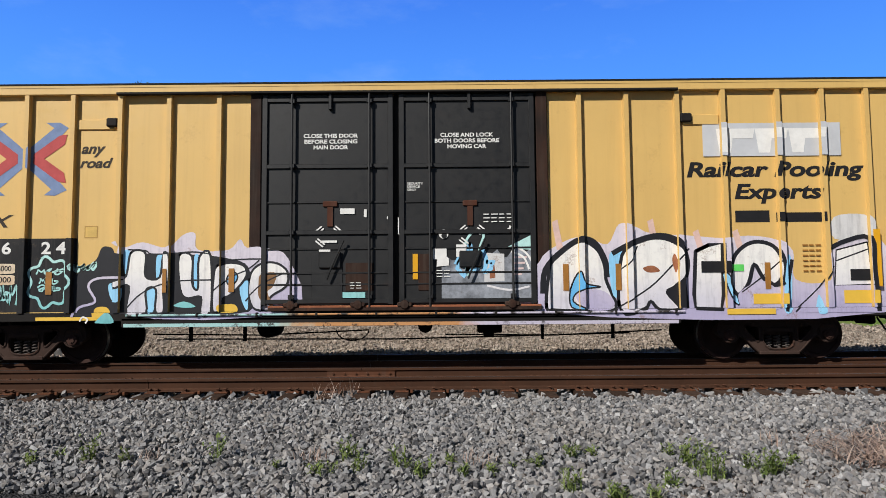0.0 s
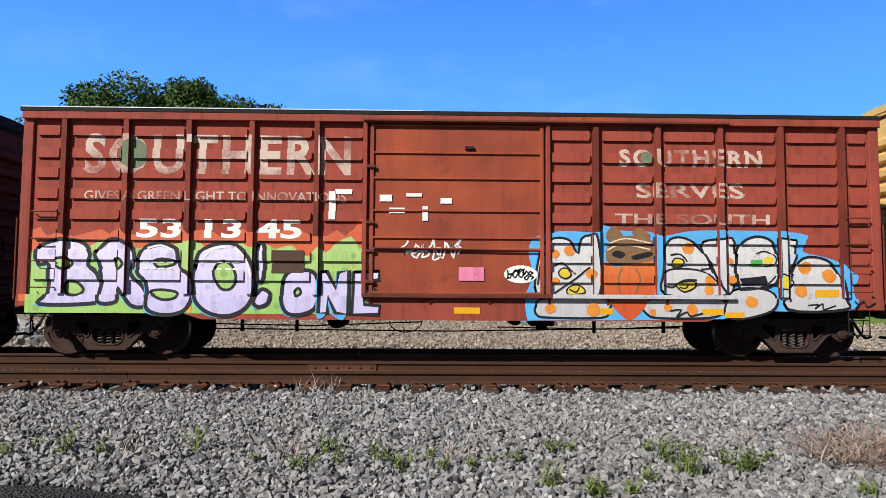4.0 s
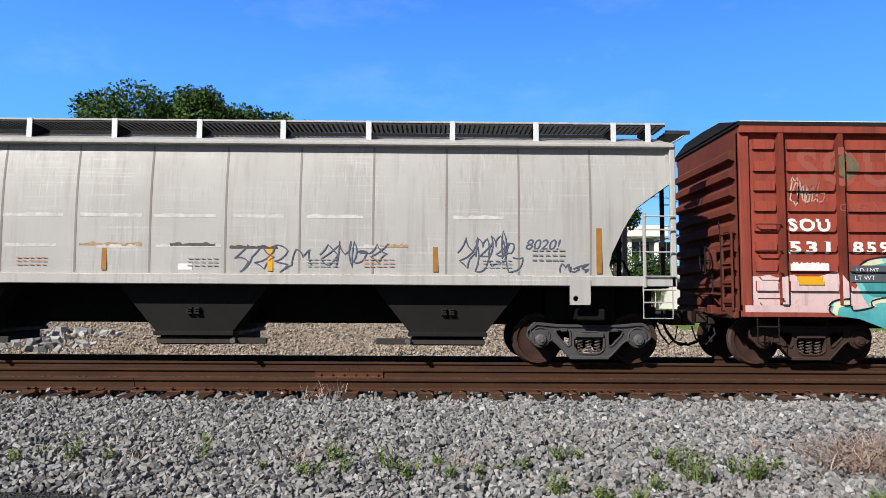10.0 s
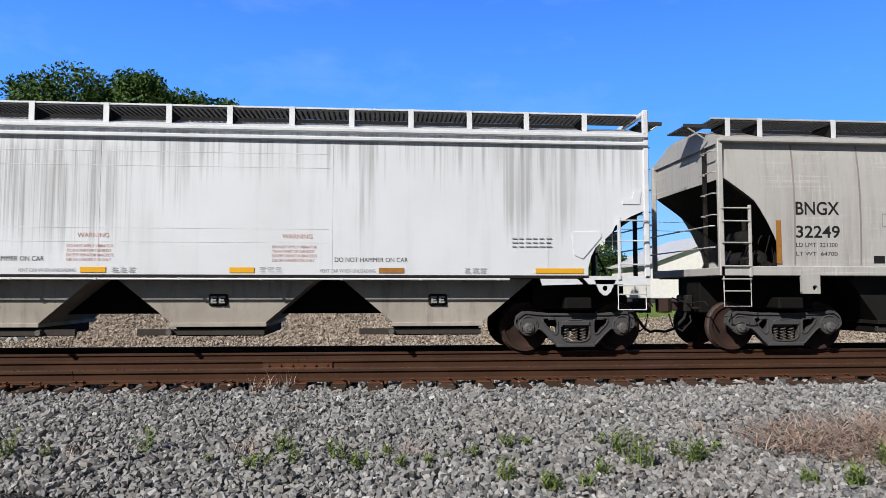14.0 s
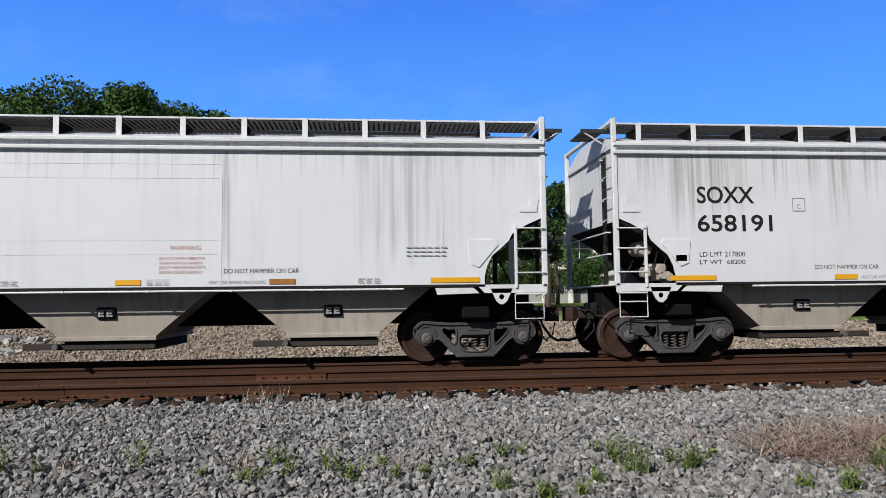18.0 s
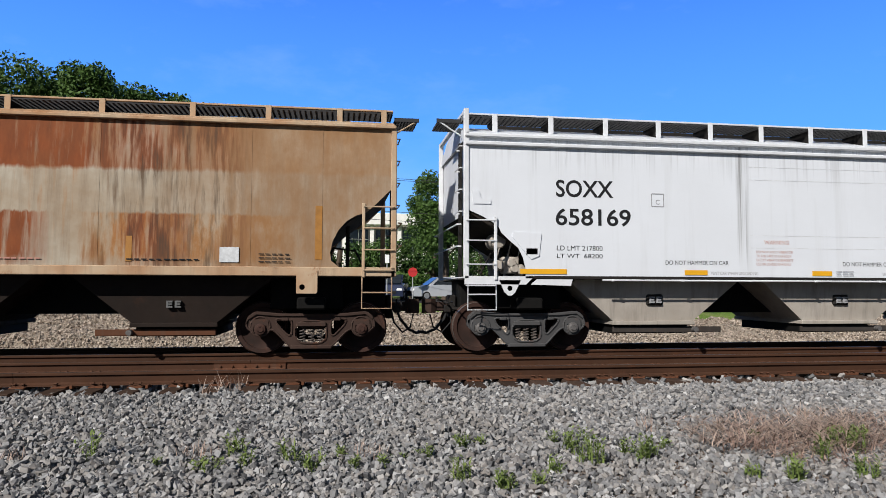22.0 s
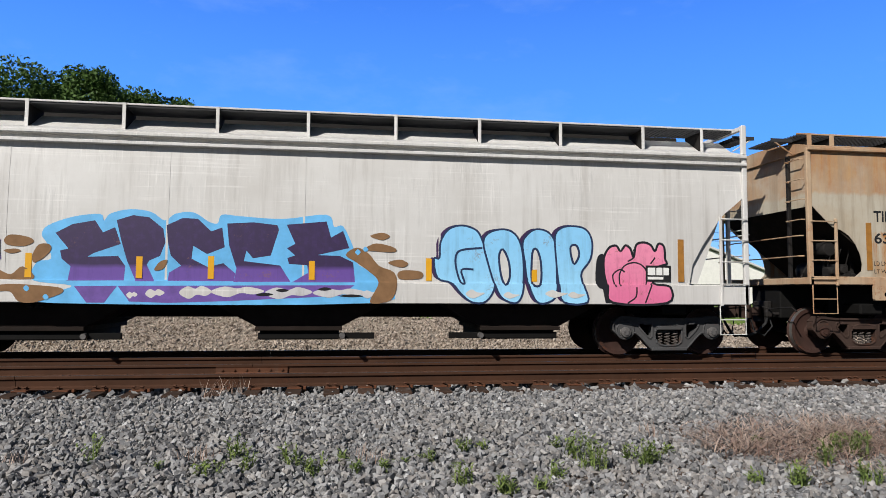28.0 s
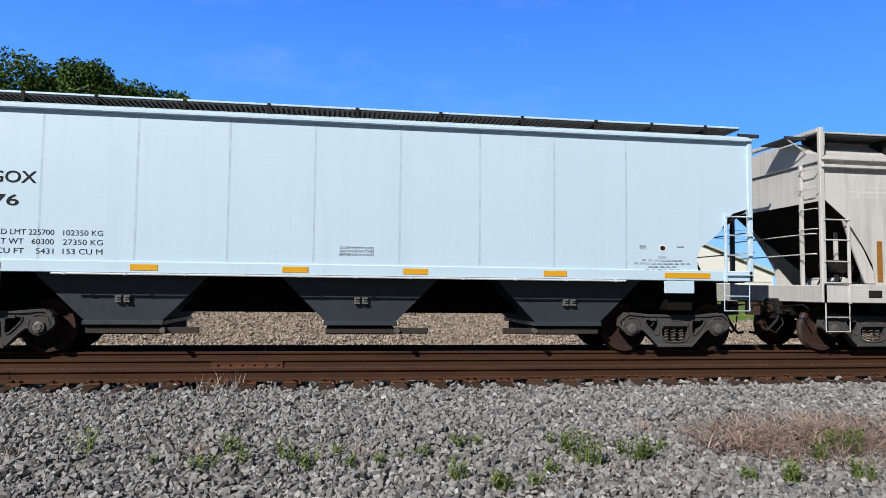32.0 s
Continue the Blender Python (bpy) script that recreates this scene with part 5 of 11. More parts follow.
def rounded_tag(points, k=5):
    """A smooth open curve through a few points."""
    P = [Vector(p) for p in points]
    at = lambda i: P[max(0, min(len(P) - 1, i))]
    out = []
    for i in range(len(P) - 1):
        a, b, c, d = at(i - 1), at(i), at(i + 1), at(i + 2)
        out += [tuple(0.5 * (2 * b + (c - a) * t + (2 * a - 5 * b + 4 * c - d) * t * t + (3 * b - a - 3 * c + d) * t ** 3)) for t in (j / k for j in range(k))]
    return out + [points[-1]]


def doodle(x0, x1, z0, z1, seed, material, parent, side, loops=7, r=0.012):
    """An unreadable tag: a chain of quick loops and sharp strokes."""
    g = np.random.default_rng(seed)
    w, h = (x1 - x0) / loops, z1 - z0
    knots = []
    for i in range(loops):
        a = x0 + i * w
        kind = g.integers(0, 4)
        lo, hi = z0 + h * g.uniform(0.0, 0.25), z0 + h * g.uniform(0.65, 1.0)
        if kind == 0:
            knots += [(a, lo), (a + 0.2 * w, hi), (a + 0.55 * w, (lo + hi) / 2), (a + 0.9 * w, hi), (a + w, lo)]
        elif kind == 1:
            knots += [(a + 0.1 * w, hi), (a + 0.05 * w, lo), (a + 0.7 * w, lo + 0.1 * h), (a + 0.9 * w, (lo + hi) / 2), (a + 0.3 * w, (lo + hi) / 2)]
        elif kind == 2:
            knots += [(a + 0.8 * w, hi), (a + 0.1 * w, (lo + hi) / 2), (a + 0.8 * w, (lo + hi) / 2 - 0.1 * h), (a + 0.4 * w, lo)]
        else:
            knots += [(a, (lo + hi) / 2), (a + 0.5 * w, hi), (a + 1.1 * w, (lo + hi) / 2), (a + 0.6 * w, lo), (a + 0.1 * w, lo + 0.2 * h), (a + 1.2 * w, hi)]
    pts = []
    for p, q in zip(knots, knots[1:]):
        b = Vector(((p[1] - q[1]), (q[0] - p[0]))) * g.uniform(-0.18, 0.18)
        pts += [(p[0] + (q[0] - p[0]) * t + b.x * 4 * t * (1 - t), p[1] + (q[1] - p[1]) * t + b.y * 4 * t * (1 - t)) for t in (0, 0.25, 0.5, 0.75)]
    return scrawl(pts + [knots[-1]], r, material, parent, side, "painted_tag", "looping spray paint tag")


# ---- box cars ----
def start_car(name, label, category, centre):
    ob = thing(name, label, category, "cars of the freight train", pose(centre + run(0), TRACK_Y, 0))
    TRAIN.append((ob, centre))
    return ob


def underframe(c, half, bolsters, lo=0.66):
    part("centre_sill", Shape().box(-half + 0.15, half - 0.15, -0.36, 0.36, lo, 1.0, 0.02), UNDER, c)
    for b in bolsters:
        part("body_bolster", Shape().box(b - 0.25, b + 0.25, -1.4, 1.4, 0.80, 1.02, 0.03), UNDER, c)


def brake_gear(c, seed, z=0.62):
    r = np.random.default_rng(seed)
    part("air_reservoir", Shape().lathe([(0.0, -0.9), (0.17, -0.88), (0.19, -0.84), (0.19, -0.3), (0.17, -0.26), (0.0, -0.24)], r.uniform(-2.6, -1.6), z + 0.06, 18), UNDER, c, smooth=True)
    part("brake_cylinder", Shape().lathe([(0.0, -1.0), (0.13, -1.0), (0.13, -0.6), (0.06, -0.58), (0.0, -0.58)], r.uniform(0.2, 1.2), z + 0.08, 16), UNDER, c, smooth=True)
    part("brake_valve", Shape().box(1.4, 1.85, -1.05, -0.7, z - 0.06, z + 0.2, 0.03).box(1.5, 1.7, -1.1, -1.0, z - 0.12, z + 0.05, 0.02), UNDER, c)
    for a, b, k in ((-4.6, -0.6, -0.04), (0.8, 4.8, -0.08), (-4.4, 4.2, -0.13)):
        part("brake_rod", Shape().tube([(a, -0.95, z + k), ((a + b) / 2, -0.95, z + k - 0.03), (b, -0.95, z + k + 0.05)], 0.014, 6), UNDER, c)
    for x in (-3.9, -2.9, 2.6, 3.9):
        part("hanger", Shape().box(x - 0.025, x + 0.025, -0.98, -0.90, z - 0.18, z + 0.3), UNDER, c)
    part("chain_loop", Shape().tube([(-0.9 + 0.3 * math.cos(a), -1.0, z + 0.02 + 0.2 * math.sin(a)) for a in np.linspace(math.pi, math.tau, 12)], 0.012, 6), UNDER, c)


def roof_cap(c, half, z0, z1, material, width=1.62, ribs=14):
    prof = [(-width, z0), (-width, z0 + 0.07), (-0.9, z0 + 0.07 + (z1 - z0) * 0.55), (0, z1), (0.9, z0 + 0.07 + (z1 - z0) * 0.55), (width, z0 + 0.07), (width, z0)]
    rf = part("roof", Shape().prism([prof], -half - 0.03, half + 0.03, "x"), material, c)
    for i in range(ribs + 1):
        x = -half + 2 * half * i / ribs
        part("roof_rib", Shape().prism([[(-width + 0.04, z0 + 0.06), (-0.9, z0 + 0.12 + (z1 - z0) * 0.55), (0, z1 + 0.05), (0.9, z0 + 0.12 + (z1 - z0) * 0.55), (width - 0.04, z0 + 0.06)]], x - 0.05, x + 0.05, "x"), material, rf)


def end_panels(c, half, z0, z1, rows, material, dark):
    for s in (-1, 1):
        x = s * half
        e = part("end_wall", Shape().box(min(x, x - s * 0.05), max(x, x - s * 0.05), -1.52, 1.52, z0, z1), dark, c)
        h = (z1 - 0.35 - z0) / rows
        for i in range(rows):
            zc = z0 + h * (i + 0.5)
            part("end_corrugation", Shape().prism([[(x, zc - h * 0.34), (x + s * 0.11, zc - h * 0.20), (x + s * 0.11, zc + h * 0.16), (x, zc + h * 0.40)]], -1.40, 1.40), material, e)


def end_gear(c, half, s, paint, top):
    """Brake step, hand brake with its wheel, rods, grab irons and a ladder on one end of a box car."""
    e = s * (half + 0.12)
    q = lambda a, b: (min(s * (half + a), s * (half + b)), max(s * (half + a), s * (half + b)))
    st = part("brake_step", Shape().box(*q(0.05, 0.32), -0.95, -0.15, 1.30, 1.33, 0.006), paint, c, "narrow brake step")
    for y in (-0.85, -0.25):
        part("step_bracket", Shape().tube([(s * (half + 0.05), y, 1.05), (s * (half + 0.28), y, 1.30)], 0.014, 6), paint, st)
    hb = part("hand_brake", Shape().box(*q(0.08, 0.22), -0.75, -0.42, 1.75, 2.15, 0.03), paint, c, "hand brake housing")
    x = s * (half + 0.26)
    part("brake_wheel", Shape().tube([(x, -0.58 + 0.26 * math.cos(a), 1.95 + 0.26 * math.sin(a)) for a in np.linspace(0, math.tau, 25)], 0.016, 6).tube([(x, -0.84, 1.95), (x, -0.32, 1.95)], 0.012, 6).tube([(x, -0.58, 1.69), (x, -0.58, 2.21)], 0.012, 6), STEEL_BLACK, hb)
    part("brake_rod", Shape().tube([(e, -0.58, 1.75), (e, -0.55, 1.0)], 0.016, 6), STEEL_BLACK, c)
    part("bell_crank", Shape().box(*q(0.06, 0.2), -0.68, -0.44, 0.92, 1.10, 0.02), OXIDE_DARK, c)
    part("end_sill", Shape().box(*q(0.0, 0.10), -1.45, 1.45, 0.86, 1.06, 0.02), paint, c)
    for y in (-1.44, -1.04):
        part("ladder_stile", Shape().box(*q(0.10, 0.13), y - 0.025, y + 0.025, 1.0, 2.45, 0.006), paint, c)
    for z in (1.15, 1.5, 1.85, 2.2, 2.4):
        part("ladder_rung", Shape().tube([(s * (half + 0.13), -1.44, z), (s * (half + 0.13), -1.04, z)], 0.013, 6), paint, c)
    part("grab_iron", Shape().tube([(s * (half + 0.02), 0.4, 1.25), (e, 0.4, 1.25), (e, 1.2, 1.25), (s * (half + 0.02), 1.2, 1.25)], 0.013, 6), paint, c)
    part("retainer_pipe", Shape().tube([(e, -0.95, 1.0), (e, -0.98, top * 0.5), (e, -0.92, top * 0.62)], 0.012, 6), STEEL_BLACK, c)


# red box cars with pressed side panels
RED_POSTS = [-6.92, -5.84, -4.74, -3.63, -2.48, 2.50, 3.62, 4.75, 5.85, 6.97]
RED_ROWS = [4.00, 3.60, 3.245, 2.875, 2.51, 2.15, 1.80, 1.45]


def red_side():
    edges = [-7.48, *RED_POSTS[:5], -1.60, 1.62, *RED_POSTS[5:], 7.48]
    bays = []
    for a, b in zip(edges, edges[1:]):
        if a == -1.60:
            continue
        bays.append((a + (0.13 if a not in (-7.48, 1.62) else 0.08), b - (0.10 if b not in (7.48, -1.60) else 0.07)))
    strips = [(p - 0.055, p + 0.055) for p in RED_POSTS]

    def y(x, z):
        if any(a <= x <= b for a, b in strips) and 1.12 < z < 4.2:
            return -1.635
        if z < 1.10:
            return -1.585
        if -1.52 < x < 1.55:
            return -1.565
        for a, b in bays:
            if a <= x <= b and any(abs(z - r) < 0.088 for r in RED_ROWS):
                return -1.58
        return -1.53
    xc = [e for s in strips for e in s] + [e for b in bays for e in b] + [-1.52, 1.55]
    zc = [1.10, 1.12] + [r + d for r in RED_ROWS for d in (-0.088, 0.088)]
    return Side(y, xc, zc), bays


RED_SIDE, RED_BAYS = red_side()


def red_boxcar(label, centre, track_paint):
    half = 7.66
    c = start_car("boxcar", label, "box car", centre)
    part("body", Shape().box(-half + 0.03, half - 0.03, -1.49, 1.49, 1.0, 4.28), OXIDE_DARK, c)
    part("side_sheet", Shape().box(-half + 0.02, half - 0.02, -1.53, -1.492, 1.08, 4.25), OXIDE, c)
    part("side_sheet", Shape().box(-half + 0.02, half - 0.02, 1.492, 1.53, 1.08, 4.25), OXIDE, c)
    post = Shape().prism([[(-0.055, -1.53), (-0.045, -1.635), (0.045, -1.635), (0.055, -1.53)]], 1.12, 4.2, "z").mesh("side_post", OXIDE_POST)
    for x in RED_POSTS:
        place("side_post", post, c, pose(x, 0, 0))
    press = Shape().prism([[(-0.5, -0.088), (0.46, -0.088), (0.5, -0.05), (0.5, 0.06), (0.47, 0.088), (-0.5, 0.088)]], -1.5295, -1.58).mesh("pressed_panel", OXIDE)
    for a, b in RED_BAYS:
        for z in RED_ROWS:
            place("pressed_panel", press, c, pose((a + b) / 2, 0, z) @ Matrix.Diagonal((b - a, 1, 1, 1)))
    for s in (-1, 1):
        part("corner_post", Shape().box(min(s * 7.48, s * half), max(s * 7.48, s * half), -1.58, -1.45, 1.0, 4.22, 0.01), OXIDE, c)
        rungs("ladder", c, s * 7.40, s * 6.98, -1.67, (2.54, 2.07, 1.68, 1.22), OXIDE_DARK)
        stirrup(c, s * 7.40, s * 7.02, -1.56, 0.98, (0.72, 0.45), STEEL_BLACK)
        coupler(c, half, s)
        truck(c, s * 6.24, "rust", 1.75)
        end_gear(c, half, s, OXIDE_DARK, 4.3)
    part("top_rail", Shape().box(-half, half, -1.645, -1.50, 4.19, 4.33, 0.012), OXIDE, c)
    part("top_rail", Shape().box(-half, half, 1.50, 1.60, 4.19, 4.33, 0.012), OXIDE, c)
    roof_cap(c, half, 4.33, 4.54, STEEL_BLACK, 1.65)
    part("roof_edge", Shape().box(-half, -0.6, -1.66, -1.60, 4.395, 4.41), WHITE_TRIM, c, "pale worn roof edge")
    sill = [(-half, 0.90), (-5.15, 0.90), (-4.45, 0.68), (4.45, 0.68), (5.15, 0.90), (half, 0.90), (half, 1.10), (-half, 1.10)]
    part("side_sill", Shape().prism([sill], -1.585, -1.49), OXIDE, c)
    part("side_sill", Shape().prism([sill], 1.49, 1.585), OXIDE, c)
    underframe(c, half, (-6.24, 6.24))
    brake_gear(c, int(-centre))
    # ends wholly in the darker red, so that their shade is in the colour
    end_panels(c, half, 1.0, 4.35, 9, OXIDE_DARK, OXIDE_DARK)
    d = part("sliding_door", Shape().box(-1.50, 1.53, -1.565, -1.531, 1.13, 4.18), OXIDE_DOOR, c, "sliding door with riveted cross ribs")
    for z in (4.15, 3.66, 3.20, 2.62, 2.14, 1.94, 1.16):
        part("door_rib", Shape().box(-1.50, 1.53, -1.60, -1.564, z - 0.022, z + 0.022, 0.008), OXIDE_DOOR, d)
    for x in (-1.50, 1.53):
        part("door_stile", Shape().box(x - 0.035, x + 0.035, -1.605, -1.55, 1.13, 4.18, 0.008), OXIDE_DOOR, d)
    for x in (-1.62, 1.64):
        part("door_post", Shape().box(x - 0.04, x + 0.04, -1.635, -1.52, 1.1, 4.2, 0.01), OXIDE, c)
    for z in (1.35, 1.9, 2.4, 3.4):
        part("door_latch", Shape().box(-1.60, -1.44, -1.645, -1.60, z - 0.03, z + 0.03, 0.01), OXIDE_DARK, d)
    part("lock_lever", Shape().tube([(-1.45, -1.63, 1.95), (1.45, -1.63, 1.92)], 0.016, 6), OXIDE_DARK, d)
    part("door_hook", Shape().box(0.15, 0.32, -1.62, -1.56, 3.72, 3.78, 0.01), STEEL_BLACK, d)
    part("door_track", Shape().box(-1.65, 4.9, -1.70, -1.60, 4.20, 4.245, 0.008), OXIDE_DARK, c, "upper rail of the door")
    lt = part("door_track", Shape().box(-1.65, 1.70, -1.69, -1.58, 1.075, 1.105, 0.006).box(-1.65, 1.70, -1.69, -1.675, 1.105, 1.15), OXIDE_DARK, c, "lower rail of the door")
    part("door_track", Shape().box(1.70, 4.95, -1.69, -1.58, 1.075, 1.105, 0.006).box(1.70, 4.95, -1.69, -1.675, 1.105, 1.15), track_paint, c, "lower door rail under sprayed paint")
    for i in range(7):
        x = -1.5 + i * 1.05
        part("track_bracket", Shape().prism([[(-1.655, 1.075), (-1.585, 1.075), (-1.585, 0.95)]], x - 0.02, x + 0.02, "x"), OXIDE_DARK, lt)
    for x in (-4.85, -2.2, 0.2, 2.55, 4.6):
        part("reflector", Shape().box(x - 0.23, x + 0.23, -1.592, -1.586, 0.80, 0.91), ORANGE, c, "amber reflective strip")
    return c


def label_patch(c, x0, x1, z0, z1, material, side, label=""):
    return shape_on(block(x0, x1, z0, z1), material, c, side, 0.019, "stencil_panel", label)


# first red car
car_a = red_boxcar("oxide red steel box car covered in bright graffiti", -19.125, G_GREY_FILL)
lettering("SOUTHERN", -6.59, -1.88, 3.23, 3.95, CREAM_INK, car_a, RED_SIDE, bold=0.03, space=1.15)
lettering("SOUTHERN", 2.93, 5.52, 3.45, 3.77, CREAM_INK, car_a, RED_SIDE, bold=0.03, space=1.2)
for x, z, r in ((-5.72, 3.60, 0.24), (3.42, 3.61, 0.11)):
    shape_on(oval(x, z, r, r * 1.1, 20), plain("faded_green", (0.17, 0.21, 0.13), 0.7), car_a, RED_SIDE, 0.006, "faded_emblem")
lettering("GIVES A GREEN LIGHT TO INNOVATIONS", -6.55, -1.95, 2.76, 2.93, CREAM_INK, car_a, RED_SIDE, bold=0.01)
lettering("SERVES", 3.23, 5.19, 2.88, 3.16, CREAM_INK, car_a, RED_SIDE, bold=0.02)
lettering("THE SOUTH", 2.84, 5.63, 2.40, 2.60, CREAM_INK, car_a, RED_SIDE, bold=0.02)
lettering("53 13 45", -5.62, -2.73, 2.10, 2.44, WHITE_INK, car_a, RED_SIDE, bold=0.03)
shape_on(ragged(-7.62, -1.5, 0.98, 2.22, 3, 0.34), G_ORANGE, car_a, RED_SIDE, 0.002, "painted_ground", "orange sprayed ground")
shape_on(ragged(-7.5, -1.55, 0.78, 1.96, 5, 0.24), G_GREEN, car_a, RED_SIDE, 0.0035, "painted_ground", "lime sprayed ground")
label_patch(car_a, -3.25, -2.68, 1.5, 1.9, plain("rusty_patch", (0.10, 0.06, 0.045), 0.8), RED_SIDE)
for x, z, w, h, a in ((-1.25, 2.84, 0.22, 0.12, 0), (-1.05, 2.62, 0.28, 0.10, 0), (-0.75, 2.90, 0.28, 0.06, 0), (-0.55, 2.57, 0.10, 0.26, 0), (-0.18, 2.80, 0.2, 0.1, 0), (-2.2, 2.7, 0.12, 0.5, 0), (-2.0, 2.95, 0.3, 0.1, 0)):
    label_patch(car_a, x - w / 2, x + w / 2, z - h / 2, z + h / 2, WHITE_INK, RED_SIDE, "torn white paper label")
doodle(-1.0, 0.15, 1.75, 2.15, 5, WHITE_INK, car_a, RED_SIDE, 6, 0.016)
label_patch(car_a, 0.05, 0.5, 1.38, 1.62, G_ROSE, RED_SIDE)
shape_on(oval(1.15, 1.5, 0.3, 0.16, 18), WHITE_INK, car_a, RED_SIDE, 0.009, "painted_patch")
doodle(0.9, 1.4, 1.4, 1.6, 9, INK, car_a, RED_SIDE, 5, 0.014)

RUST_SMEAR_DOOR = plain("bare_rust", (0.32, 0.13, 0.07), 0.8, 0, 0.5, 12)
# second red car
car_b = red_boxcar("faded oxide red steel box car with teal graffiti", -35.71, G_TEAL_LIGHT)
lettering("SOUTHERN", 2.91, 5.48, 3.47, 3.77, PALE_INK, car_b, RED_SIDE, bold=0.03, space=1.2)
shape_on(oval(3.40, 3.62, 0.12, 0.14, 18), INK_GREY, car_b, RED_SIDE, 0.006, "faded_emblem")
lettering("SERVES", 3.26, 5.22, 2.88, 3.12, PALE_INK, car_b, RED_SIDE, bold=0.02)
lettering("THE SOUTH", 2.86, 5.63, 2.32, 2.60, PALE_INK, car_b, RED_SIDE, bold=0.02)
lettering("SOU", -6.80, -6.05, 2.42, 2.66, WHITE_INK, car_b, RED_SIDE, bold=0.04, space=1.2)
lettering("531", -6.80, -6.06, 2.02, 2.25, WHITE_INK, car_b, RED_SIDE, bold=0.04, space=1.3)
lettering("859", -5.66, -4.99, 2.02, 2.25, WHITE_INK, car_b, RED_SIDE, bold=0.04, space=1.3)
shape_on(oval(-5.72, 3.60, 0.23, 0.23, 22), plain("faded_green_disc", (0.19, 0.15, 0.09), 0.7, 0, 0.4, 6), car_b, RED_SIDE, 0.0075, "faded_emblem")
lettering("SOUTHERN", -6.59, -1.88, 3.23, 3.95, GHOST_INK, car_b, RED_SIDE, bold=0.03, space=1.15)
lettering("GIVES A GREEN LIGHT TO INNOVATION", -5.9, -1.9, 2.78, 2.92, GHOST_INK, car_b, RED_SIDE)
shape_on(ragged(-7.62, -1.55, 0.98, 1.62, 21, 0.25), G_PINK, car_b, RED_SIDE, 0.002, "painted_ground", "dusty pink sprayed ground")
shape_on(ragged(1.55, 7.62, 0.80, 1.72, 23, 0.22), G_PINK, car_b, RED_SIDE, 0.002, "painted_ground", "dusty pink sprayed ground")
shape_on(ragged(4.9, 6.9, 1.95, 2.14, 29, 0.08), plain("spray_pale", (0.70, 0.62, 0.58), 0.6), car_b, RED_SIDE, 0.003, "painted_patch")


for i, (x, w) in enumerate(((0.2, 2.6),)):
    shape_on(ragged(x - w / 2, x + w / 2, 0.74, 0.95, 31 + i, 0.05), G_PINK, car_b, RED_SIDE, 0.004, "painted_ground")
label_patch(car_b, -5.72, -4.86, 1.52, 1.82, plain("grey_stencil", (0.10, 0.11, 0.125), 0.6), RED_SIDE)
label_patch(car_b, -4.62, -3.82, 1.52, 1.82, plain("grey_stencil", (0.10, 0.11, 0.125), 0.6), RED_SIDE)
lettering("LD LMT", -5.62, -5.22, 1.69, 1.77, WHITE_INK, car_b, RED_SIDE, 0.022)
lettering("LT WT", -5.62, -5.26, 1.56, 1.64, WHITE_INK, car_b, RED_SIDE, 0.022)
bars(-4.55, -4.2, 1.55, 1.79, 2, WHITE_INK, car_b, RED_SIDE, 6, 1)
label_patch(car_b, -3.28, -2.65, 1.50, 1.92, plain("bare_tin", (0.30, 0.28, 0.27), 0.6, 0.3, 0.4, 10), RED_SIDE, "bare metal plate")
label_patch(car_b, -3.15, -2.88, 1.34, 1.46, INK, RED_SIDE)
label_patch(car_b, -6.66, -6.2, 1.47, 1.62, ORANGE, RED_SIDE)
label_patch(car_b, 6.0, 6.45, 1.28, 1.44, ORANGE, RED_SIDE)
label_patch(car_b, 4.95, 5.35, 1.68, 1.80, INK, RED_SIDE)
label_patch(car_b, 5.38, 5.6, 1.68, 1.80, plain("green_label", (0.08, 0.42, 0.08), 0.5), RED_SIDE)
label_patch(car_b, 4.95, 5.25, 1.42, 1.54, INK, RED_SIDE)
shape_on(ragged(-2.42, -1.85, 2.05, 2.55, 41, 0.03), G_TEAL_LIGHT, car_b, RED_SIDE, 0.005, "painted_patch")
for x, z, w, h in ((-2.15, 3.10, 0.26, 0.10), (-2.25, 2.92, 0.3, 0.07), (-2.2, 2.75, 0.34, 0.08), (-2.05, 2.42, 0.10, 0.34), (-0.95, 2.93, 0.34, 0.1), (-1.45, 2.75, 0.12, 0.4), (4.76, 2.93, 0.12, 0.18)):
    label_patch(car_b, x - w / 2, x + w / 2, z - h / 2, z + h / 2, WHITE_INK, RED_SIDE, "torn white paper label")
shape_on(ragged(-1.42, 1.45, 2.12, 2.40, 43, 0.08), plain("spray_chalk", (0.74, 0.73, 0.70), 0.6, 0, 0.3, 9), car_b, RED_SIDE, 0.006, "painted_patch", "chalk white sprayed dots")
for i in range(9):
    shape_on(oval(-1.2 + i * 0.31, 2.38 + 0.06 * math.sin(i * 2.1), 0.09, 0.09, 12), WHITE_INK, car_b, RED_SIDE, 0.0085, "painted_spot")
DOOR_GRIME = worn("door_grime", (0.34, 0.20, 0.14), (0.15, 0.10, 0.085), dirt=(0.06, 0.05, 0.05), rust=(0.32, 0.12, 0.06), rough=0.75, blotch=0.95, streak=0.6, rusty=0.8, scale=2.2)
CREAM_WORN = worn("worn_cream_spray", (0.66, 0.57, 0.43), (0.56, 0.44, 0.30), dirt=(0.30, 0.17, 0.10), rust=(0.34, 0.13, 0.07), rough=0.6, blotch=0.8, streak=0.35, rusty=0.7, scale=2.4)
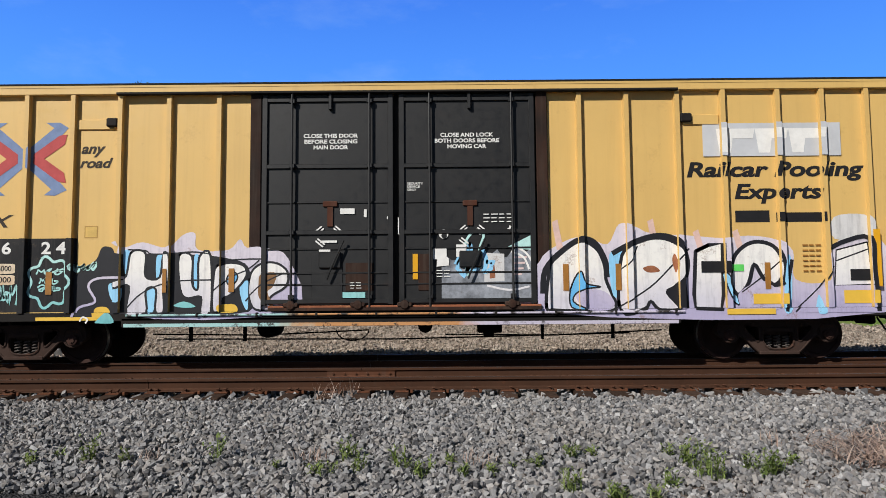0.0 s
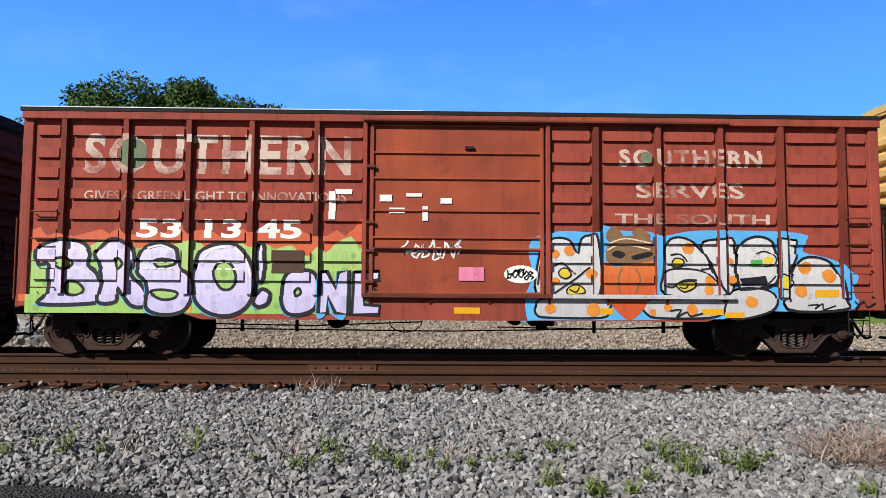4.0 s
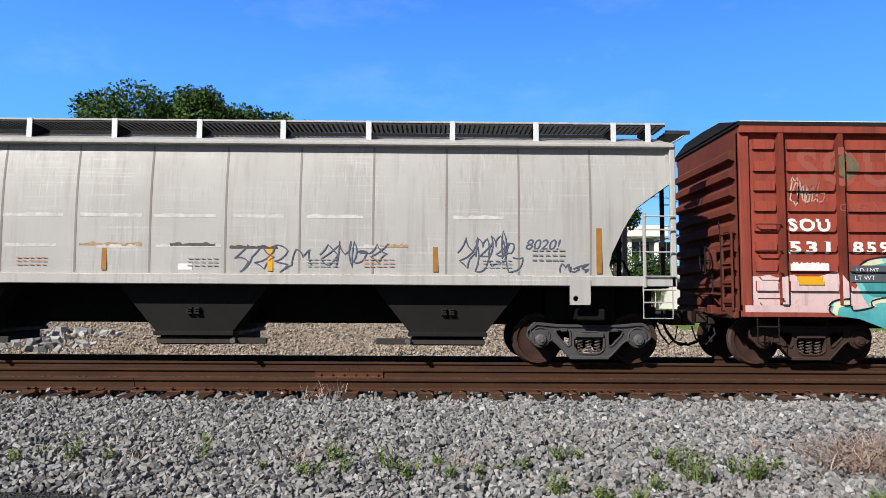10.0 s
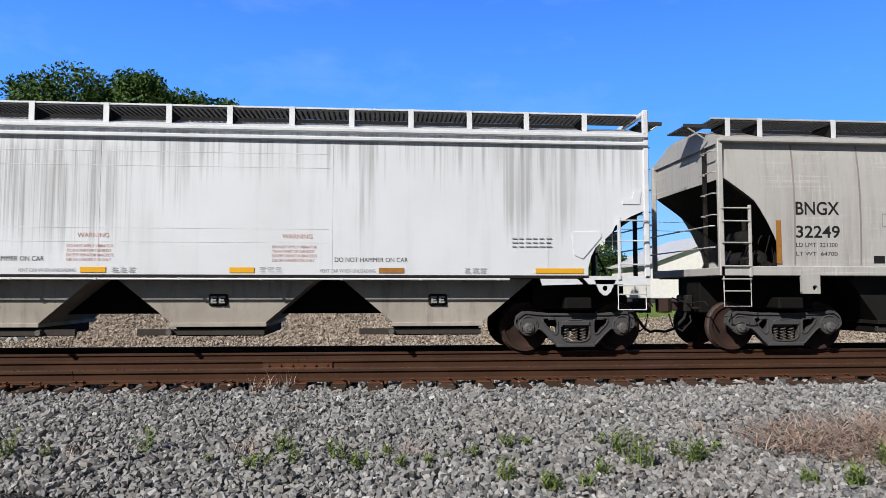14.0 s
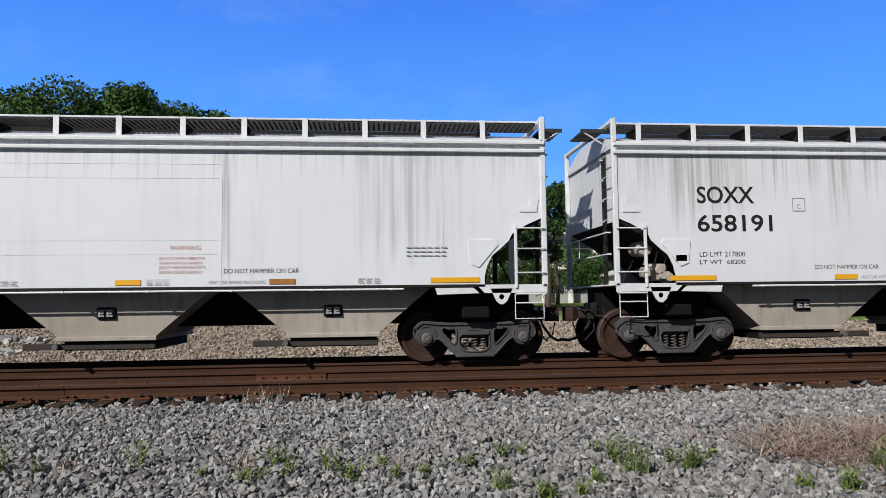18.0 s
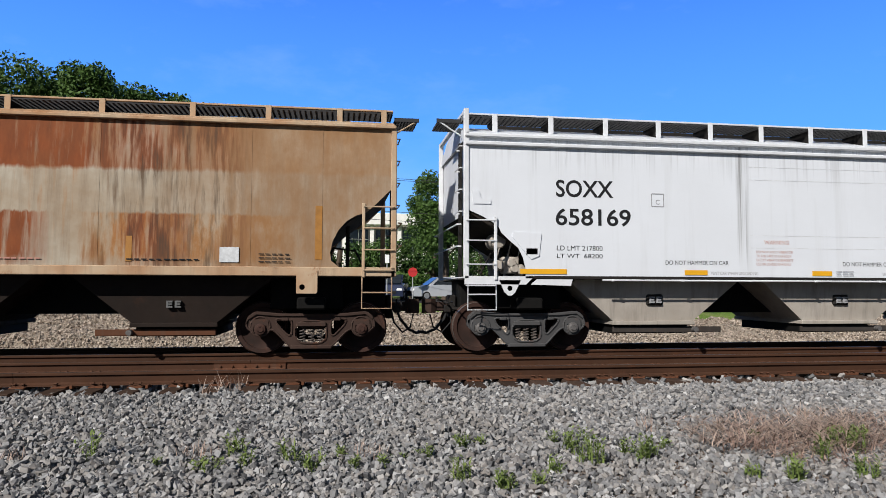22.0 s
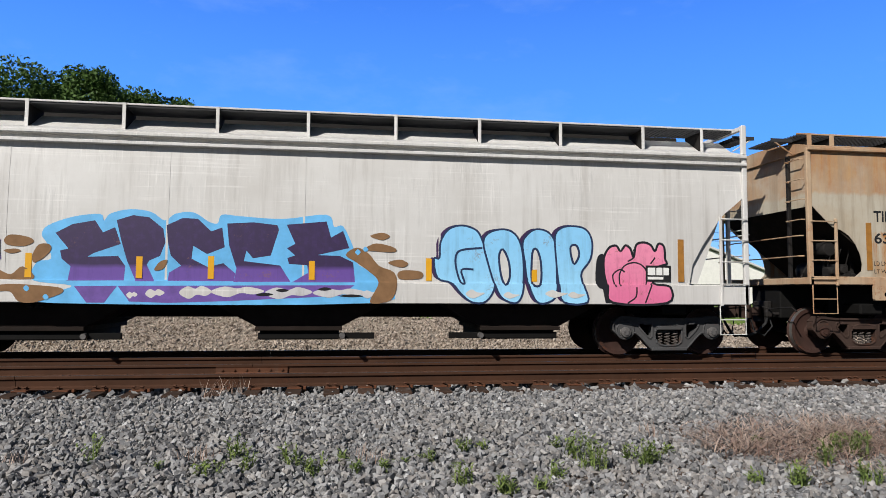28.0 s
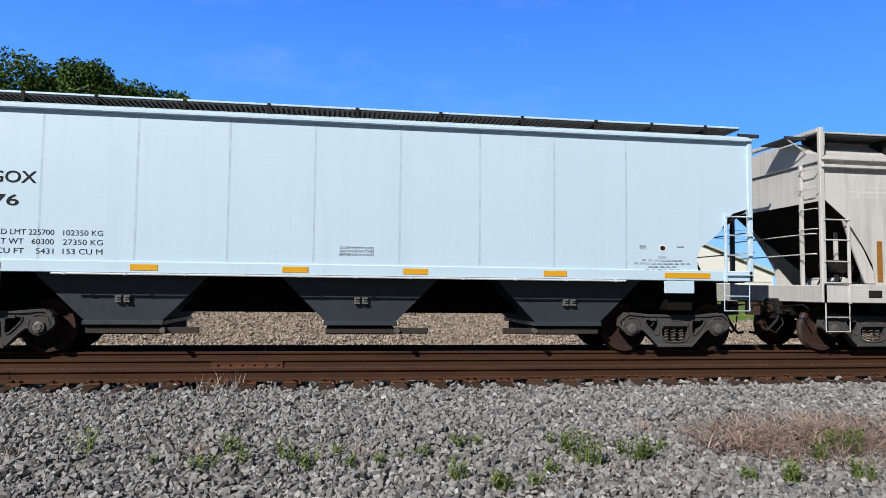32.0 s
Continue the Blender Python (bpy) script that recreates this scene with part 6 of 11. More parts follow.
CHALK_WORN = worn("worn_white_spray", (0.72, 0.70, 0.66), (0.55, 0.50, 0.46), dirt=(0.32, 0.20, 0.15), rust=(0.34, 0.14, 0.09), rough=0.6, blotch=0.6, streak=0.3, rusty=0.8, scale=2.6)
SLATE = plain("spray_slate", (0.14, 0.15, 0.18), 0.6, 0, 0.4, 6)
shape_on(ragged(-1.42, 1.45, 1.15, 2.12, 45, 0.05), DOOR_GRIME, car_b, RED_SIDE, 0.005, "painted_ground", "rust stained grey sprayed ground")
for i in range(26):
    u = i * 0.618 % 1.0
    shape_on(oval(-1.32 + 2.68 * u, 1.24 + 0.82 * (i * 0.377 % 1.0), 0.07 + 0.05 * math.sin(i * 1.7), 0.13, 12, 0.3, i), (CHALK_WORN, SLATE, CREAM_WORN, RUST_SMEAR_DOOR)[i % 4], car_b, RED_SIDE, 0.0056 + 0.0001 * i, "paint_smear")
graffiti("HOEK", -0.92, 0.98, 1.64, 2.04, CREAM_WORN, G_BLACK, car_b, RED_SIDE, "cream block letters on the door", None, CHALK_WORN, 0.03, 0.03, (0.04, -0.04))
for pts in ([(0.98, 2.06), (1.2, 2.0), (0.95, 1.86), (1.25, 1.78), (1.0, 1.66), (1.3, 1.62)], [(1.02, 1.56), (1.3, 1.5), (1.05, 1.4), (1.34, 1.3)]):
    scrawl(pts, 0.035, SLATE, car_b, RED_SIDE, "painted_line")
for i, t in enumerate("UOJK"):
    a = -0.85 + i * 0.47
    graffiti(t, a, a + 0.36, 1.20, 1.54, CREAM_WORN, G_BLACK, car_b, RED_SIDE, "cream block letter on the door", None, None, 0.03, 0.03)
label_patch(car_b, 0.0, 0.42, 1.38, 1.46, ORANGE, RED_SIDE)
doodle(-6.75, -6.1, 2.85, 3.45, 3, CREAM_INK, car_b, RED_SIDE, 5, 0.012)
shape_on(ragged(-6.8, -6.1, 1.72, 1.86, 47, 0.04), WHITE_INK, car_b, RED_SIDE, 0.006, "painted_patch")


# ---- yellow box car with black double doors ----
JAMB = worn("grimy_jamb", (0.020, 0.014, 0.012), (0.05, 0.024, 0.016), rust=(0.12, 0.045, 0.022), rough=0.7, blotch=0.9, streak=0.4, rusty=0.6)
YPOSTS = [-8.44, -7.62, -6.68, -5.85, -5.0, -4.12, -3.22, 3.23, 4.08, 4.99, 5.81, 6.79, 7.58, 8.38]


def yellow_y(x, z):
    if any(abs(x - p) < 0.05 for p in YPOSTS) and 0.95 < z < 4.86:
        return -1.62
    if 2.44 <= abs(x) <= 2.66 and z > 0.95:
        return -1.60
    if -2.46 < x < 2.44 and z > 1.06:
        return -1.565
    return -1.53 if z > 0.95 else -1.60


YELLOW_SIDE = Side(yellow_y, [p + d for p in YPOSTS for d in (-0.05, 0.05)] + [-2.66, -2.44, 2.44, 2.66], [0.95, 1.06])
half = 9.16
car_y = start_car("boxcar", "tall yellow steel box car with black double doors", "box car", -0.82)
part("body", Shape().box(-half + 0.03, half - 0.03, -1.49, 1.49, 0.95, 4.9), STEEL_BLACK, car_y)
for a, b in ((-half + 0.02, -2.55), (2.52, half - 0.02)):
    part("side_sheet", Shape().box(a, b, -1.53, -1.492, 0.90, 4.9), YELLOW, car_y)
part("side_sheet", Shape().box(-half, half, 1.492, 1.53, 0.90, 4.9), YELLOW, car_y)
ypost = Shape().prism([[(-0.05, -1.53), (-0.04, -1.62), (0.04, -1.62), (0.05, -1.53)]], 0.95, 4.86, "z").mesh("side_post", YELLOW)
for x in YPOSTS:
    place("side_post", ypost, car_y, pose(x, 0, 0))
PANEL_BLACK = worn("scuffed_black_panel", (0.018, 0.018, 0.020), (0.035, 0.034, 0.034), dirt=(0.075, 0.07, 0.066), rust=(0.14, 0.10, 0.07), rough=0.6, blotch=0.8, streak=0.4, rusty=0.45, scale=1.8)
black_foot = Shape().prism([[(-0.056, -1.531), (-0.046, -1.626), (0.046, -1.626), (0.056, -1.531)]], 0.952, 2.28, "z").mesh("post_foot", PANEL_BLACK)
for x in (-7.62, -6.68, -5.85):
    place("post_foot", black_foot, car_y, pose(x, 0, 0), "black painted foot of the side post")
for s in (-1, 1):
    part("corner_post", Shape().box(min(s * 9.0, s * half), max(s * 9.0, s * half), -1.56, -1.45, 0.95, 4.9, 0.012), YELLOW, car_y)
    part("door_jamb", Shape().box(min(s * 2.46, s * 2.66), max(s * 2.46, s * 2.66), -1.60, -1.49, 0.95, 4.86, 0.012), JAMB, car_y, "grimy black door jamb")
    rungs("ladder", car_y, s * 9.12, s * 8.62, -1.65, (2.50, 2.28, 2.03, 1.66, 1.24, 0.9), YELLOW, (0.84, 2.52), 0.013, 0.035)
    stirrup(car_y, s * 9.1, s * 8.7, -1.56, 0.9, (0.62,), YELLOW)
    coupler(car_y, half, s)
    truck(car_y, s * 6.85, "rust", 1.778)
    end_gear(car_y, half, s, YELLOW, 4.9)
    part("end_reflector", Shape().box(min(s * 8.37, s * 8.49), max(s * 8.37, s * 8.49), -1.628, -1.621, 1.32, 2.32), ORANGE, car_y, "tall amber reflector strip")
part("top_rail", Shape().box(-half, half, -1.63, -1.50, 4.86, 5.0, 0.012), YELLOW, car_y)
part("top_rail", Shape().box(-half, half, 1.50, 1.60, 4.86, 5.0, 0.012), YELLOW, car_y)
roof_cap(car_y, half, 4.98, 5.14, YELLOW, 1.63, 16)
part("roof_edge", Shape().box(-half, half, -1.642, -1.60, 5.035, 5.06), STEEL_BLACK, car_y, "dark grimy roof edge")
part("track_hood", Shape().box(-5.05, 5.0, -1.69, -1.60, 4.84, 4.885, 0.01), STEEL_BLACK, car_y)
part("side_sill", Shape().box(-4.9, 4.95, -1.60, -1.45, 0.69, 0.86, 0.015), STEEL_BLACK, car_y)
part("side_sill", Shape().box(-half, half, -1.60, -1.49, 0.80, 0.955, 0.012), STEEL_BLACK, car_y)
part("side_sill", Shape().box(-half, half, 1.49, 1.60, 0.69, 0.955, 0.012), STEEL_BLACK, car_y)


def sill_paint(name, gap):
    """Overspray on a narrow strip, its colour changing along the car, with bare dark metal between."""
    m, nt, bs = nodes_of(name)
    tc, sp = nt.nodes.new("ShaderNodeTexCoord"), nt.nodes.new("ShaderNodeSeparateXYZ")
    link(nt, tc.outputs["Object"], sp.inputs[0])
    v = coords(nt)
    x = math_of(nt, "ADD", sp.outputs["X"], math_of(nt, "MULTIPLY", math_of(nt, "SUBTRACT", noise_of(nt, v, 2.5, 5), 0.5), 1.6))
    col = mix_of(nt, ramp_of(nt, x, -2.2, -1.6), (0.34, 0.56, 0.55), (0.50, 0.24, 0.09))
    col = mix_of(nt, ramp_of(nt, x, 0.9, 1.4), col, (0.50, 0.46, 0.56))
    chips = ramp_of(nt, noise_of(nt, v, 5, 6, 0.7), gap, gap + 0.08)
    link(nt, mix_of(nt, chips, col, (0.025, 0.02, 0.018)), bs.inputs["Base Color"])
    bs.inputs["Roughness"].default_value = 0.65
    return m


part("sill_pipe", Shape().tube([(-4.8, -1.625, 0.90), (5.0, -1.625, 0.90)], 0.020, 8), sill_paint("sprayed_pipe", 0.50), car_y, "thin pipe with pale overspray")
for i in range(10):
    x = -4.6 + i * 1.05
    part("pipe_clip", Shape().box(x - 0.02, x + 0.02, -1.65, -1.59, 0.865, 0.94, 0.006), STEEL_BLACK, car_y)
RUSTY_TRACK = worn("rusty_track", (0.30, 0.10, 0.045), (0.16, 0.07, 0.045), dirt=(0.05, 0.035, 0.03), rust=(0.50, 0.27, 0.13), rough=0.8, blotch=0.9, streak=0.2, rusty=0.7, scale=2.0)
part("lower_track", Shape().box(-2.3, 2.5, -1.66, -1.53, 0.985, 1.05, 0.012), RUSTY_TRACK, car_y, "rust streaked lower door track")
part("track_lip", Shape().box(-2.3, 2.5, -1.675, -1.66, 0.955, 1.015, 0.005), JAMB, car_y)
for x in (-0.72, 0.10, 1.98, -1.9):
    part("door_roller", Shape().lathe([(0.0, -1.72), (0.07, -1.71), (0.08, -1.69), (0.08, -1.66)], x, 1.06, 14).box(x - 0.13, x + 0.13, -1.70, -1.66, 1.02, 1.10, 0.015), JAMB, car_y, "rusty door roller", True)
part("yellow_strip", Shape().box(-6.4, -5.2, -1.606, -1.60, 0.82, 0.88), YELLOW_PLATE, car_y)
part("sprayed_strip", Shape().box(-4.85, 4.9, -1.607, -1.601, 0.695, 0.755), sill_paint("sprayed_strip", 0.56), car_y, "sill edge with teal, orange and lavender overspray")
underframe(car_y, half, (-6.85, 6.85))
brake_gear(car_y, 3, 0.58)
end_panels(car_y, half, 0.95, 4.9, 11, YELLOW, YELLOW)
for a, b in ((-2.45, -0.10), (0.0, 2.43)):
    d = part("plug_door", Shape().box(a, b, -1.565, -1.495, 1.06, 4.84), DOOR_BLACK, car_y, "black plug door with locking bars")
    for x in (a + 0.05, b - 0.05):
        part("door_stile", Shape().box(x - 0.05, x + 0.05, -1.605, -1.56, 1.06, 4.84, 0.01), DOOR_BLACK, d)
    for z in (4.74, 3.53, 2.34, 1.12):
        part("door_rib", Shape().box(a, b, -1.60, -1.56, z - 0.04, z + 0.04, 0.01), DOOR_BLACK, d)
    for z in (2.88, 1.62, 1.42, 2.05):
        part("door_rib", Shape().box(a, b, -1.585, -1.56, z - 0.016, z + 0.016, 0.006), DOOR_BLACK, d)
    for x in (a + 0.55, b - 0.42):
        rod = part("lock_rod", Shape().tube([(x, -1.65, 1.02), (x, -1.65, 4.86)], 0.022, 8), DOOR_BLACK, d, smooth=True)
        for z in (1.2, 2.34, 3.53, 4.70):
            part("rod_keeper", Shape().box(x - 0.05, x + 0.05, -1.665, -1.60, z - 0.04, z + 0.04, 0.01), DOOR_BLACK, rod)
    m_ = (a + b) / 2 + 0.05
    part("door_hanger", Shape().box(m_ - 0.03, m_ + 0.03, -1.64, -1.56, 4.55, 4.86, 0.01), DOOR_BLACK, d)
    part("rusty_bracket", Shape().box(m_ - 0.13, m_ + 0.13, -1.60, -1.563, 2.80, 2.90, 0.01).box(m_ - 0.05, m_ + 0.05, -1.59, -1.563, 2.45, 2.8), worn("rusty_black", (0.10, 0.035, 0.02), (0.04, 0.02, 0.015), rough=0.8, blotch=0.9), d)
    part("lock_handle", Shape().tube([(m_ + 0.25, -1.66, 2.2), (m_ + 0.05, -1.67, 1.75), (m_ - 0.05, -1.66, 1.5)], 0.018, 6), DOOR_BLACK, d)
    part("lock_box", Shape().box(m_ - 0.2, m_ + 0.2, -1.62, -1.563, 1.7, 2.0, 0.02), DOOR_BLACK, d)
for i, t in enumerate(("CLOSE THIS DOOR", "BEFORE CLOSING", "MAIN DOOR")):
    w = (0.98, 0.95, 0.62)[i]
    lettering(t, -1.22 - w / 2, -1.22 + w / 2, 4.05 - i * 0.105, 4.125 - i * 0.105, WHITE_INK, car_y, YELLOW_SIDE, bold=0.03)
for i, t in enumerate(("CLOSE AND LOCK", "BOTH DOORS BEFORE", "MOVING CAR")):
    w = (0.95, 1.16, 0.70)[i]
    lettering(t, 1.22 - w / 2, 1.22 + w / 2, 4.05 - i * 0.105, 4.125 - i * 0.105, WHITE_INK, car_y, YELLOW_SIDE, bold=0.03)
for i, t in enumerate(("SECURITY", "DEVICE", "ONLY")):
    lettering(t, 0.15, 0.15 + (0.28, 0.22, 0.16)[i], 3.19 - i * 0.055, 3.23 - i * 0.055, WHITE_INK, car_y, YELLOW_SIDE, bold=0.02)
bars(1.5, 2.05, 2.48, 2.68, 3, WHITE_INK, car_y, YELLOW_SIDE, 8, 3)
for x, z, w, h in ((-0.92, 2.72, 0.26, 0.1), (-0.60, 2.68, 0.05, 0.14), (-0.18, 2.6, 0.07, 0.06), (0.02, 2.45, 0.08, 0.3), (-1.32, 1.95, 0.2, 0.18), (0.72, 1.95, 0.24, 0.2), (1.1, 2.0, 0.18, 0.22), (-1.25, 2.18, 0.3, 0.04)):
    label_patch(car_y, x - w / 2, x + w / 2, z - h / 2, z + h / 2, WHITE_INK, YELLOW_SIDE, "small white placard")
label_patch(car_y, 0.24, 0.33, 1.50, 1.95, ORANGE, YELLOW_SIDE)
for x0 in (-1.25, 1.30):
    for a, b, t in ((-0.17, 0.02, 40), (0.17, 0.02, -40), (-0.15, -0.20, -40)):
        ca, sa = math.cos(radians(t)), math.sin(radians(t))
        for k in (-0.026, 0.026):
            shape_on([(x0 + a + u * ca - w * sa, 2.36 + b + u * sa + w * ca) for u, w in ((-0.085, k - 0.013), (0.085, k - 0.013), (0.085, k + 0.013), (-0.085, k + 0.013))], WHITE_INK, car_y, YELLOW_SIDE, 0.020, "small_lettering")
shape_on(oval(0.79, 2.30, 0.085, 0.085, 18), WHITE_INK, car_y, YELLOW_SIDE, 0.020, "round_mark")
shape_on(oval(0.80, 2.27, 0.05, 0.055, 16), DOOR_BLACK, car_y, YELLOW_SIDE, 0.022, "round_mark")
shape_on([(0.66, 1.72), (0.88, 1.74), (0.88, 1.86), (0.78, 1.95), (0.68, 1.92)], WHITE_INK, car_y, YELLOW_SIDE, 0.020, "paper_label", "torn white label")
bars(-0.87, -0.66, 1.33, 1.47, 3, WHITE_INK, car_y, YELLOW_SIDE, 61, 2)
bars(0.66, 0.92, 1.52, 1.68, 3, WHITE_INK, car_y, YELLOW_SIDE, 62, 2)
bars(-1.75, -1.35, 1.10, 1.15, 1, WHITE_INK, car_y, YELLOW_SIDE, 63, 4)
bars(1.5, 1.95, 1.10, 1.15, 1, WHITE_INK, car_y, YELLOW_SIDE, 64, 4)
for a, b, z0, z1, k in ((-1.55, -1.0, 1.06, 1.98, 0), (-0.95, -0.45, 1.30, 1.80, 1), (0.34, 0.56, 1.30, 1.95, 2)):
    part("lock_panel", Shape().box(a, b, -1.578, -1.563, z0, z1, 0.006), (DOOR_BLACK, JAMB, JAMB)[k], car_y, "recessed lock cover")
for pts in ([(1.22, 1.55), (1.15, 1.85), (1.2, 2.2), (1.38, 2.36), (1.5, 2.28), (1.42, 2.0), (1.46, 1.7)],):
    scrawl(rounded_tag(pts), 0.022, G_TEAL_LIGHT, car_y, YELLOW_SIDE, "painted_line")
for pts in ([(1.42, 2.30), (1.9, 2.36), (1.98, 2.44)], [(2.0, 2.10), (2.25, 1.95), (2.40, 1.70)], [(1.98, 1.98), (2.2, 1.88), (2.3, 1.66)], [(1.55, 1.38), (1.95, 1.30), (2.3, 1.36)]):
    scrawl(rounded_tag(pts), 0.018, G_WHITE, car_y, YELLOW_SIDE, "painted_line")
shape_on([(1.50, 1.44), (1.86, 1.46), (1.86, 1.94), (1.52, 1.96)], G_GREY_FILL, car_y, YELLOW_SIDE, 0.0075, "painted_patch", "pale sprayed patch")
shape_on([(1.60, 1.50), (1.70, 1.52), (1.68, 1.80), (1.60, 1.78)], RUST_SMEAR_DOOR, car_y, YELLOW_SIDE, 0.0085, "painted_patch")
for i, z in enumerate((1.86, 1.76, 1.66, 1.56)):
    shape_on(block(2.02, 2.26 - 0.03 * i, z, z + 0.035), G_PINK, car_y, YELLOW_SIDE, 0.009, "painted_bar")
ITALIC = 0.32
DARK_INK = plain("dark_brown_lettering", (0.055, 0.045, 0.035), 0.6)
lettering("next", -8.31, -7.74, 3.79, 3.98, DARK_INK, car_y, YELLOW_SIDE, bold=0.03, shear=ITALIC)
lettering("load", -8.31, -7.74, 3.58, 3.78, DARK_INK, car_y, YELLOW_SIDE, bold=0.03, shear=ITALIC)
lettering("any", -5.72, -5.28, 3.74, 3.94, DARK_INK, car_y, YELLOW_SIDE, bold=0.03, shear=ITALIC)
lettering("road", -5.74, -5.14, 3.54, 3.73, DARK_INK, car_y, YELLOW_SIDE, bold=0.03, shear=ITALIC)
LOGO_B = plain("faded_blue", (0.20, 0.27, 0.44), 0.6, 0, 0.2)
LOGO_R = plain("faded_red", (0.48, 0.09, 0.09), 0.6, 0, 0.2)
for s in (-1, 1):
    X = lambda a: -6.72 + s * a
    shape_on([(X(0.05), 3.55), (X(0.05), 3.90), (X(0.5), 4.28), (X(0.35), 4.38), (X(0.60), 4.38), (X(0.76), 4.28), (X(0.62), 4.12), (X(0.25), 3.72), (X(0.62), 3.30), (X(0.76), 3.15), (X(0.55), 3.05), (X(0.35), 3.06), (X(0.48), 3.16)], LOGO_B, car_y, YELLOW_SIDE, 0.004, "painted_arrow", "faded blue arrow")
    shape_on([(X(0.74), 4.16), (X(0.70), 3.98), (X(0.34), 3.72), (X(0.70), 3.46), (X(0.74), 3.28), (X(0.60), 3.30), (X(0.14), 3.64), (X(0.14), 3.80), (X(0.60), 4.14)], LOGO_R, car_y, YELLOW_SIDE, 0.007, "painted_arrow", "faded red arrow")
lettering("TB OX", -8.28, -6.9, 2.48, 2.71, DARK_INK, car_y, YELLOW_SIDE, bold=0.02, shear=ITALIC)
shape_on(block(-8.33, -5.74, 0.97, 2.28), PANEL_BLACK, car_y, YELLOW_SIDE, 0.003, "painted_panel", "black painted number panel")
for t, a, b in (("6 6", -8.26, -7.85), ("0 6", -7.36, -6.92), ("2 4", -6.38, -5.94)):
    lettering(t, a, b, 2.0, 2.22, WHITE_INK, car_y, YELLOW_SIDE, 0.008, bold=0.03)
for x0, z0, t in ((-8.24, 1.68, "LD LMT"), (-8.24, 1.48, "LT WT"), (-7.34, 1.68, "206000"), (-7.34, 1.48, "80000")):
    shape_on(rounded_tag([(x0, z0 + 0.03), (x0 + 0.04, z0 - 0.02), (x0 + 0.46, z0 - 0.02), (x0 + 0.5, z0 + 0.03), (x0 + 0.5, z0 + 0.10), (x0 + 0.46, z0 + 0.15), (x0 + 0.04, z0 + 0.15), (x0, z0 + 0.10)], 3), G_TAN, car_y, YELLOW_SIDE, 0.006, "stencil_panel", "faded tan stencil plate")
    lettering(t, x0 + 0.06, x0 + 0.44, z0 + 0.02, z0 + 0.12, PANEL_BLACK, car_y, YELLOW_SIDE, 0.009, bold=0.01)
doodle(-8.28, -7.7, 1.2, 1.5, 15, G_TEAL_LIGHT, car_y, YELLOW_SIDE, 4, 0.02)
doodle(-7.3, -6.8, 1.1, 1.48, 16, G_TEAL_LIGHT, car_y, YELLOW_SIDE, 4, 0.02)
label_patch(car_y, -8.22, -7.72, 1.03, 1.17, YELLOW_PLATE, YELLOW_SIDE)
scrawl([(-6.22 + (0.36 + 0.045 * math.cos(7 * a)) * math.cos(a), 1.50 + (0.42 + 0.05 * math.cos(7 * a)) * math.sin(a)) for a in np.linspace(0, math.tau, 60)], 0.024, G_TEAL_LIGHT, car_y, YELLOW_SIDE, "painted_line", "mint cloud outline")
for k, (a, b, z) in enumerate(((-6.45, -6.0, 1.62), (-6.40, -6.05, 1.47), (-6.42, -6.0, 1.32))):
    doodle(a, b, z, z + 0.13, 300 + k, G_TEAL_LIGHT, car_y, YELLOW_SIDE, 3, 0.014)
label_patch(car_y, -6.28, -6.17, 1.28, 1.68, ORANGE_OLD, YELLOW_SIDE)
doodle(-5.85, -5.4, 1.68, 1.85, 18, G_TEAL_LIGHT, car_y, YELLOW_SIDE, 5, 0.02)
doodle(-9.1, -8.5, 3.25, 3.75, 21, plain("marker_brown", (0.42, 0.22, 0.10), 0.7), car_y, YELLOW_SIDE, 5, 0.011)
for x in (-4.15, -2.98):
    label_patch(car_y, x - 0.05, x + 0.05, 1.30, 1.72, ORANGE_OLD, YELLOW_SIDE)
shape_on(ragged(0.75, 2.4, 1.15, 1.95, 55, 0.2, 20), plain("spray_smear", (0.34, 0.36, 0.40), 0.6, 0, 0.75, 4), car_y, YELLOW_SIDE, 0.006, "painted_patch", "smeared pale spray paint")
shape_on([(1.9, 2.05), (2.38, 2.0), (2.4, 2.3), (2.2, 2.2)], G_TEAL_LIGHT, car_y, YELLOW_SIDE, 0.009, "painted_patch")
doodle(1.0, 1.7, 1.5, 2.2, 26, G_BABY, car_y, YELLOW_SIDE, 3, 0.035)
label_patch(car_y, -1.0, -0.6, 1.18, 1.28, G_TEAL_LIGHT, YELLOW_SIDE)
for x in (2.8, 4.5, 5.3, 6.0):
    shape_on([(x, 2.0), (x + 0.12, 2.0), (x + 0.02, 2.55 if x < 5 else 2.35), (x - 0.08, 2.5 if x < 5 else 2.3)], plain("spray_peach", (0.72, 0.50, 0.44), 0.6), car_y, YELLOW_SIDE, 0.004, "painted_drip")
for x in (2.95, 3.88, 6.52):
    label_patch(car_y, x - 0.05, x + 0.05, 1.28, 1.75, ORANGE_OLD, YELLOW_SIDE)
label_patch(car_y, 5.35, 5.85, 1.58, 1.78, INK, YELLOW_SIDE)
label_patch(car_y, 5.86, 6.1, 1.6, 1.72, plain("green_tape", (0.12, 0.62, 0.12), 0.5), YELLOW_SIDE)
label_patch(car_y, 6.25, 6.85, 1.02, 1.2, YELLOW_PLATE, YELLOW_SIDE)
label_patch(car_y, 7.85, 8.5, 1.02, 1.25, YELLOW_PLATE, YELLOW_SIDE)
label_patch(car_y, 5.75, 6.6, 0.84, 0.94, YELLOW_PLATE, YELLOW_SIDE)
label_patch(car_y, 7.98, 8.35, 1.42, 1.62, INK, YELLOW_SIDE)
bars(7.15, 7.5, 1.55, 2.1, 6, ORANGE_OLD, car_y, YELLOW_SIDE, 14, 2)
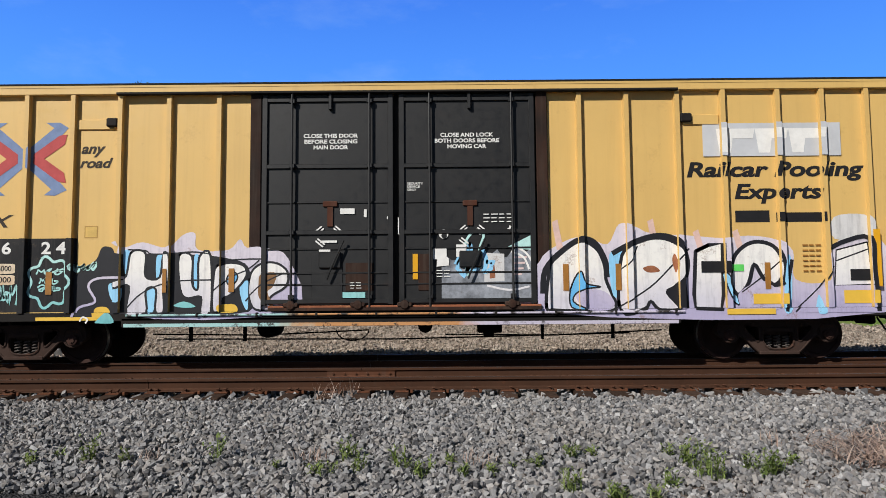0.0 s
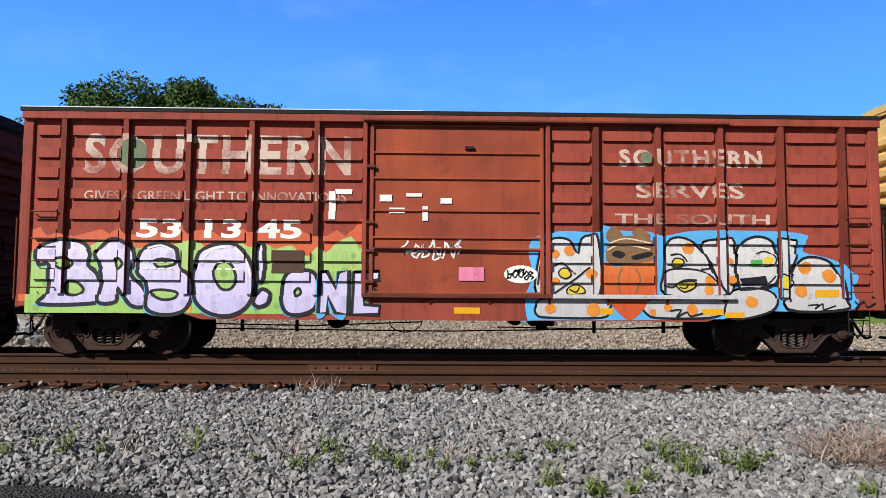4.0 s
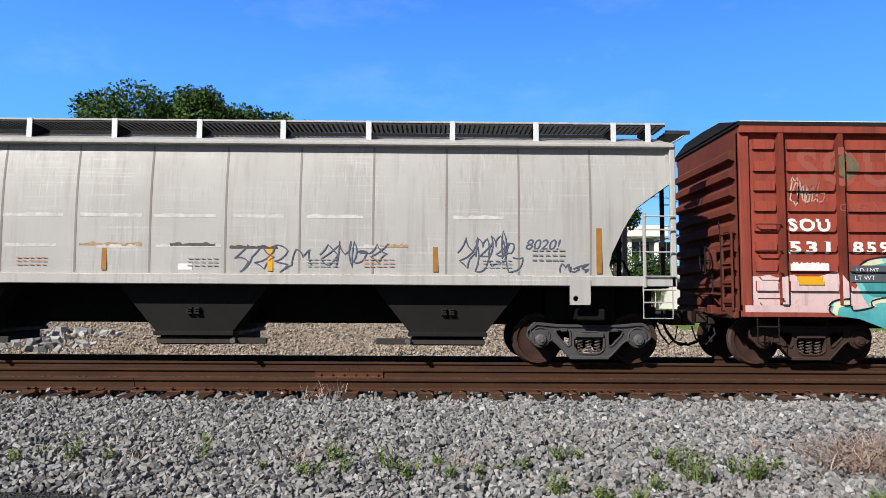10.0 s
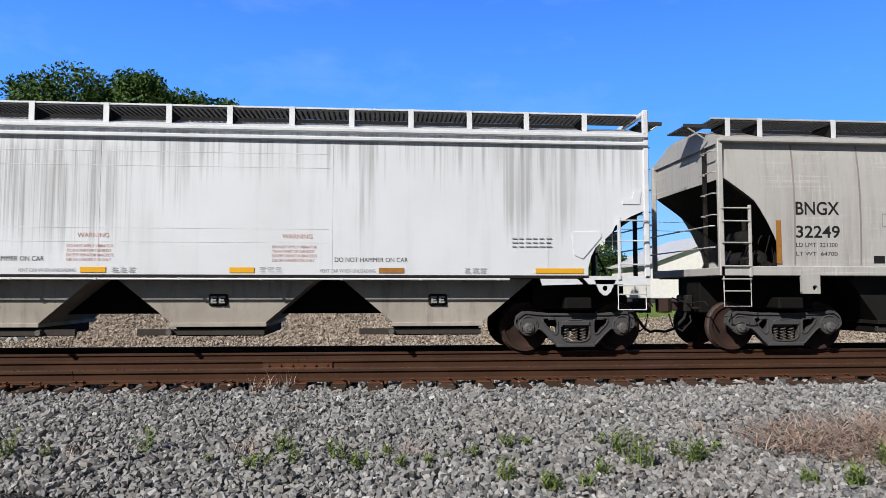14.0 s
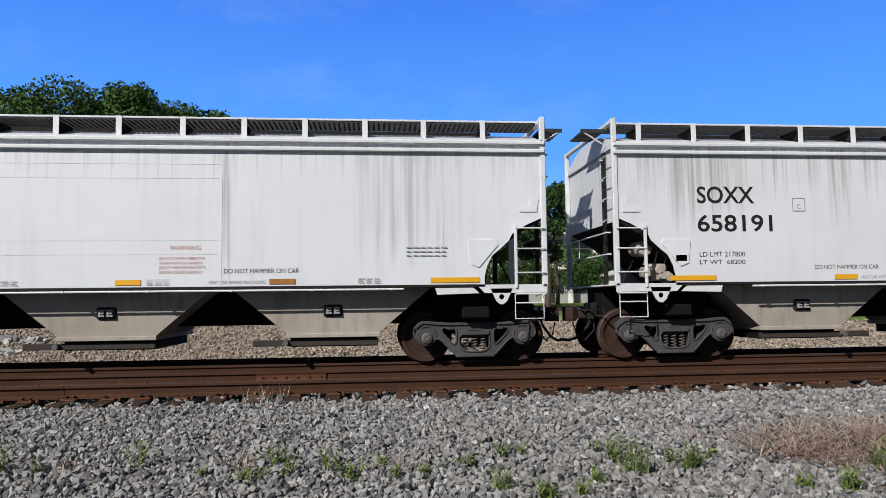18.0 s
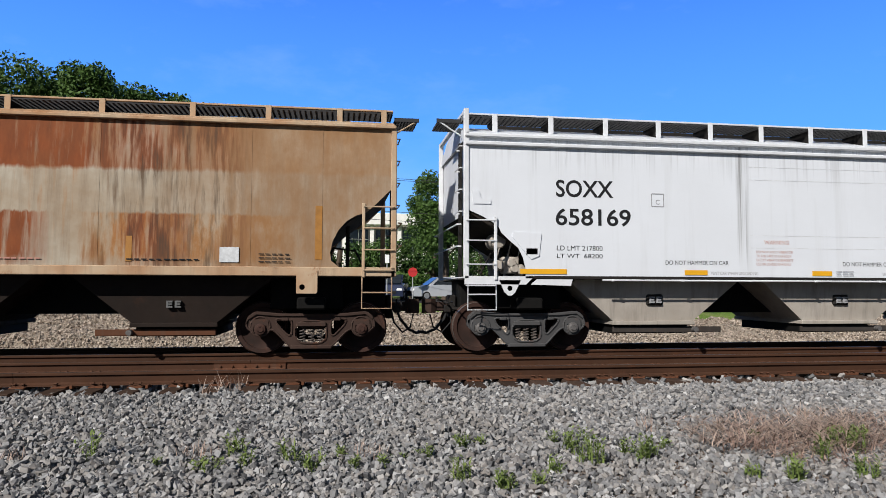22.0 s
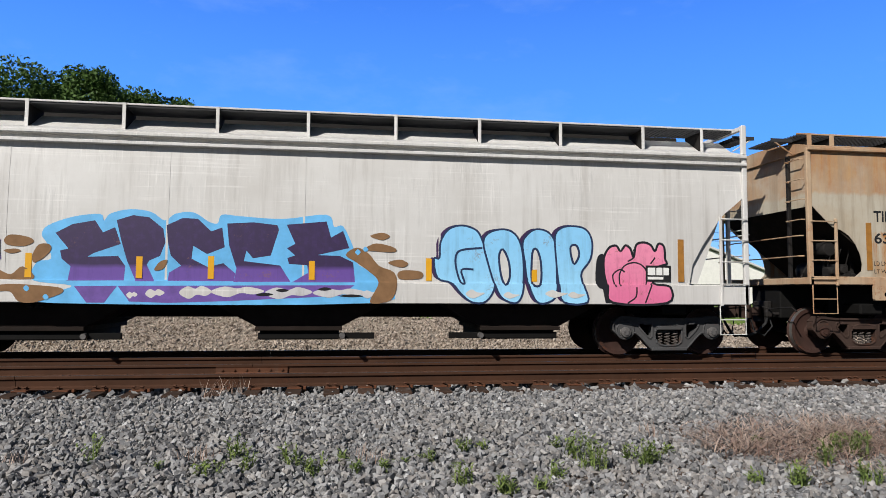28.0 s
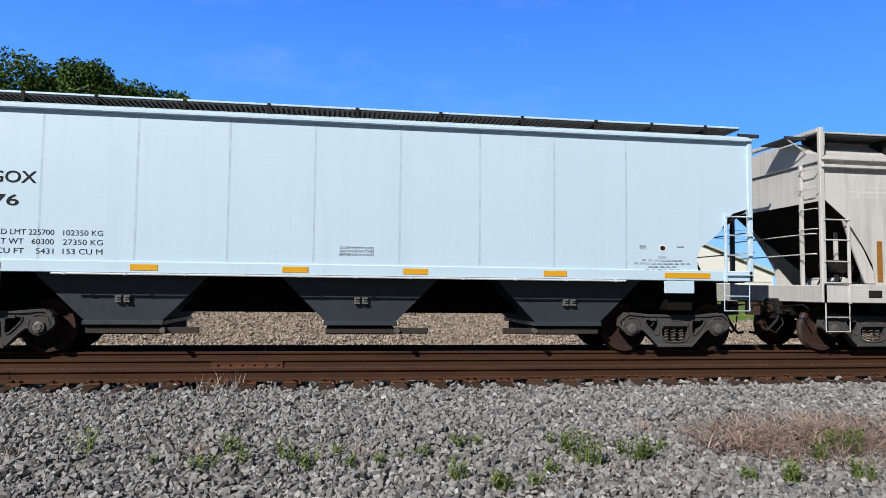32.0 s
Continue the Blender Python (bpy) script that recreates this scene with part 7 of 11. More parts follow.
label_patch(car_y, 5.45, 7.92, 3.66, 4.26, plain("silver_panel", (0.55, 0.56, 0.58), 0.5, 0, 0.2, 1.5), YELLOW_SIDE, "faded silver sign panel")
for a, b in ((5.75, 6.35), (6.45, 6.95), (7.05, 7.6)):
    shape_on([(a, 3.72), (a + 0.2, 3.72), (a + 0.24, 3.98), (b, 3.98), (b + 0.04, 4.16), (a - 0.06, 4.16)], WHITE_INK, car_y, YELLOW_SIDE, 0.022, "sign_shape")
lettering("Railcar Pooling", 5.15, 8.32, 3.20, 3.56, INK, car_y, YELLOW_SIDE, bold=0.035, shear=ITALIC * 0.6)
lettering("Experts", 5.99, 7.55, 2.80, 3.16, INK, car_y, YELLOW_SIDE, bold=0.035, shear=ITALIC * 0.6)
shape_on(block(5.99, 6.6, 2.47, 2.68), INK, car_y, YELLOW_SIDE, 0.004, "web_address_bar")
shape_on(block(6.72, 7.58, 2.47, 2.64), INK, car_y, YELLOW_SIDE, 0.004, "web_address_bar")
part("hinge_box", Shape().box(-5.25, -5.05, -1.62, -1.53, 4.28, 4.44, 0.02), STEEL_BLACK, car_y)
part("hinge_box", Shape().box(5.05, 5.25, -1.62, -1.53, 4.28, 4.44, 0.02), STEEL_BLACK, car_y)
part("gusset_plate", Shape().box(-5.85, -5.1, -1.56, -1.53, 4.24, 4.42, 0.008), YELLOW, car_y)
part("gusset_plate", Shape().box(5.1, 5.75, -1.56, -1.53, 4.24, 4.42, 0.008), YELLOW, car_y)
shape_on(block(-5.62, -5.38, 2.28, 2.50), plain("thin_frame", (0.45, 0.28, 0.09), 0.6), car_y, YELLOW_SIDE, 0.003, "stencil_frame")
shape_on(block(-5.60, -5.40, 2.30, 2.48), plain("inside_frame", (0.66, 0.44, 0.14), 0.6), car_y, YELLOW_SIDE, 0.005, "stencil_frame")



# ---- covered hopper cars ----
def cut_sheet(loop, zs, yfun, thick=0.014):
    """A side sheet cut to an outline, bent along its height."""
    bm = bmesh.new()
    tris = tessellate_polygon([[Vector((p[0], p[1], 0)) for p in loop]])
    vs = [bm.verts.new((p[0], 0, p[1])) for p in loop]
    for t in tris:
        bm.faces.new([vs[i] for i in t])
    for z in zs:
        bmesh.ops.bisect_plane(bm, geom=bm.verts[:] + bm.edges[:] + bm.faces[:], plane_co=(0, 0, z), plane_no=(0, 0, 1), dist=1e-5)
    for v in bm.verts:
        v.co.y = yfun(v.co.z)
    bmesh.ops.recalc_face_normals(bm, faces=bm.faces)
    bmesh.ops.solidify(bm, geom=bm.faces[:], thickness=thick)
    bmesh.ops.recalc_face_normals(bm, faces=bm.faces)
    return bm


def grating(x0, x1, y0, y1, z, pitch=0.09):
    sh = Shape()
    n = max(3, int((x1 - x0) / pitch))
    for i in range(n):
        x = x0 + (x1 - x0) * (i + 0.5) / n
        sh.box(x - 0.008, x + 0.008, y0, y1, z - 0.038, z - 0.002)
    for k in range(8):
        y = y0 + (y1 - y0) * k / 7
        sh.box(x0, x1, y - 0.004, y + 0.004, z - 0.036, z)
    return sh


def hopper(label, centre, P):
    half, body, trim, bay = P["half"], P["body"], P["trim"], P["bay"]
    sb, st, eave, bulge = P["sill"][0], P["sill"][1], P["eave"], P.get("bulge", 0.0)
    c = start_car("hopper_car", label, "hopper car", centre)
    zm = (st + eave) / 2

    def ys(z):
        u = (z - zm) / (eave - st) * 2
        return -1.575 + bulge * u * u * (1.0 if u > 0 else 0.35)
    side = Side(lambda x, z: ys(z) if z > st else -1.60, [], [st] + [st + (eave - st) * i / 9 for i in range(1, 9)], True)
    cut = P["cut"]
    loop = [(-half + 0.06, eave)] + [(-x, z) for x, z in reversed(cut)] + cut + [(half - 0.06, eave)]
    zs = [st + (eave - st) * i / 9 for i in range(1, 9)]
    for s in (-1, 1):
        bm = cut_sheet(loop, zs, lambda z: s * -ys(z))
        me = bpy.data.meshes.new("side_sheet")
        bm.to_mesh(me)
        bm.free()
        me.materials.append(body)
        me.shade_smooth()
        me.set_sharp_from_angle(angle=radians(30))
        place("side_sheet", me, c)
    for x in P["seams"]:
        part("seam", Shape().sheet([(ys(z) - P.get("seam_lift", 0.004), z) for z in [st + 0.02, *zs, eave - 0.02]], x - 0.018, x + 0.018), P.get("seam_mat", body), c)
    # roof, eave rail and hatch coaming
    e, wz = eave, P["walk"]
    prof = [(-1.56, e), (-1.60, e + 0.02), (-1.60, e + 0.09), (-1.50, e + 0.12), (-1.15, e + 0.22), (-0.7, wz - 0.16), (-0.3, wz - 0.13), (0.3, wz - 0.13), (0.7, wz - 0.16), (1.15, e + 0.22), (1.50, e + 0.12), (1.60, e + 0.09), (1.60, e + 0.02), (1.56, e)]
    part("roof", Shape().prism([prof], -half + 0.05, half - 0.05, "x"), P.get("roof", body), c)
    for k in range(P.get("lines", 1)):
        z = e + 0.02 - k * 0.15
        part("eave_rail", Shape().box(-half + 0.02, half - 0.02, -1.645, -1.55, z - 0.02, z + 0.045, 0.012), trim, c)
    part("hatch_coaming", Shape().box(-half + 0.8, half - 0.8, -0.38, 0.38, wz - 0.14, wz - 0.004, 0.02), STEEL_BLACK, c)
    # running board with its brackets
    wz = P["walk"]
    xs_ = P["brackets"]
    ends = [-half + 0.05, *xs_, half - 0.05]
    for a, b in zip(ends, ends[1:]):
        if b - a > 0.15:
            if P.get("grate", True) or b > half - 1.5:
                tagged(part("running_board", grating(a, b, -1.24, -0.62, wz - 0.03), GRATE, c, "open steel grating"), kind="stuff")
            else:
                part("running_board", Shape().box(a, b, -1.24, -0.62, wz - 0.07, wz - 0.03), GRATE, c)
    part("board_edge", Shape().box(-half + 0.05, half - 0.05, -1.262, -1.24, wz - 0.035, wz, 0.006), trim, c)
    part("board_edge", Shape().box(-half + 0.05, half - 0.05, -0.62, -0.60, wz - 0.05, wz, 0.006), GRATE, c)
    bw = P.get("bracket_w", 0.05)
    for x in xs_:
        b = part("board_bracket", Shape().box(x - bw, x + bw, -1.275, -1.262, e + 0.17, wz, 0.003), P.get("bracket_mat", trim), c)
        part("bracket_strut", Shape().prism([[(-1.262, wz - 0.07), (-0.62, wz - 0.07), (-0.62, wz - 0.12), (-1.10, e + 0.22), (-1.262, e + 0.19)]], x - 0.008, x + 0.008, "x"), STEEL_BLACK, b)
    # ends: corner posts, ladders, end sheets, slope sheets, platforms
    top_cut = cut[-1][1] if cut[-1][1] > cut[0][1] else cut[0][1]
    last = P["bays"][-1] + P["bay_top"]
    for s in (-1, 1):
        q = lambda a, b: (min(s * a, s * b), max(s * a, s * b))
        part("corner_post", Shape().box(*q(half - 0.10, half), -1.60, -1.52, sb, wz if P.get("tall_post") else e + 0.06, 0.012), trim, c)
        part("corner_post", Shape().box(*q(half - 0.10, half), 1.52, 1.60, sb, wz if P.get("tall_post") else e + 0.06, 0.012), trim, c)
        if P.get("tall_post"):
            part("end_frame_bar", Shape().box(*q(half - 0.09, half - 0.01), -1.52, 1.52, wz - 0.09, wz - 0.005, 0.012), trim, c)
        for z in (2.35, 1.95):
            part("end_handrail", Shape().tube([(s * (half + 0.03), -1.5, z), (s * (half + 0.10), -1.46, z), (s * (half + 0.10), 1.46, z), (s * (half + 0.03), 1.5, z)], 0.014, 6), trim, c)
        zc = top_cut
        part("end_sheet", Shape().box(*q(half - 0.16, half - 0.10), -1.52, 1.52, zc - 0.05, e + 0.1), body, c)
        # coloured near black on every car, to carry the shade on its underside
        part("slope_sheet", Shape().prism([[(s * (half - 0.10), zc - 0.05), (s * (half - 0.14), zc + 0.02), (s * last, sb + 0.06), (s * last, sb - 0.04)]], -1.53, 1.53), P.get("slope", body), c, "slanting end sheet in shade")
        part("end_sill", Shape().box(*q(half - 0.14, half), -1.55, 1.55, sb, st - 0.02, 0.015), trim, c)
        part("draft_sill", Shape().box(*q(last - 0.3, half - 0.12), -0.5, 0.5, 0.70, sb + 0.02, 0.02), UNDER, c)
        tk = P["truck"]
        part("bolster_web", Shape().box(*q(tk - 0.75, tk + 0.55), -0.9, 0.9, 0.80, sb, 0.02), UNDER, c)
        part("end_floor", Shape().box(*q(last, half - 0.1), -1.45, 1.45, sb - 0.02, sb + 0.03), STEEL_BLACK, c)
        for k, x in enumerate((half - 0.85, half - 1.45)):
            zt = zc - (zc - sb) * (half - x) / (half - last)
            part("end_stanchion", Shape().box(*q(x - 0.035, x + 0.035), -0.95, -0.88, sb, zt, 0.008), P.get("stanchion", trim), c)
        lad = rungs("ladder", c, s * (half - 0.05), s * (half - 0.58), -1.62, P["rungs"], trim, None, 0.014)
        part("ladder_stile", Shape().box(*q(half - 0.61, half - 0.555), -1.63, -1.585, sb - 0.02, P["rungs"][0] + 0.06, 0.008), trim, c)
        stirrup(c, s * (half - 0.08), s * (half - 0.60), -1.57, sb, (sb - 0.28, sb - 0.56), trim)
        for z in (e - 0.15, e - 0.55, e - 0.95, e - 1.35):
            part("end_rung", Shape().tube([(s * (half - 0.02), -1.48, z), (s * (half + 0.06), -1.48, z), (s * (half + 0.06), -1.02, z), (s * (half - 0.02), -1.02, z)], 0.012, 6), trim, c)
        part("end_post", Shape().box(*q(half - 0.08, half - 0.01), -1.0, -0.93, sb, e, 0.008), P.get("stanchion", trim), c)
        ew = part("end_walkway", Shape().box(*q(half - 0.02, half + 0.44), -1.17, -1.14, wz - 0.18, wz - 0.11), GRATE, c)
        tagged(part("walkway_grating", grating(*q(half - 0.02, half + 0.42), -1.14, -0.35, wz - 0.13, 0.05), GRATE, ew), kind="stuff")
        part("walkway_brace", Shape().tube([(s * (half - 0.02), -1.15, wz - 0.42), (s * (half + 0.38), -1.15, wz - 0.17)], 0.015, 6), trim, c)
        part("air_reservoir", Shape().lathe([(0.0, -0.55), (0.2, -0.52), (0.22, -0.48), (0.22, 0.4), (0.2, 0.44), (0.0, 0.46)], s * (half - 1.35), sb + 0.32, 18), P.get("stanchion", trim) if s < 0 else STEEL_BLACK, c, smooth=True)
        if s < 0:
            bx = s * (half - 0.95)
            vb = part("brake_valve", Shape().box(bx - 0.16, bx + 0.16, -1.28, -1.02, sb + 0.10, sb + 0.42, 0.03).box(bx - 0.30, bx - 0.14, -1.30, -1.06, sb + 0.16, sb + 0.36, 0.03).box(bx + 0.12, bx + 0.26, -1.26, -1.04, sb + 0.05, sb + 0.28, 0.03), P.get("valve", STEEL_BLACK), c, "dusty brake valve with bolted covers", True)
            for dx, dz in ((-0.22, 0.26), (0.0, 0.30), (0.06, 0.20), (0.19, 0.16)):
                part("valve_cover", Shape().lathe([(0.0, -1.36), (0.07, -1.36), (0.085, -1.34), (0.085, -1.26)], bx + dx, sb + dz, 14), P.get("valve", STEEL_BLACK), vb, smooth=True)
            part("brake_cylinder", Shape().lathe([(0.0, -1.25), (0.13, -1.24), (0.15, -1.21), (0.15, -0.75), (0.13, -0.70), (0.0, -0.68)], s * (half - 0.72), sb + 0.72, 18), P.get("valve", STEEL_BLACK), c, smooth=True)
            for k in range(3):
                part("air_pipe", Shape().tube([(bx - 0.25 + 0.2 * k, -1.2, sb + 0.40), (bx - 0.20 + 0.22 * k, -1.22, sb + 0.62 + 0.08 * k), (bx - 0.05 + 0.2 * k, -1.1, sb + 0.78), (bx + 0.25 + 0.1 * k, -0.8, sb + 0.62)], 0.016, 6), P.get("valve", STEEL_BLACK), c, smooth=True)
        part("brake_pipe", Shape().tube([(s * (half - 0.5), -0.6, sb + 0.1), (s * (half - 0.7), -0.65, sb + 0.5), (s * (half - 1.1), -0.6, sb + 0.55), (s * (half - 1.4), -0.55, sb + 0.2)], 0.022, 8), STEEL_BLACK, c)
        if P["pad"] == "box":
            x = P["pad_x"]
            part("jacking_pad", Shape().prism([[(s * (x - 0.18), 1.09), (s * (x + 0.16), 1.09), (s * (x + 0.18), 1.12), (s * (x + 0.18), st - 0.06), (s * (x - 0.18), st - 0.06)], [(s * (x - 0.08) + 0.05 * math.cos(a), 1.2 + 0.05 * math.sin(a)) for a in (math.tau * i / 10 for i in range(10))]], -1.62, -1.56), trim, c)
        elif P["pad"] == "lug":
            x = half - 0.85
            part("pull_lug", Shape().prism([[(s * (x - 0.20), sb - 0.02), (s * (x + 0.20), sb - 0.02), (s * (x + 0.10), sb - 0.24), (s * (x + 0.03), sb - 0.30), (s * (x - 0.03), sb - 0.30), (s * (x - 0.10), sb - 0.24)], [(s * x + 0.05 * math.cos(a), sb - 0.17 + 0.05 * math.sin(a)) for a in (math.tau * i / 10 for i in range(10))]], -1.60, -1.565), trim, c)
            part("platform_skirt", Shape().prism([[(s * (half - 0.02), sb - 0.10), (s * (half - 1.15), sb - 0.10), (s * (half - 1.3), sb + 0.05), (s * (half - 0.02), sb + 0.05)]], -1.60, -1.55), trim, c)
            part("jack_plate", Shape().prism([[(s * (half - 1.25), sb - 0.10), (s * (half - 2.0), sb - 0.12), (s * (half - 2.05), sb + 0.04), (s * (half - 1.4), sb + 0.04)]], -1.585, -1.55), trim, c)
        coupler(c, half, s)
        truck(c, s * P["truck"], P.get("truck_kind", "grey"), 1.778)
    # side sill
    for s in (-1, 1):
        y0, y1 = (-1.60, -1.50) if s < 0 else (1.50, 1.60)
        part("side_sill", Shape().box(-half + 0.02, half - 0.02, y0, y1, sb, st, 0.012) if P.get("full_sill", True) else Shape().box(-cut[0][0] - 0.02, cut[0][0] + 0.02, y0, y1, sb, st, 0.012), P.get("sill_mat", trim), c)
    if P.get("pipe"):
        part("sill_pipe", Shape().tube([(-half + 2.6, -1.615, sb - 0.015), (half - 2.6, -1.615, sb - 0.015)], 0.018, 8), WHITE_TRIM, c, smooth=True)
        for i in range(11):
            x = -half + 2.8 + (2 * half - 5.6) * i / 10
            part("pipe_clip", Shape().box(x - 0.03, x + 0.03, -1.64, -1.58, sb - 0.038, sb + 0.004, 0.008), WHITE_TRIM, c)
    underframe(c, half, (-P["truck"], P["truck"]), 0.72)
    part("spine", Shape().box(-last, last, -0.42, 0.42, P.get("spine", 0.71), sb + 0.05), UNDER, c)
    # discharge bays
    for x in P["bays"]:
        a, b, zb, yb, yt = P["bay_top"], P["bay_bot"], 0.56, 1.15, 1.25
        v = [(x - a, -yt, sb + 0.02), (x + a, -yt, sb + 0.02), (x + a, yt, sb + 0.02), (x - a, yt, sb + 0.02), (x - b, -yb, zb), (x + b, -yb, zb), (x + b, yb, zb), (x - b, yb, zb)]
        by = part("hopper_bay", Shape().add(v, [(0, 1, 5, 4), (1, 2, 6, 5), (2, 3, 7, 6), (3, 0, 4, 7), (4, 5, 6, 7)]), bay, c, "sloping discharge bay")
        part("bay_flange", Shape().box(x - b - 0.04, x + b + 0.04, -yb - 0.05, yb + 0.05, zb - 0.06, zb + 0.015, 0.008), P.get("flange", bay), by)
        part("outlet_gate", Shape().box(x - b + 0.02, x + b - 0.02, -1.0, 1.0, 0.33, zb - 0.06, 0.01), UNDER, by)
        d = 1 if x <= 0.5 else -1
        part("gate_rail", Shape().box(x - b if d > 0 else x - b - 0.62, x + b + 0.62 if d > 0 else x + b, -1.12, -1.04, 0.35, 0.46, 0.008), P.get("gate", GATE_STEEL), by)
        part("gate_crank", Shape().lathe([(0.0, -1.24), (0.05, -1.24), (0.055, -1.14), (0.03, -1.12), (0.03, -1.0)], x + d * (b + 0.04), 0.41, 12), CAP, by, smooth=True)
        nm = lambda u, z: (-yt + (yt - yb) * (sb + 0.02 - z) / (sb + 0.02 - zb)) - u
        if P.get("plate"):
            z = P.get("mark_z", 0.95)
            part("bracket_plate", Shape().box(x - 0.17, x + 0.17, nm(0.03, z) - 0.01, nm(0.0, z) + 0.08, z - 0.11, z + 0.11, 0.03), STEEL_BLACK, by, "black vibrator bracket plate")
        for g in (-0.07, 0.07):
            z = P.get("mark_z", 0.95)
            y = nm(0.02, z)
            part("vibrator_bracket", Shape().prism([[(x + g - 0.05, z - 0.06), (x + g + 0.05, z - 0.06), (x + g + 0.05, z - 0.03), (x + g - 0.02, z - 0.03), (x + g - 0.02, z - 0.012), (x + g + 0.04, z - 0.012), (x + g + 0.04, z + 0.012), (x + g - 0.02, z + 0.012), (x + g - 0.02, z + 0.03), (x + g + 0.05, z + 0.03), (x + g + 0.05, z + 0.06), (x + g - 0.05, z + 0.06)]], y - 0.05, y + 0.06), P.get("mark", STEEL_BLACK), by)
    for x, w, z0, z1, m in P.get("reflectors", ()):
        part("reflector", Shape().box(x - w, x + w, (ys((z0 + z1) / 2) if z0 > st - 0.01 else -1.60) - 0.008, (ys((z0 + z1) / 2) if z0 > st - 0.01 else -1.60) - 0.003, z0, z1), m, c, "amber reflective strip")
    return c, side


def board(c, side, x, z, s=0.12, letter="C"):
    """A small square stencil with a letter."""
    for a in (-1, 1):
        shape_on(block(x + a * s - 0.008, x + a * s + 0.008, z - s, z + s), INK_GREY, c, side, 0.004, "stencil_frame")
        shape_on(block(x - s, x + s, z + a * s - 0.008, z + a * s + 0.008), INK_GREY, c, side, 0.004, "stencil_frame")
    lettering(letter, x - 0.04, x + 0.04, z - 0.08, z + 0.01, INK_GREY, c, side)


# warm grey hopper with rounded sides
car_c, side_c = hopper("warm grey covered hopper car with dark vertical streaks", -53.21, dict(
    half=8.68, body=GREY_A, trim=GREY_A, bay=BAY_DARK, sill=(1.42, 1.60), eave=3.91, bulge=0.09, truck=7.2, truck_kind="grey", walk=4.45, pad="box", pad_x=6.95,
    cut=[(7.55, 1.60), (7.48, 1.78), (7.53, 2.0), (7.61, 2.17), (7.73, 2.42), (7.87, 2.66), (7.98, 2.82), (8.12, 2.93), (8.62, 3.29)], seams=[-7.2, -5.9, -4.58, -3.27, -1.97, -0.66, 0.67, 1.98, 3.28, 4.58, 5.87, 7.15],
    seam_mat=worn("sooty_seam", (0.24, 0.215, 0.195), (0.33, 0.30, 0.28), rough=0.6), brackets=[-8.3, -7.66, -6.17, -4.6, -3.05, -1.5, 0.05, 1.58, 3.15, 4.69, 6.23, 7.66, 8.3], rungs=(2.67, 2.43, 2.03, 1.60, 1.36),
    bays=(-4.62, 0.03, 4.62), bay_top=1.38, bay_bot=0.68, stanchion=STEEL_BLACK, slope=SLOPE_SHADE, gate=GATE_STEEL, bracket_mat=WHITE_TRIM,
    reflectors=[(x, 0.045, 1.66, 2.10, m) for x, m in ((-4.36, ORANGE), (-1.45, ORANGE_OLD), (1.47, ORANGE), (4.39, ORANGE_OLD))] + [(x, 0.05, 1.65, 2.54, ORANGE_OLD) for x in (7.3, -7.52)]))
lettering("BNGX", -7.18, -6.32, 2.56, 2.81, INK, car_c, side_c, bold=0.015)
lettering("32249", -7.18, -6.32, 2.13, 2.36, INK, car_c, side_c, bold=0.015)
lettering("LD LMT  221300", -7.18, -6.37, 1.96, 2.04, INK, car_c, side_c)
lettering("LT WT  64700", -7.18, -6.37, 1.80, 1.87, INK, car_c, side_c)
board(car_c, side_c, -5.35, 2.47)
for i, x in enumerate((-2.7, 2.4, -3.6, 0.3, 3.4, 5.5)):
    bars(x - 0.28, x + 0.28, 1.72, 1.90, 3, RED_INK if i % 2 == 0 else INK_GREY, car_c, side_c, 20 + i)
lettering("8020!", 5.99, 6.62, 2.06, 2.25, G_MARK, car_c, side_c, bold=0.01, shear=0.3)
bars(6.1, 6.7, 1.84, 2.1, 3, INK_GREY, car_c, side_c, 27, 3)
for i, (a, b, z0, z1) in enumerate(((0.80, 2.2, 1.63, 2.18), (2.34, 3.5, 1.68, 2.26), (4.78, 5.97, 1.63, 2.30), (5.1, 5.8, 1.8, 2.42), (6.6, 7.15, 1.65, 1.82))):
    doodle(a, b, z0, z1, 31 + i, G_MARK, car_c, side_c, 4 if b - a > 1 else 3, 0.011)
PALE_SMEAR = plain("pale_smear", (0.62, 0.60, 0.57), 0.6, 0, 0.3, 8)
for i, (a, b) in enumerate(((-3.4, -2.2), (-1.9, -0.8), (-0.6, 0.5), (0.8, 1.7), (2.1, 3.1), (4.7, 5.6), (-5.4, -4.6))):
    shape_on(ragged(a, b, 2.60, 2.66, 61 + i, 0.03, 14), PALE_SMEAR, car_c, side_c, 0.003, "scuff")
PEELED = plain("peeled_paint", (0.50, 0.33, 0.19), 0.7, 0, 0.5, 14)
SCRAPE = plain("dark_scrape", (0.12, 0.105, 0.095), 0.7, 0, 0.4, 12)
for i, (a, b, mt) in enumerate(((-4.3, -3.4, PALE_SMEAR), (-3.2, -2.3, PALE_SMEAR), (-1.9, -0.8, PEELED), (-1.6, -0.9, PALE_SMEAR), (-0.55, 0.6, PALE_SMEAR), (-0.3, 0.5, SCRAPE), (0.75, 1.6, SCRAPE), (2.9, 3.5, PALE_SMEAR), (3.4, 3.9, PEELED), (-4.4, -4.0, SCRAPE))):
    shape_on(ragged(a, b, 2.05 + 0.02 * (i % 3), 2.10 + 0.02 * (i % 3), 71 + i, 0.05, 18), mt, car_c, side_c, 0.003 + 0.0003 * i, "scuff")
shape_on(block(-5.65, -5.43, 1.66, 1.80), INK, car_c, side_c, 0.004, "placard_holder")
shape_on(block(-0.15, 0.1, 1.67, 1.78), WHITE_INK, car_c, side_c, 0.004, "paper_label")

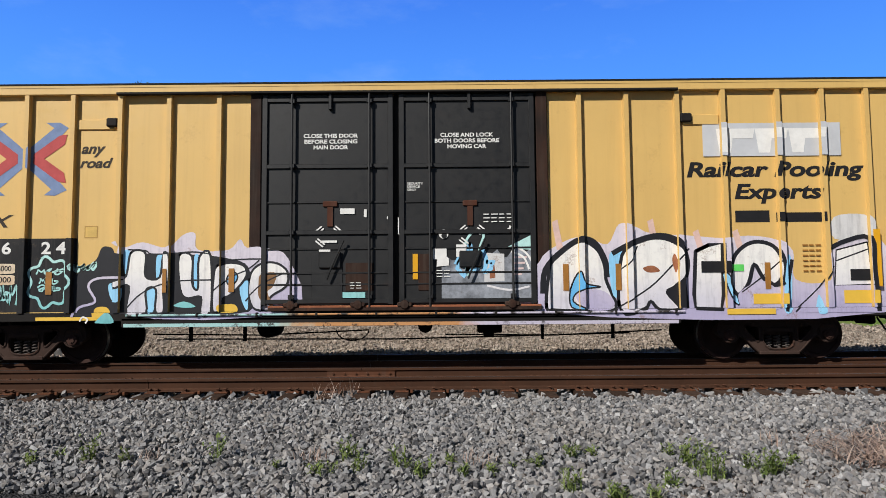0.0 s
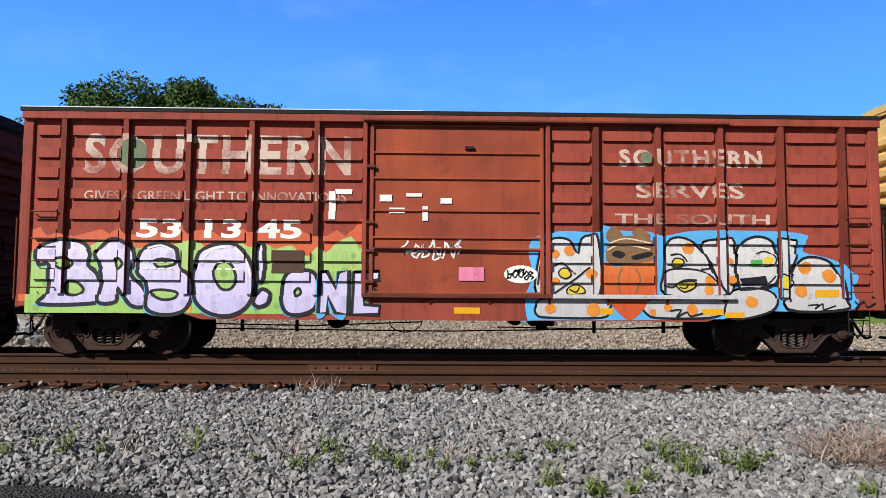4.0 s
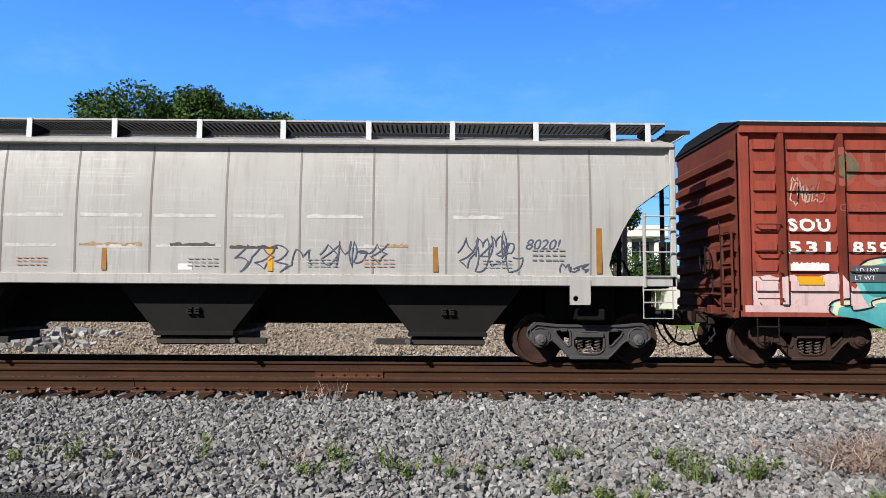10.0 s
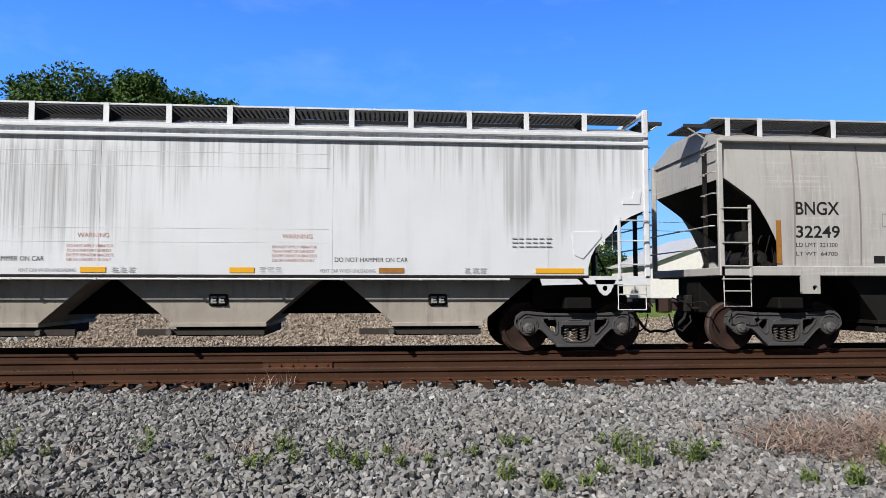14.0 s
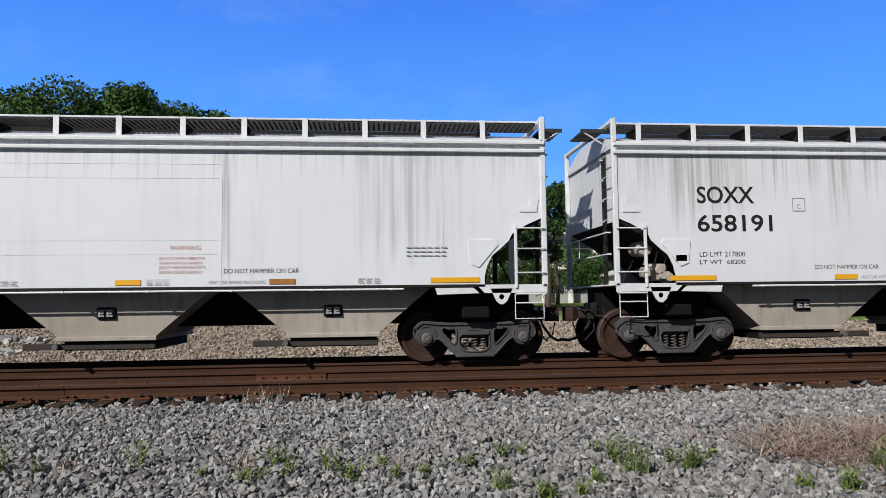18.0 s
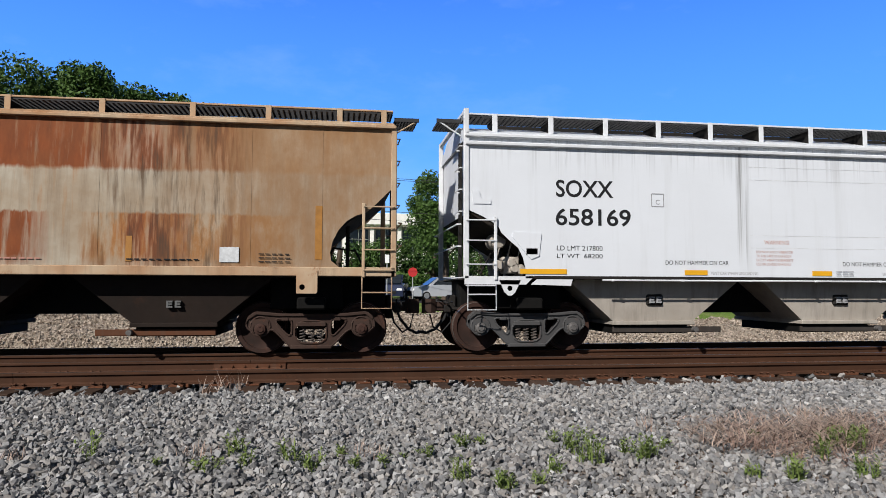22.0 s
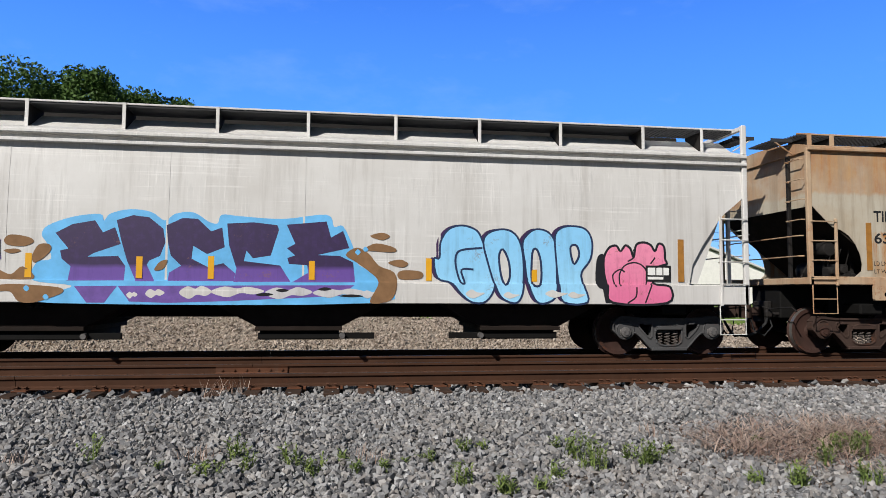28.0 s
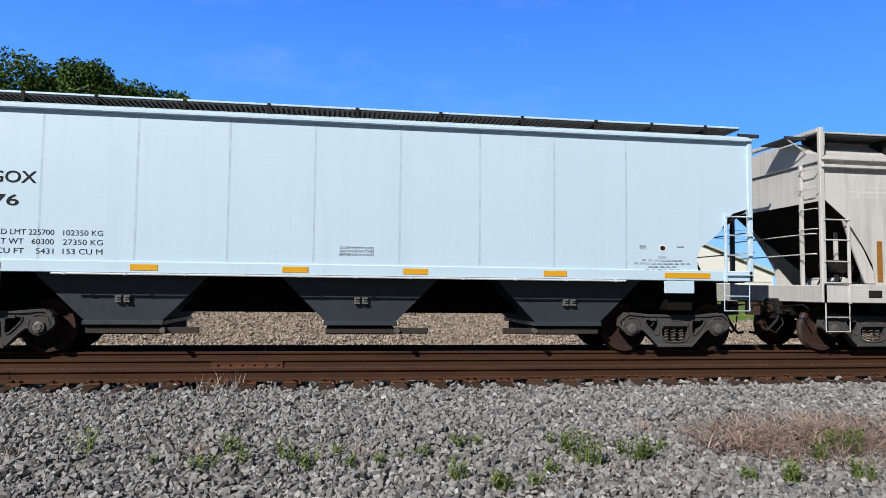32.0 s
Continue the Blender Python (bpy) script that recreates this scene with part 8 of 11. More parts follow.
# two white hoppers of one kind
WHITE_P = dict(valve=BAY_DUST, half=9.7, body=WHITE_A, trim=WHITE_TRIM, bay=BAY_DUST, sill=(1.36, 1.42), eave=3.94, bulge=0.01, truck=8.42, truck_kind="grey", walk=4.47, pad="lug", lines=2, full_sill=False, pipe=True, tall_post=True,
               cut=[(8.55, 1.36), (8.55, 1.55), (8.60, 1.75), (8.69, 1.93), (8.85, 2.06), (9.0, 2.2), (9.06, 2.32), (9.14, 2.38), (9.36, 2.5), (9.64, 2.62)], seams=[-7.8, -4.0, 0.0, 3.95, 7.8], brackets=[-9.05, -7.96, -6.87, -5.79, -4.7, -3.61, -2.52, -1.3, -0.04, 1.04, 2.1, 3.2, 4.27, 5.35, 6.43, 7.5, 8.6],
               rungs=(2.42, 2.05, 1.62, 1.24), bays=(-5.90, -1.93, 1.95, 5.85), bay_top=1.77, bay_bot=0.80, stanchion=STEEL_BLACK, sill_mat=STEEL_BLACK, slope=SLOPE_SHADE, mark_z=0.98, plate=True, mark=INK_GREY)


def white_marks(c, side, number, seed, dx=0.1):
    lettering("SOXX", -8.19 + dx, -7.08 + dx, 2.88, 3.20, INK, c, side, bold=0.015)
    lettering(number, -8.20 + dx, -6.74 + dx, 2.35, 2.67, INK, c, side, bold=0.015)
    lettering("LD LMT 217800", -8.18 + dx, -7.30 + dx, 1.89, 1.98, INK, c, side)
    lettering("LT WT  68200", -8.18 + dx, -7.30 + dx, 1.75, 1.83, INK, c, side)
    board(c, side, -6.2 + dx, 2.86)
    for x in (-5.2, -1.5, 4.65):
        lettering("DO NOT HAMMER ON CAR", x - 0.64, x + 0.64, 1.645, 1.725, INK, c, side)
    for x in (-3.55, -0.07, 3.36):
        lettering("WARNING", x - 0.26, x + 0.26, 2.05, 2.13, RED_INK, c, side)
        for k, line in enumerate(("DO NOT APPLY VIBRATOR", "TO ANY PART OF CAR BODY", "EXCEPT VIBRATOR BRACKETS", "USE ON LOADED CAR ONLY")):
            lettering(line, x - 0.43, x + 0.34 - 0.04 * (k % 2), 1.88 - k * 0.078, 1.93 - k * 0.078, RED_INK, c, side)
    for a, b in ((-4.93, -3.95), (-1.28, -0.34), (3.75, 4.72)):
        lettering("VENT CAR WHEN UNLOADING", a, b, 1.46, 1.52, INK_GREY, c, side)
    for x in (-2.3, 0.25, 2.72, 6.3):
        bars(x, x + 0.42, 1.45, 1.56, 3, INK_GREY, c, side, seed + int(x * 10) % 50, 3)
    for a, b, z in ((-4.1, 3.9, 2.22), (-4.1, 3.9, 1.98), (-4.1, 3.9, 3.55), (-4.1, 3.9, 3.3)):
        shape_on(block(a, b, z - 0.005, z + 0.005), plain("faint_line", (0.66, 0.67, 0.69), 0.6), c, side, 0.003, "panel_line")
    bars(7.15, 7.9, 1.9, 2.12, 3, INK_GREY, c, side, seed + 5, 2)
    for x, w, m in ((-8.22, 0.44, ORANGE), (-5.23, 0.23, ORANGE), (-2.6, 0.21, ORANGE), (-0.06, 0.21, ORANGE), (2.42, 0.21, ORANGE), (5.0, 0.22, ORANGE_OLD), (8.02, 0.44, ORANGE)):
        part("reflector", Shape().box(x - w, x + w, -1.586, -1.580, 1.455, 1.545), m, c, "amber reflective strip")
    part("card_holder", Shape().box(-8.55, -8.32, -1.592, -1.574, 1.80, 1.93, 0.01), INK_GREY, c)
    for s in (-1, 1):
        part("access_plate", Shape().prism([[(s * 8.25, 2.2), (s * 8.78, 2.22), (s * 8.80, 2.12), (s * 8.45, 1.72), (s * 8.30, 1.78)]], -1.592, -1.574), WHITE_A, c)
        part("access_plate", Shape().prism([[(s * 9.2, 2.72), (s * 9.52, 2.72), (s * 9.55, 2.95), (s * 9.42, 2.97), (s * 9.38, 2.82), (s * 9.2, 2.8)]], -1.592, -1.574), WHITE_A, c)


car_d, side_d = hopper("white covered hopper car with grey soot streaks", -72.905, dict(WHITE_P, body=WHITE_SOOTY))
white_marks(car_d, side_d, "658191", 81)
car_e, side_e = hopper("clean white covered hopper car with black streaks", -93.55, WHITE_P)
white_marks(car_e, side_e, "658169", 91, 0.22)

# rusty hopper
car_f, side_f = hopper("pale covered hopper car with long bands of orange rust", -114.18, dict(
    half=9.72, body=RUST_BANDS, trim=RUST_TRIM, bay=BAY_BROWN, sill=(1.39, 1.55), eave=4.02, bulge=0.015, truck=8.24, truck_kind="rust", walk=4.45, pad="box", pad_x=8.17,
    cut=[(8.72, 1.55), (8.58, 1.66), (8.56, 1.8), (8.60, 2.0), (8.70, 2.2), (8.84, 2.36), (9.0, 2.46), (9.18, 2.52), (9.3, 2.62), (9.66, 2.98)], seams=[-8.4, -5.72, -3.08, -0.05, 2.23, 4.72, 7.19, 8.4],
    brackets=[-9.4, -8.9, -7.44, -6.1, -4.56, -3.02, -1.45, 0.08, 1.61, 3.13, 4.64, 6.14, 7.44, 8.7, 9.5], rungs=(2.62, 2.24, 1.86, 1.50), bays=(-5.90, -1.97, 1.98, 5.90), bay_top=1.72, bay_bot=0.69, stanchion=STEEL_BLACK,
    gate=SPIKE, mark=MARK_DIM, mark_z=0.90, bracket_mat=RUST_TRIM, slope=SLOPE_SHADE, roof=RUST_TRIM,
    reflectors=[(x, 0.05, 1.62, 2.05, ORANGE_OLD if abs(x) > 4 else ORANGE) for x in (-5.08, -2.44, 0.16, 2.67, 5.23)] + [(x, 0.06, 1.68, 2.62, ORANGE_OLD) for x in (8.36, -8.40)]))
lettering("TILX", -8.28, -7.70, 2.64, 2.86, INK, car_f, side_f, bold=0.02)
lettering("636803", -8.28, -7.22, 2.21, 2.42, INK, car_f, side_f, bold=0.02)
lettering("LD LMT 218100", -8.30, -7.60, 1.77, 1.86, INK, car_f, side_f)
lettering("LT WT  67900", -8.30, -7.60, 1.62, 1.70, INK, car_f, side_f)
board(car_f, side_f, -6.5, 2.32)
for i, x in enumerate((-5.9, -4.4, -2.0, 0.9, 3.3, 5.8)):
    bars(x - 0.6, x + 0.6, 1.62, 1.70, 1, RED_INK if i % 2 == 0 else INK, car_f, side_f, 120 + i, 6)
label_patch(car_f, 6.7, 7.02, 1.62, 1.88, plain("pale_decal", (0.62, 0.63, 0.64), 0.5, 0, 0.3, 14), side_f)
bars(7.35, 7.9, 1.6, 1.8, 3, INK, car_f, side_f, 131, 3)
shape_on(block(-7.0, -6.7, 1.60, 1.74), INK_GREY, car_f, side_f, 0.004, "placard_holder")

# cream hopper with purple and blue graffiti on a deep sill
car_g, side_g = hopper("dirty cream covered hopper car with bright graffiti", -133.5, dict(
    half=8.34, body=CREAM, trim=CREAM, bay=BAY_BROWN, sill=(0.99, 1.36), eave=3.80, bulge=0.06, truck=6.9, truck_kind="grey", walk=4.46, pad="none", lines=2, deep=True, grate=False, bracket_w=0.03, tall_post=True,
    cut=[(7.13, 1.36), (7.20, 1.75), (7.40, 2.10), (7.79, 2.66), (8.28, 3.06)], seams=[-4.83, -2.30, -0.03, 2.36, 4.85], brackets=[-8.0, -6.4, -4.72, -3.15, -1.58, 0.0, 1.58, 3.15, 4.72, 6.38, 7.6],
    rungs=(2.62, 2.22, 1.80, 1.38), bays=(-4.45, -0.1, 3.95), bay_top=1.55, bay_bot=0.72, spine=0.87, stanchion=CREAM, slope=SLOPE_SHADE, gate=UNDER,
    reflectors=[(x, 0.05, 1.40, 1.80, ORANGE if abs(x) < 5 else ORANGE_OLD) for x in (-4.46, -2.73, -1.57, 0.12, 2.17, 4.11)] + [(x, 0.06, 1.42, 2.22, ORANGE_OLD) for x in (6.96, -7.05)]))
lettering("CSYX", -6.71, -5.88, 2.54, 2.77, INK, car_g, side_g, bold=0.03, space=1.25)
lettering("12575", -6.73, -5.83, 2.25, 2.48, INK, car_g, side_g, bold=0.03, space=1.2)
lettering("LD LMT 222700", -6.85, -6.3, 1.66, 1.73, INK, car_g, side_g)
lettering("LT WT  63300", -6.85, -6.3, 1.52, 1.59, INK, car_g, side_g)
doodle(-6.35, -4.9, 1.62, 2.18, 44, G_VIOLET, car_g, side_g, 8, 0.022)
label_patch(car_g, 6.25, 6.75, 1.42, 1.72, INK, side_g)
for a, b in ((6.29, 6.44), (6.46, 6.58), (6.60, 6.71)):
    shape_on(block(a, b, 1.54, 1.68), WHITE_INK, car_g, side_g, 0.023, "label_box")
shape_on(block(6.29, 6.6, 1.46, 1.51), WHITE_INK, car_g, side_g, 0.023, "label_box")
for s in (-1, 1):
    part("end_brace", Shape().prism([[(s * 7.80, 2.66), (s * 7.72, 2.66), (s * 7.40, 2.15), (s * 7.02, 1.38), (s * 7.32, 1.38), (s * 7.60, 2.10)]], -1.50, -1.46), CREAM, car_g)
part("placard_holder", Shape().box(-7.35, -7.05, -1.62, -1.60, 1.10, 1.24, 0.01), STEEL_BLACK, car_g)

# pale blue hopper
car_h, side_h = hopper("clean pale blue covered hopper car with dark grey bays", -150.86, dict(
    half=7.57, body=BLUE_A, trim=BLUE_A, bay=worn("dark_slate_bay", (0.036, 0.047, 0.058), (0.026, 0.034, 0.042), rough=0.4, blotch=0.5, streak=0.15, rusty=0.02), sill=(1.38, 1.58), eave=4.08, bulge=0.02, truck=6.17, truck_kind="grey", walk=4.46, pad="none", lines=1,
    cut=[(6.43, 1.58), (6.42, 1.85), (6.50, 2.02), (6.72, 2.18), (6.92, 2.36), (7.02, 2.56), (7.16, 2.68), (7.5, 2.79)], seams=[-5.2, -3.7, -2.2, -0.75, 0.75, 2.2, 3.6, 5.0], brackets=[-5.67, -4.5, -3.04, -1.6, -0.03, 1.51, 3.07, 4.53, 5.67, 6.79],
    rungs=(2.62, 2.26, 1.88, 1.50), bays=(-3.95, 0.1, 4.0), bay_top=1.45, bay_bot=0.62, stanchion=plain("navy_steel", (0.03, 0.04, 0.055), 0.5), slope=SLOPE_SHADE, pipe=True, bracket_w=0.03, bracket_mat=STEEL_BLACK, mark=MARK_DIM, sill_mat=BLUE_A,
    seam_lift=0.0012, seam_mat=plain("faint_blue_seam", (0.49, 0.63, 0.74), 0.5),
    reflectors=[(x, w, 1.43, 1.53, ORANGE) for x, w in ((-6.2, 0.46), (-3.53, 0.22), (-1.05, 0.22), (1.04, 0.22), (3.61, 0.22), (6.2, 0.46))]))
lettering("GOX", -5.98, -5.26, 2.84, 3.04, INK, car_h, side_h, bold=0.015)
lettering("76", -5.92, -5.52, 2.46, 2.65, INK, car_h, side_h, bold=0.015)
for i, (t, u) in enumerate((("LD LMT 225700", "102350 KG"), ("LT WT   60300", "27350 KG"), ("CU FT    5431", "153 CU M"))):
    lettering(t, -5.83, -4.96, 1.99 - i * 0.155, 2.08 - i * 0.155, INK, car_h, side_h)
    lettering(u, -4.82, -4.20, 1.99 - i * 0.155, 2.08 - i * 0.155, INK, car_h, side_h)
for i, t in enumerate(("CLOSE HOPPER SLIDES", "AND ROOF HATCHES", "BEFORE CAR IS MOVED")):
    lettering(t, -0.3, 0.3, 1.86 - i * 0.06, 1.90 - i * 0.06, INK, car_h, side_h)
for i, w in enumerate((0.10, 0.42, 0.58, 0.30, 0.36)):
    bars(5.72 - w, 5.72 + w, 1.80 - i * 0.06, 1.85 - i * 0.06, 1, INK_GREY, car_h, side_h, 141 + i, 1)
bars(5.25, 5.46, 1.97, 2.05, 2, INK_GREY, car_h, side_h, 142, 1)
bars(5.99, 6.20, 2.01, 2.05, 1, INK_GREY, car_h, side_h, 143, 1)
shape_on(oval(5.72, 1.99, 0.075, 0.075, 16), WHITE_INK, car_h, side_h, 0.004, "round_mark")
shape_on(oval(5.72, 1.99, 0.052, 0.045, 14), INK, car_h, side_h, 0.006, "round_mark")
for x in (-6.05, 6.05):
    part("jack_pad", Shape().box(x - 0.3, x + 0.3, -1.59, -1.55, 1.14, 1.38, 0.01), BLUE_A, car_h)



# ---- sprayed letters and figures ----
G_TEAL_DEEP = two_tone("spray_deep_teal", (0.035, 0.20, 0.22), (0.07, 0.36, 0.36), 0.8, 1.8)
G_ORANGE_BRIGHT = two_tone("spray_bright_orange", (0.52, 0.085, 0.022), (0.64, 0.17, 0.04), 1.1, 1.7)
G_YELLOW = plain("spray_yellow", (0.72, 0.55, 0.04), 0.5)
G_PLUM = plain("spray_plum", (0.055, 0.02, 0.075), 0.5)
G_PURPLE_LOW = plain("spray_faded_violet", (0.17, 0.09, 0.36), 0.5, 0, 0.35, 4)
RUST_SMEAR = plain("rust_smear", (0.38, 0.15, 0.08), 0.8, 0, 0.5, 12)
GREEN_LABEL = plain("bright_green_label", (0.08, 0.42, 0.08), 0.5)


def rounded_line(points, k=4, closed=True):
    """A smooth curve through a few points."""
    n = len(points)
    P = [Vector(p) for p in points]
    at = (lambda i: P[i % n]) if closed else (lambda i: P[max(0, min(n - 1, i))])
    out = []
    for i in range(n if closed else n - 1):
        a, b, c, d = at(i - 1), at(i), at(i + 1), at(i + 2)
        for j in range(k):
            t = j / k
            out.append(tuple(0.5 * (2 * b + (c - a) * t + (2 * a - 5 * b + 4 * c - d) * t * t + (3 * b - a - 3 * c + d) * t ** 3)))
    return out if closed else out + [points[-1]]


def paint(c, side, material, points, lift, name="painted_shape", label="", rounded=True):
    return shape_on(rounded_line(points) if rounded else points, material, c, side, lift, name, label)


def stroke(c, side, material, points, lift, r, name="painted_line", closed=False, rounded=True):
    """A sprayed line of even width."""
    pts = rounded_line(points, 4, closed) if rounded else list(points)
    if closed:
        pts = pts + [pts[0], pts[1]]
    bm = bmesh.new()
    vs = []
    for i, p in enumerate(pts):
        a, b = Vector(pts[max(i - 1, 0)]), Vector(pts[min(i + 1, len(pts) - 1)])
        d = b - a
        n = Vector((-d.y, d.x)).normalized() * r if d.length > 1e-6 else Vector((0, r))
        vs.append((bm.verts.new((p[0] + n.x, 0, p[1] + n.y)), bm.verts.new((p[0] - n.x, 0, p[1] - n.y))))
    for (a, b), (e, f) in zip(vs, vs[1:]):
        bm.faces.new((a, b, f, e))
    return finish(name, bm, side, lift, material, c, "")


def letter(c, side, fill, line, points, lift, r=0.022, label="", rounded=True):
    """One sprayed letter: its fill and the line round it."""
    ob = paint(c, side, fill, points, lift, "painted_letter", label, rounded)
    stroke(c, side, line, points, lift + 0.0004, r, "painted_outline", True, rounded)
    return ob



# white letters on the yellow car
paint(car_y, YELLOW_SIDE, G_PURPLE_HAZE, [(-5.14, 2.19), (-4.9, 2.11), (-4.58, 2.2), (-4.14, 2.1), (-3.85, 2.33), (-3.64, 2.35), (-3.59, 2.06), (-3.05, 2.05), (-2.84, 2.24), (-2.72, 2.09), (-2.43, 2.09), (-1.97, 1.89), (-1.92, 0.95), (-4.91, 0.94), (-4.97, 2.11)], 0.0033, "painted_ground", "pale purple sprayed haze")
paint(car_y, YELLOW_SIDE, G_BLACK, [(-5.75, 1.61), (-5.41, 1.88), (-5.3, 2.11), (-5.13, 2.11), (-4.95, 1.99), (-4.06, 1.99), (-3.16, 1.92), (-2.66, 1.71), (-2.65, 0.95), (-4.93, 0.93), (-5.73, 0.9)], 0.0036, "painted_ground")
paint(car_y, YELLOW_SIDE, G_BABY, [(-4.91, 2.03), (-4.79, 2.03), (-4.77, 1.72), (-4.88, 1.65)], 0.0039, "painted_shape")
paint(car_y, YELLOW_SIDE, G_BABY, [(-4.32, 1.93), (-4.2, 1.97), (-4.21, 1.6), (-4.31, 1.53)], 0.0042, "painted_shape")
paint(car_y, YELLOW_SIDE, G_BABY, [(-3.65, 1.93), (-3.56, 1.92), (-3.56, 1.41), (-3.64, 1.41)], 0.0045, "painted_shape")
paint(car_y, YELLOW_SIDE, G_BABY, [(-2.83, 1.41), (-2.67, 1.48), (-2.69, 0.99), (-2.79, 1.14)], 0.0048, "painted_shape")
paint(car_y, YELLOW_SIDE, G_BABY, [(-5.16, 1.46), (-4.94, 1.42), (-4.95, 1.15), (-5.11, 1.19)], 0.0051, "painted_shape")
paint(car_y, YELLOW_SIDE, G_BABY, [(-4.48, 1.36), (-4.32, 1.36), (-4.36, 0.97), (-4.47, 0.99)], 0.0054, "painted_shape")
letter(car_y, YELLOW_SIDE, G_WHITE, G_BLACK, [(-4.79, 1.99), (-4.66, 2.06), (-4.51, 1.98), (-4.51, 1.59), (-4.26, 1.57), (-4.2, 1.97), (-4.07, 1.95), (-4.07, 1.45), (-4.15, 1.36), (-4.14, 0.97), (-4.32, 0.97), (-4.32, 1.36), (-4.5, 1.34), (-4.49, 0.94), (-4.83, 0.94), (-4.8, 1.42), (-5.04, 1.38), (-5.08, 1.49), (-4.88, 1.57), (-4.83, 1.72)], 0.0057, 0.02, "fat white letter with a black outline")
letter(car_y, YELLOW_SIDE, G_WHITE, G_BLACK, [(-3.92, 1.95), (-3.69, 1.94), (-3.68, 1.49), (-3.62, 1.35), (-3.57, 1.41), (-3.56, 1.92), (-3.36, 1.96), (-3.34, 0.95), (-3.52, 0.95), (-3.52, 1.22), (-3.77, 1.2), (-3.89, 1.37)], 0.0063, 0.02, "fat white letter with a black outline")
letter(car_y, YELLOW_SIDE, G_WHITE, G_BLACK, [(-3.22, 1.75), (-3.01, 1.82), (-2.77, 1.77), (-2.71, 1.61), (-2.81, 1.44), (-3, 1.25), (-3.13, 1.18), (-3.13, 0.99), (-3.28, 0.99), (-3.27, 1.52)], 0.0069, 0.02, "fat white letter with a black outline")
letter(car_y, YELLOW_SIDE, G_BLUE_EDGE, G_BLACK, [(-3.06, 1.56), (-2.95, 1.66), (-2.87, 1.58), (-2.92, 1.46), (-3.04, 1.44)], 0.0075, 0.014)
letter(car_y, YELLOW_SIDE, G_WHITE, G_BLACK, [(-2.65, 1.48), (-2.58, 1.69), (-2.39, 1.81), (-2.16, 1.8), (-1.98, 1.65), (-2, 1.4), (-2.25, 1.23), (-2.32, 1.1), (-2.15, 0.99), (-2.53, 0.99), (-2.65, 1.22)], 0.0081, 0.02, "fat white letter with a black outline")
paint(car_y, YELLOW_SIDE, G_BROWN, [(-2.44, 1.61), (-2.18, 1.63), (-2.23, 1.4), (-2.33, 1.29), (-2.23, 1.06), (-2.46, 1.18), (-2.48, 1.44)], 0.0087, "painted_shape")
stroke(car_y, YELLOW_SIDE, G_BLACK, [(-4.87, 0.99), (-4.56, 1.3), (-4.05, 1.49), (-3.31, 1.52)], 0.0089, 0.012)
stroke(car_y, YELLOW_SIDE, G_BLACK, [(-3.31, 1.29), (-3, 1.56), (-2.66, 1.71), (-2.47, 1.86)], 0.0091, 0.012)
stroke(car_y, YELLOW_SIDE, G_BLACK, [(-2.73, 1.14), (-2.42, 1.44), (-2.04, 1.63)], 0.0093, 0.012)
stroke(car_y, YELLOW_SIDE, G_BLACK, [(-4.83, 2.07), (-4.52, 2.05), (-4.42, 1.99), (-4.1, 1.99), (-3.67, 2.02), (-3.36, 1.98)], 0.0095, 0.012)
stroke(car_y, YELLOW_SIDE, G_BLACK, [(-3.22, 1.85), (-2.85, 1.88), (-2.43, 1.88)], 0.0097, 0.012)
paint(car_y, YELLOW_SIDE, YELLOW_PLATE, [(-5.39, 1.03), (-5.19, 1.05), (-5.13, 0.92), (-5.38, 0.86)], 0.0100, "painted_shape")
paint(car_y, YELLOW_SIDE, YELLOW_PLATE, [(-3.19, 1.07), (-2.92, 1.08), (-2.88, 0.95), (-3.17, 0.95)], 0.0103, "painted_shape")
paint(car_y, YELLOW_SIDE, G_TEAL_LIGHT, [(-5.34, 0.8), (-5.15, 0.96), (-5.02, 0.78), (-5.3, 0.77)], 0.0106, "painted_shape")
paint(car_y, YELLOW_SIDE, G_TEAL_LIGHT, [(-4, 1.07), (-3.81, 1.14), (-3.61, 1.05), (-3.81, 1.03)], 0.0109, "painted_shape")
stroke(car_y, YELLOW_SIDE, G_PURPLE_HAZE, [(-4.88, 1.57), (-5.36, 1.56), (-5.52, 1.42), (-5.39, 1.15), (-5.67, 1.05), (-5.77, 0.88)], 0.0111, 0.022)
stroke(car_y, YELLOW_SIDE, WHITE_INK, [(-5.62, 0.8), (-5.57, 0.88), (-5.48, 0.84), (-5.52, 0.77)], 0.0113, 0.014)
paint(car_y, YELLOW_SIDE, G_PURPLE_HAZE, [(2.46, 1.77), (2.93, 2.15), (3.32, 2.23), (3.7, 2.1), (3.92, 2.46), (4.22, 2.4), (4.47, 2.29), (5.16, 2.24), (5.77, 2.19), (6.21, 2.23), (6.69, 2.16), (6.99, 1.95), (7.01, 1.45), (7.59, 1.43), (7.67, 2.03), (8.46, 2.26), (8.52, 0.86), (2.45, 0.91)], 0.0033, "painted_ground", "pale purple sprayed haze")
paint(car_y, YELLOW_SIDE, G_GREY_FILL, [(7.74, 2.55), (8.29, 2.59), (8.46, 2.37), (8.41, 2.2), (7.74, 2.16)], 0.0036, "painted_shape")
letter(car_y, YELLOW_SIDE, G_WHITE, G_BLACK, [(2.59, 0.98), (2.62, 1.44), (2.71, 1.81), (2.97, 2.06), (3.27, 2.15), (3.52, 2), (3.64, 1.72), (3.66, 1.47), (3.76, 1.22), (3.82, 1.05), (3.75, 0.92), (3.08, 0.92), (2.74, 0.94)], 0.0039, 0.03, "fat white letter with a black outline")
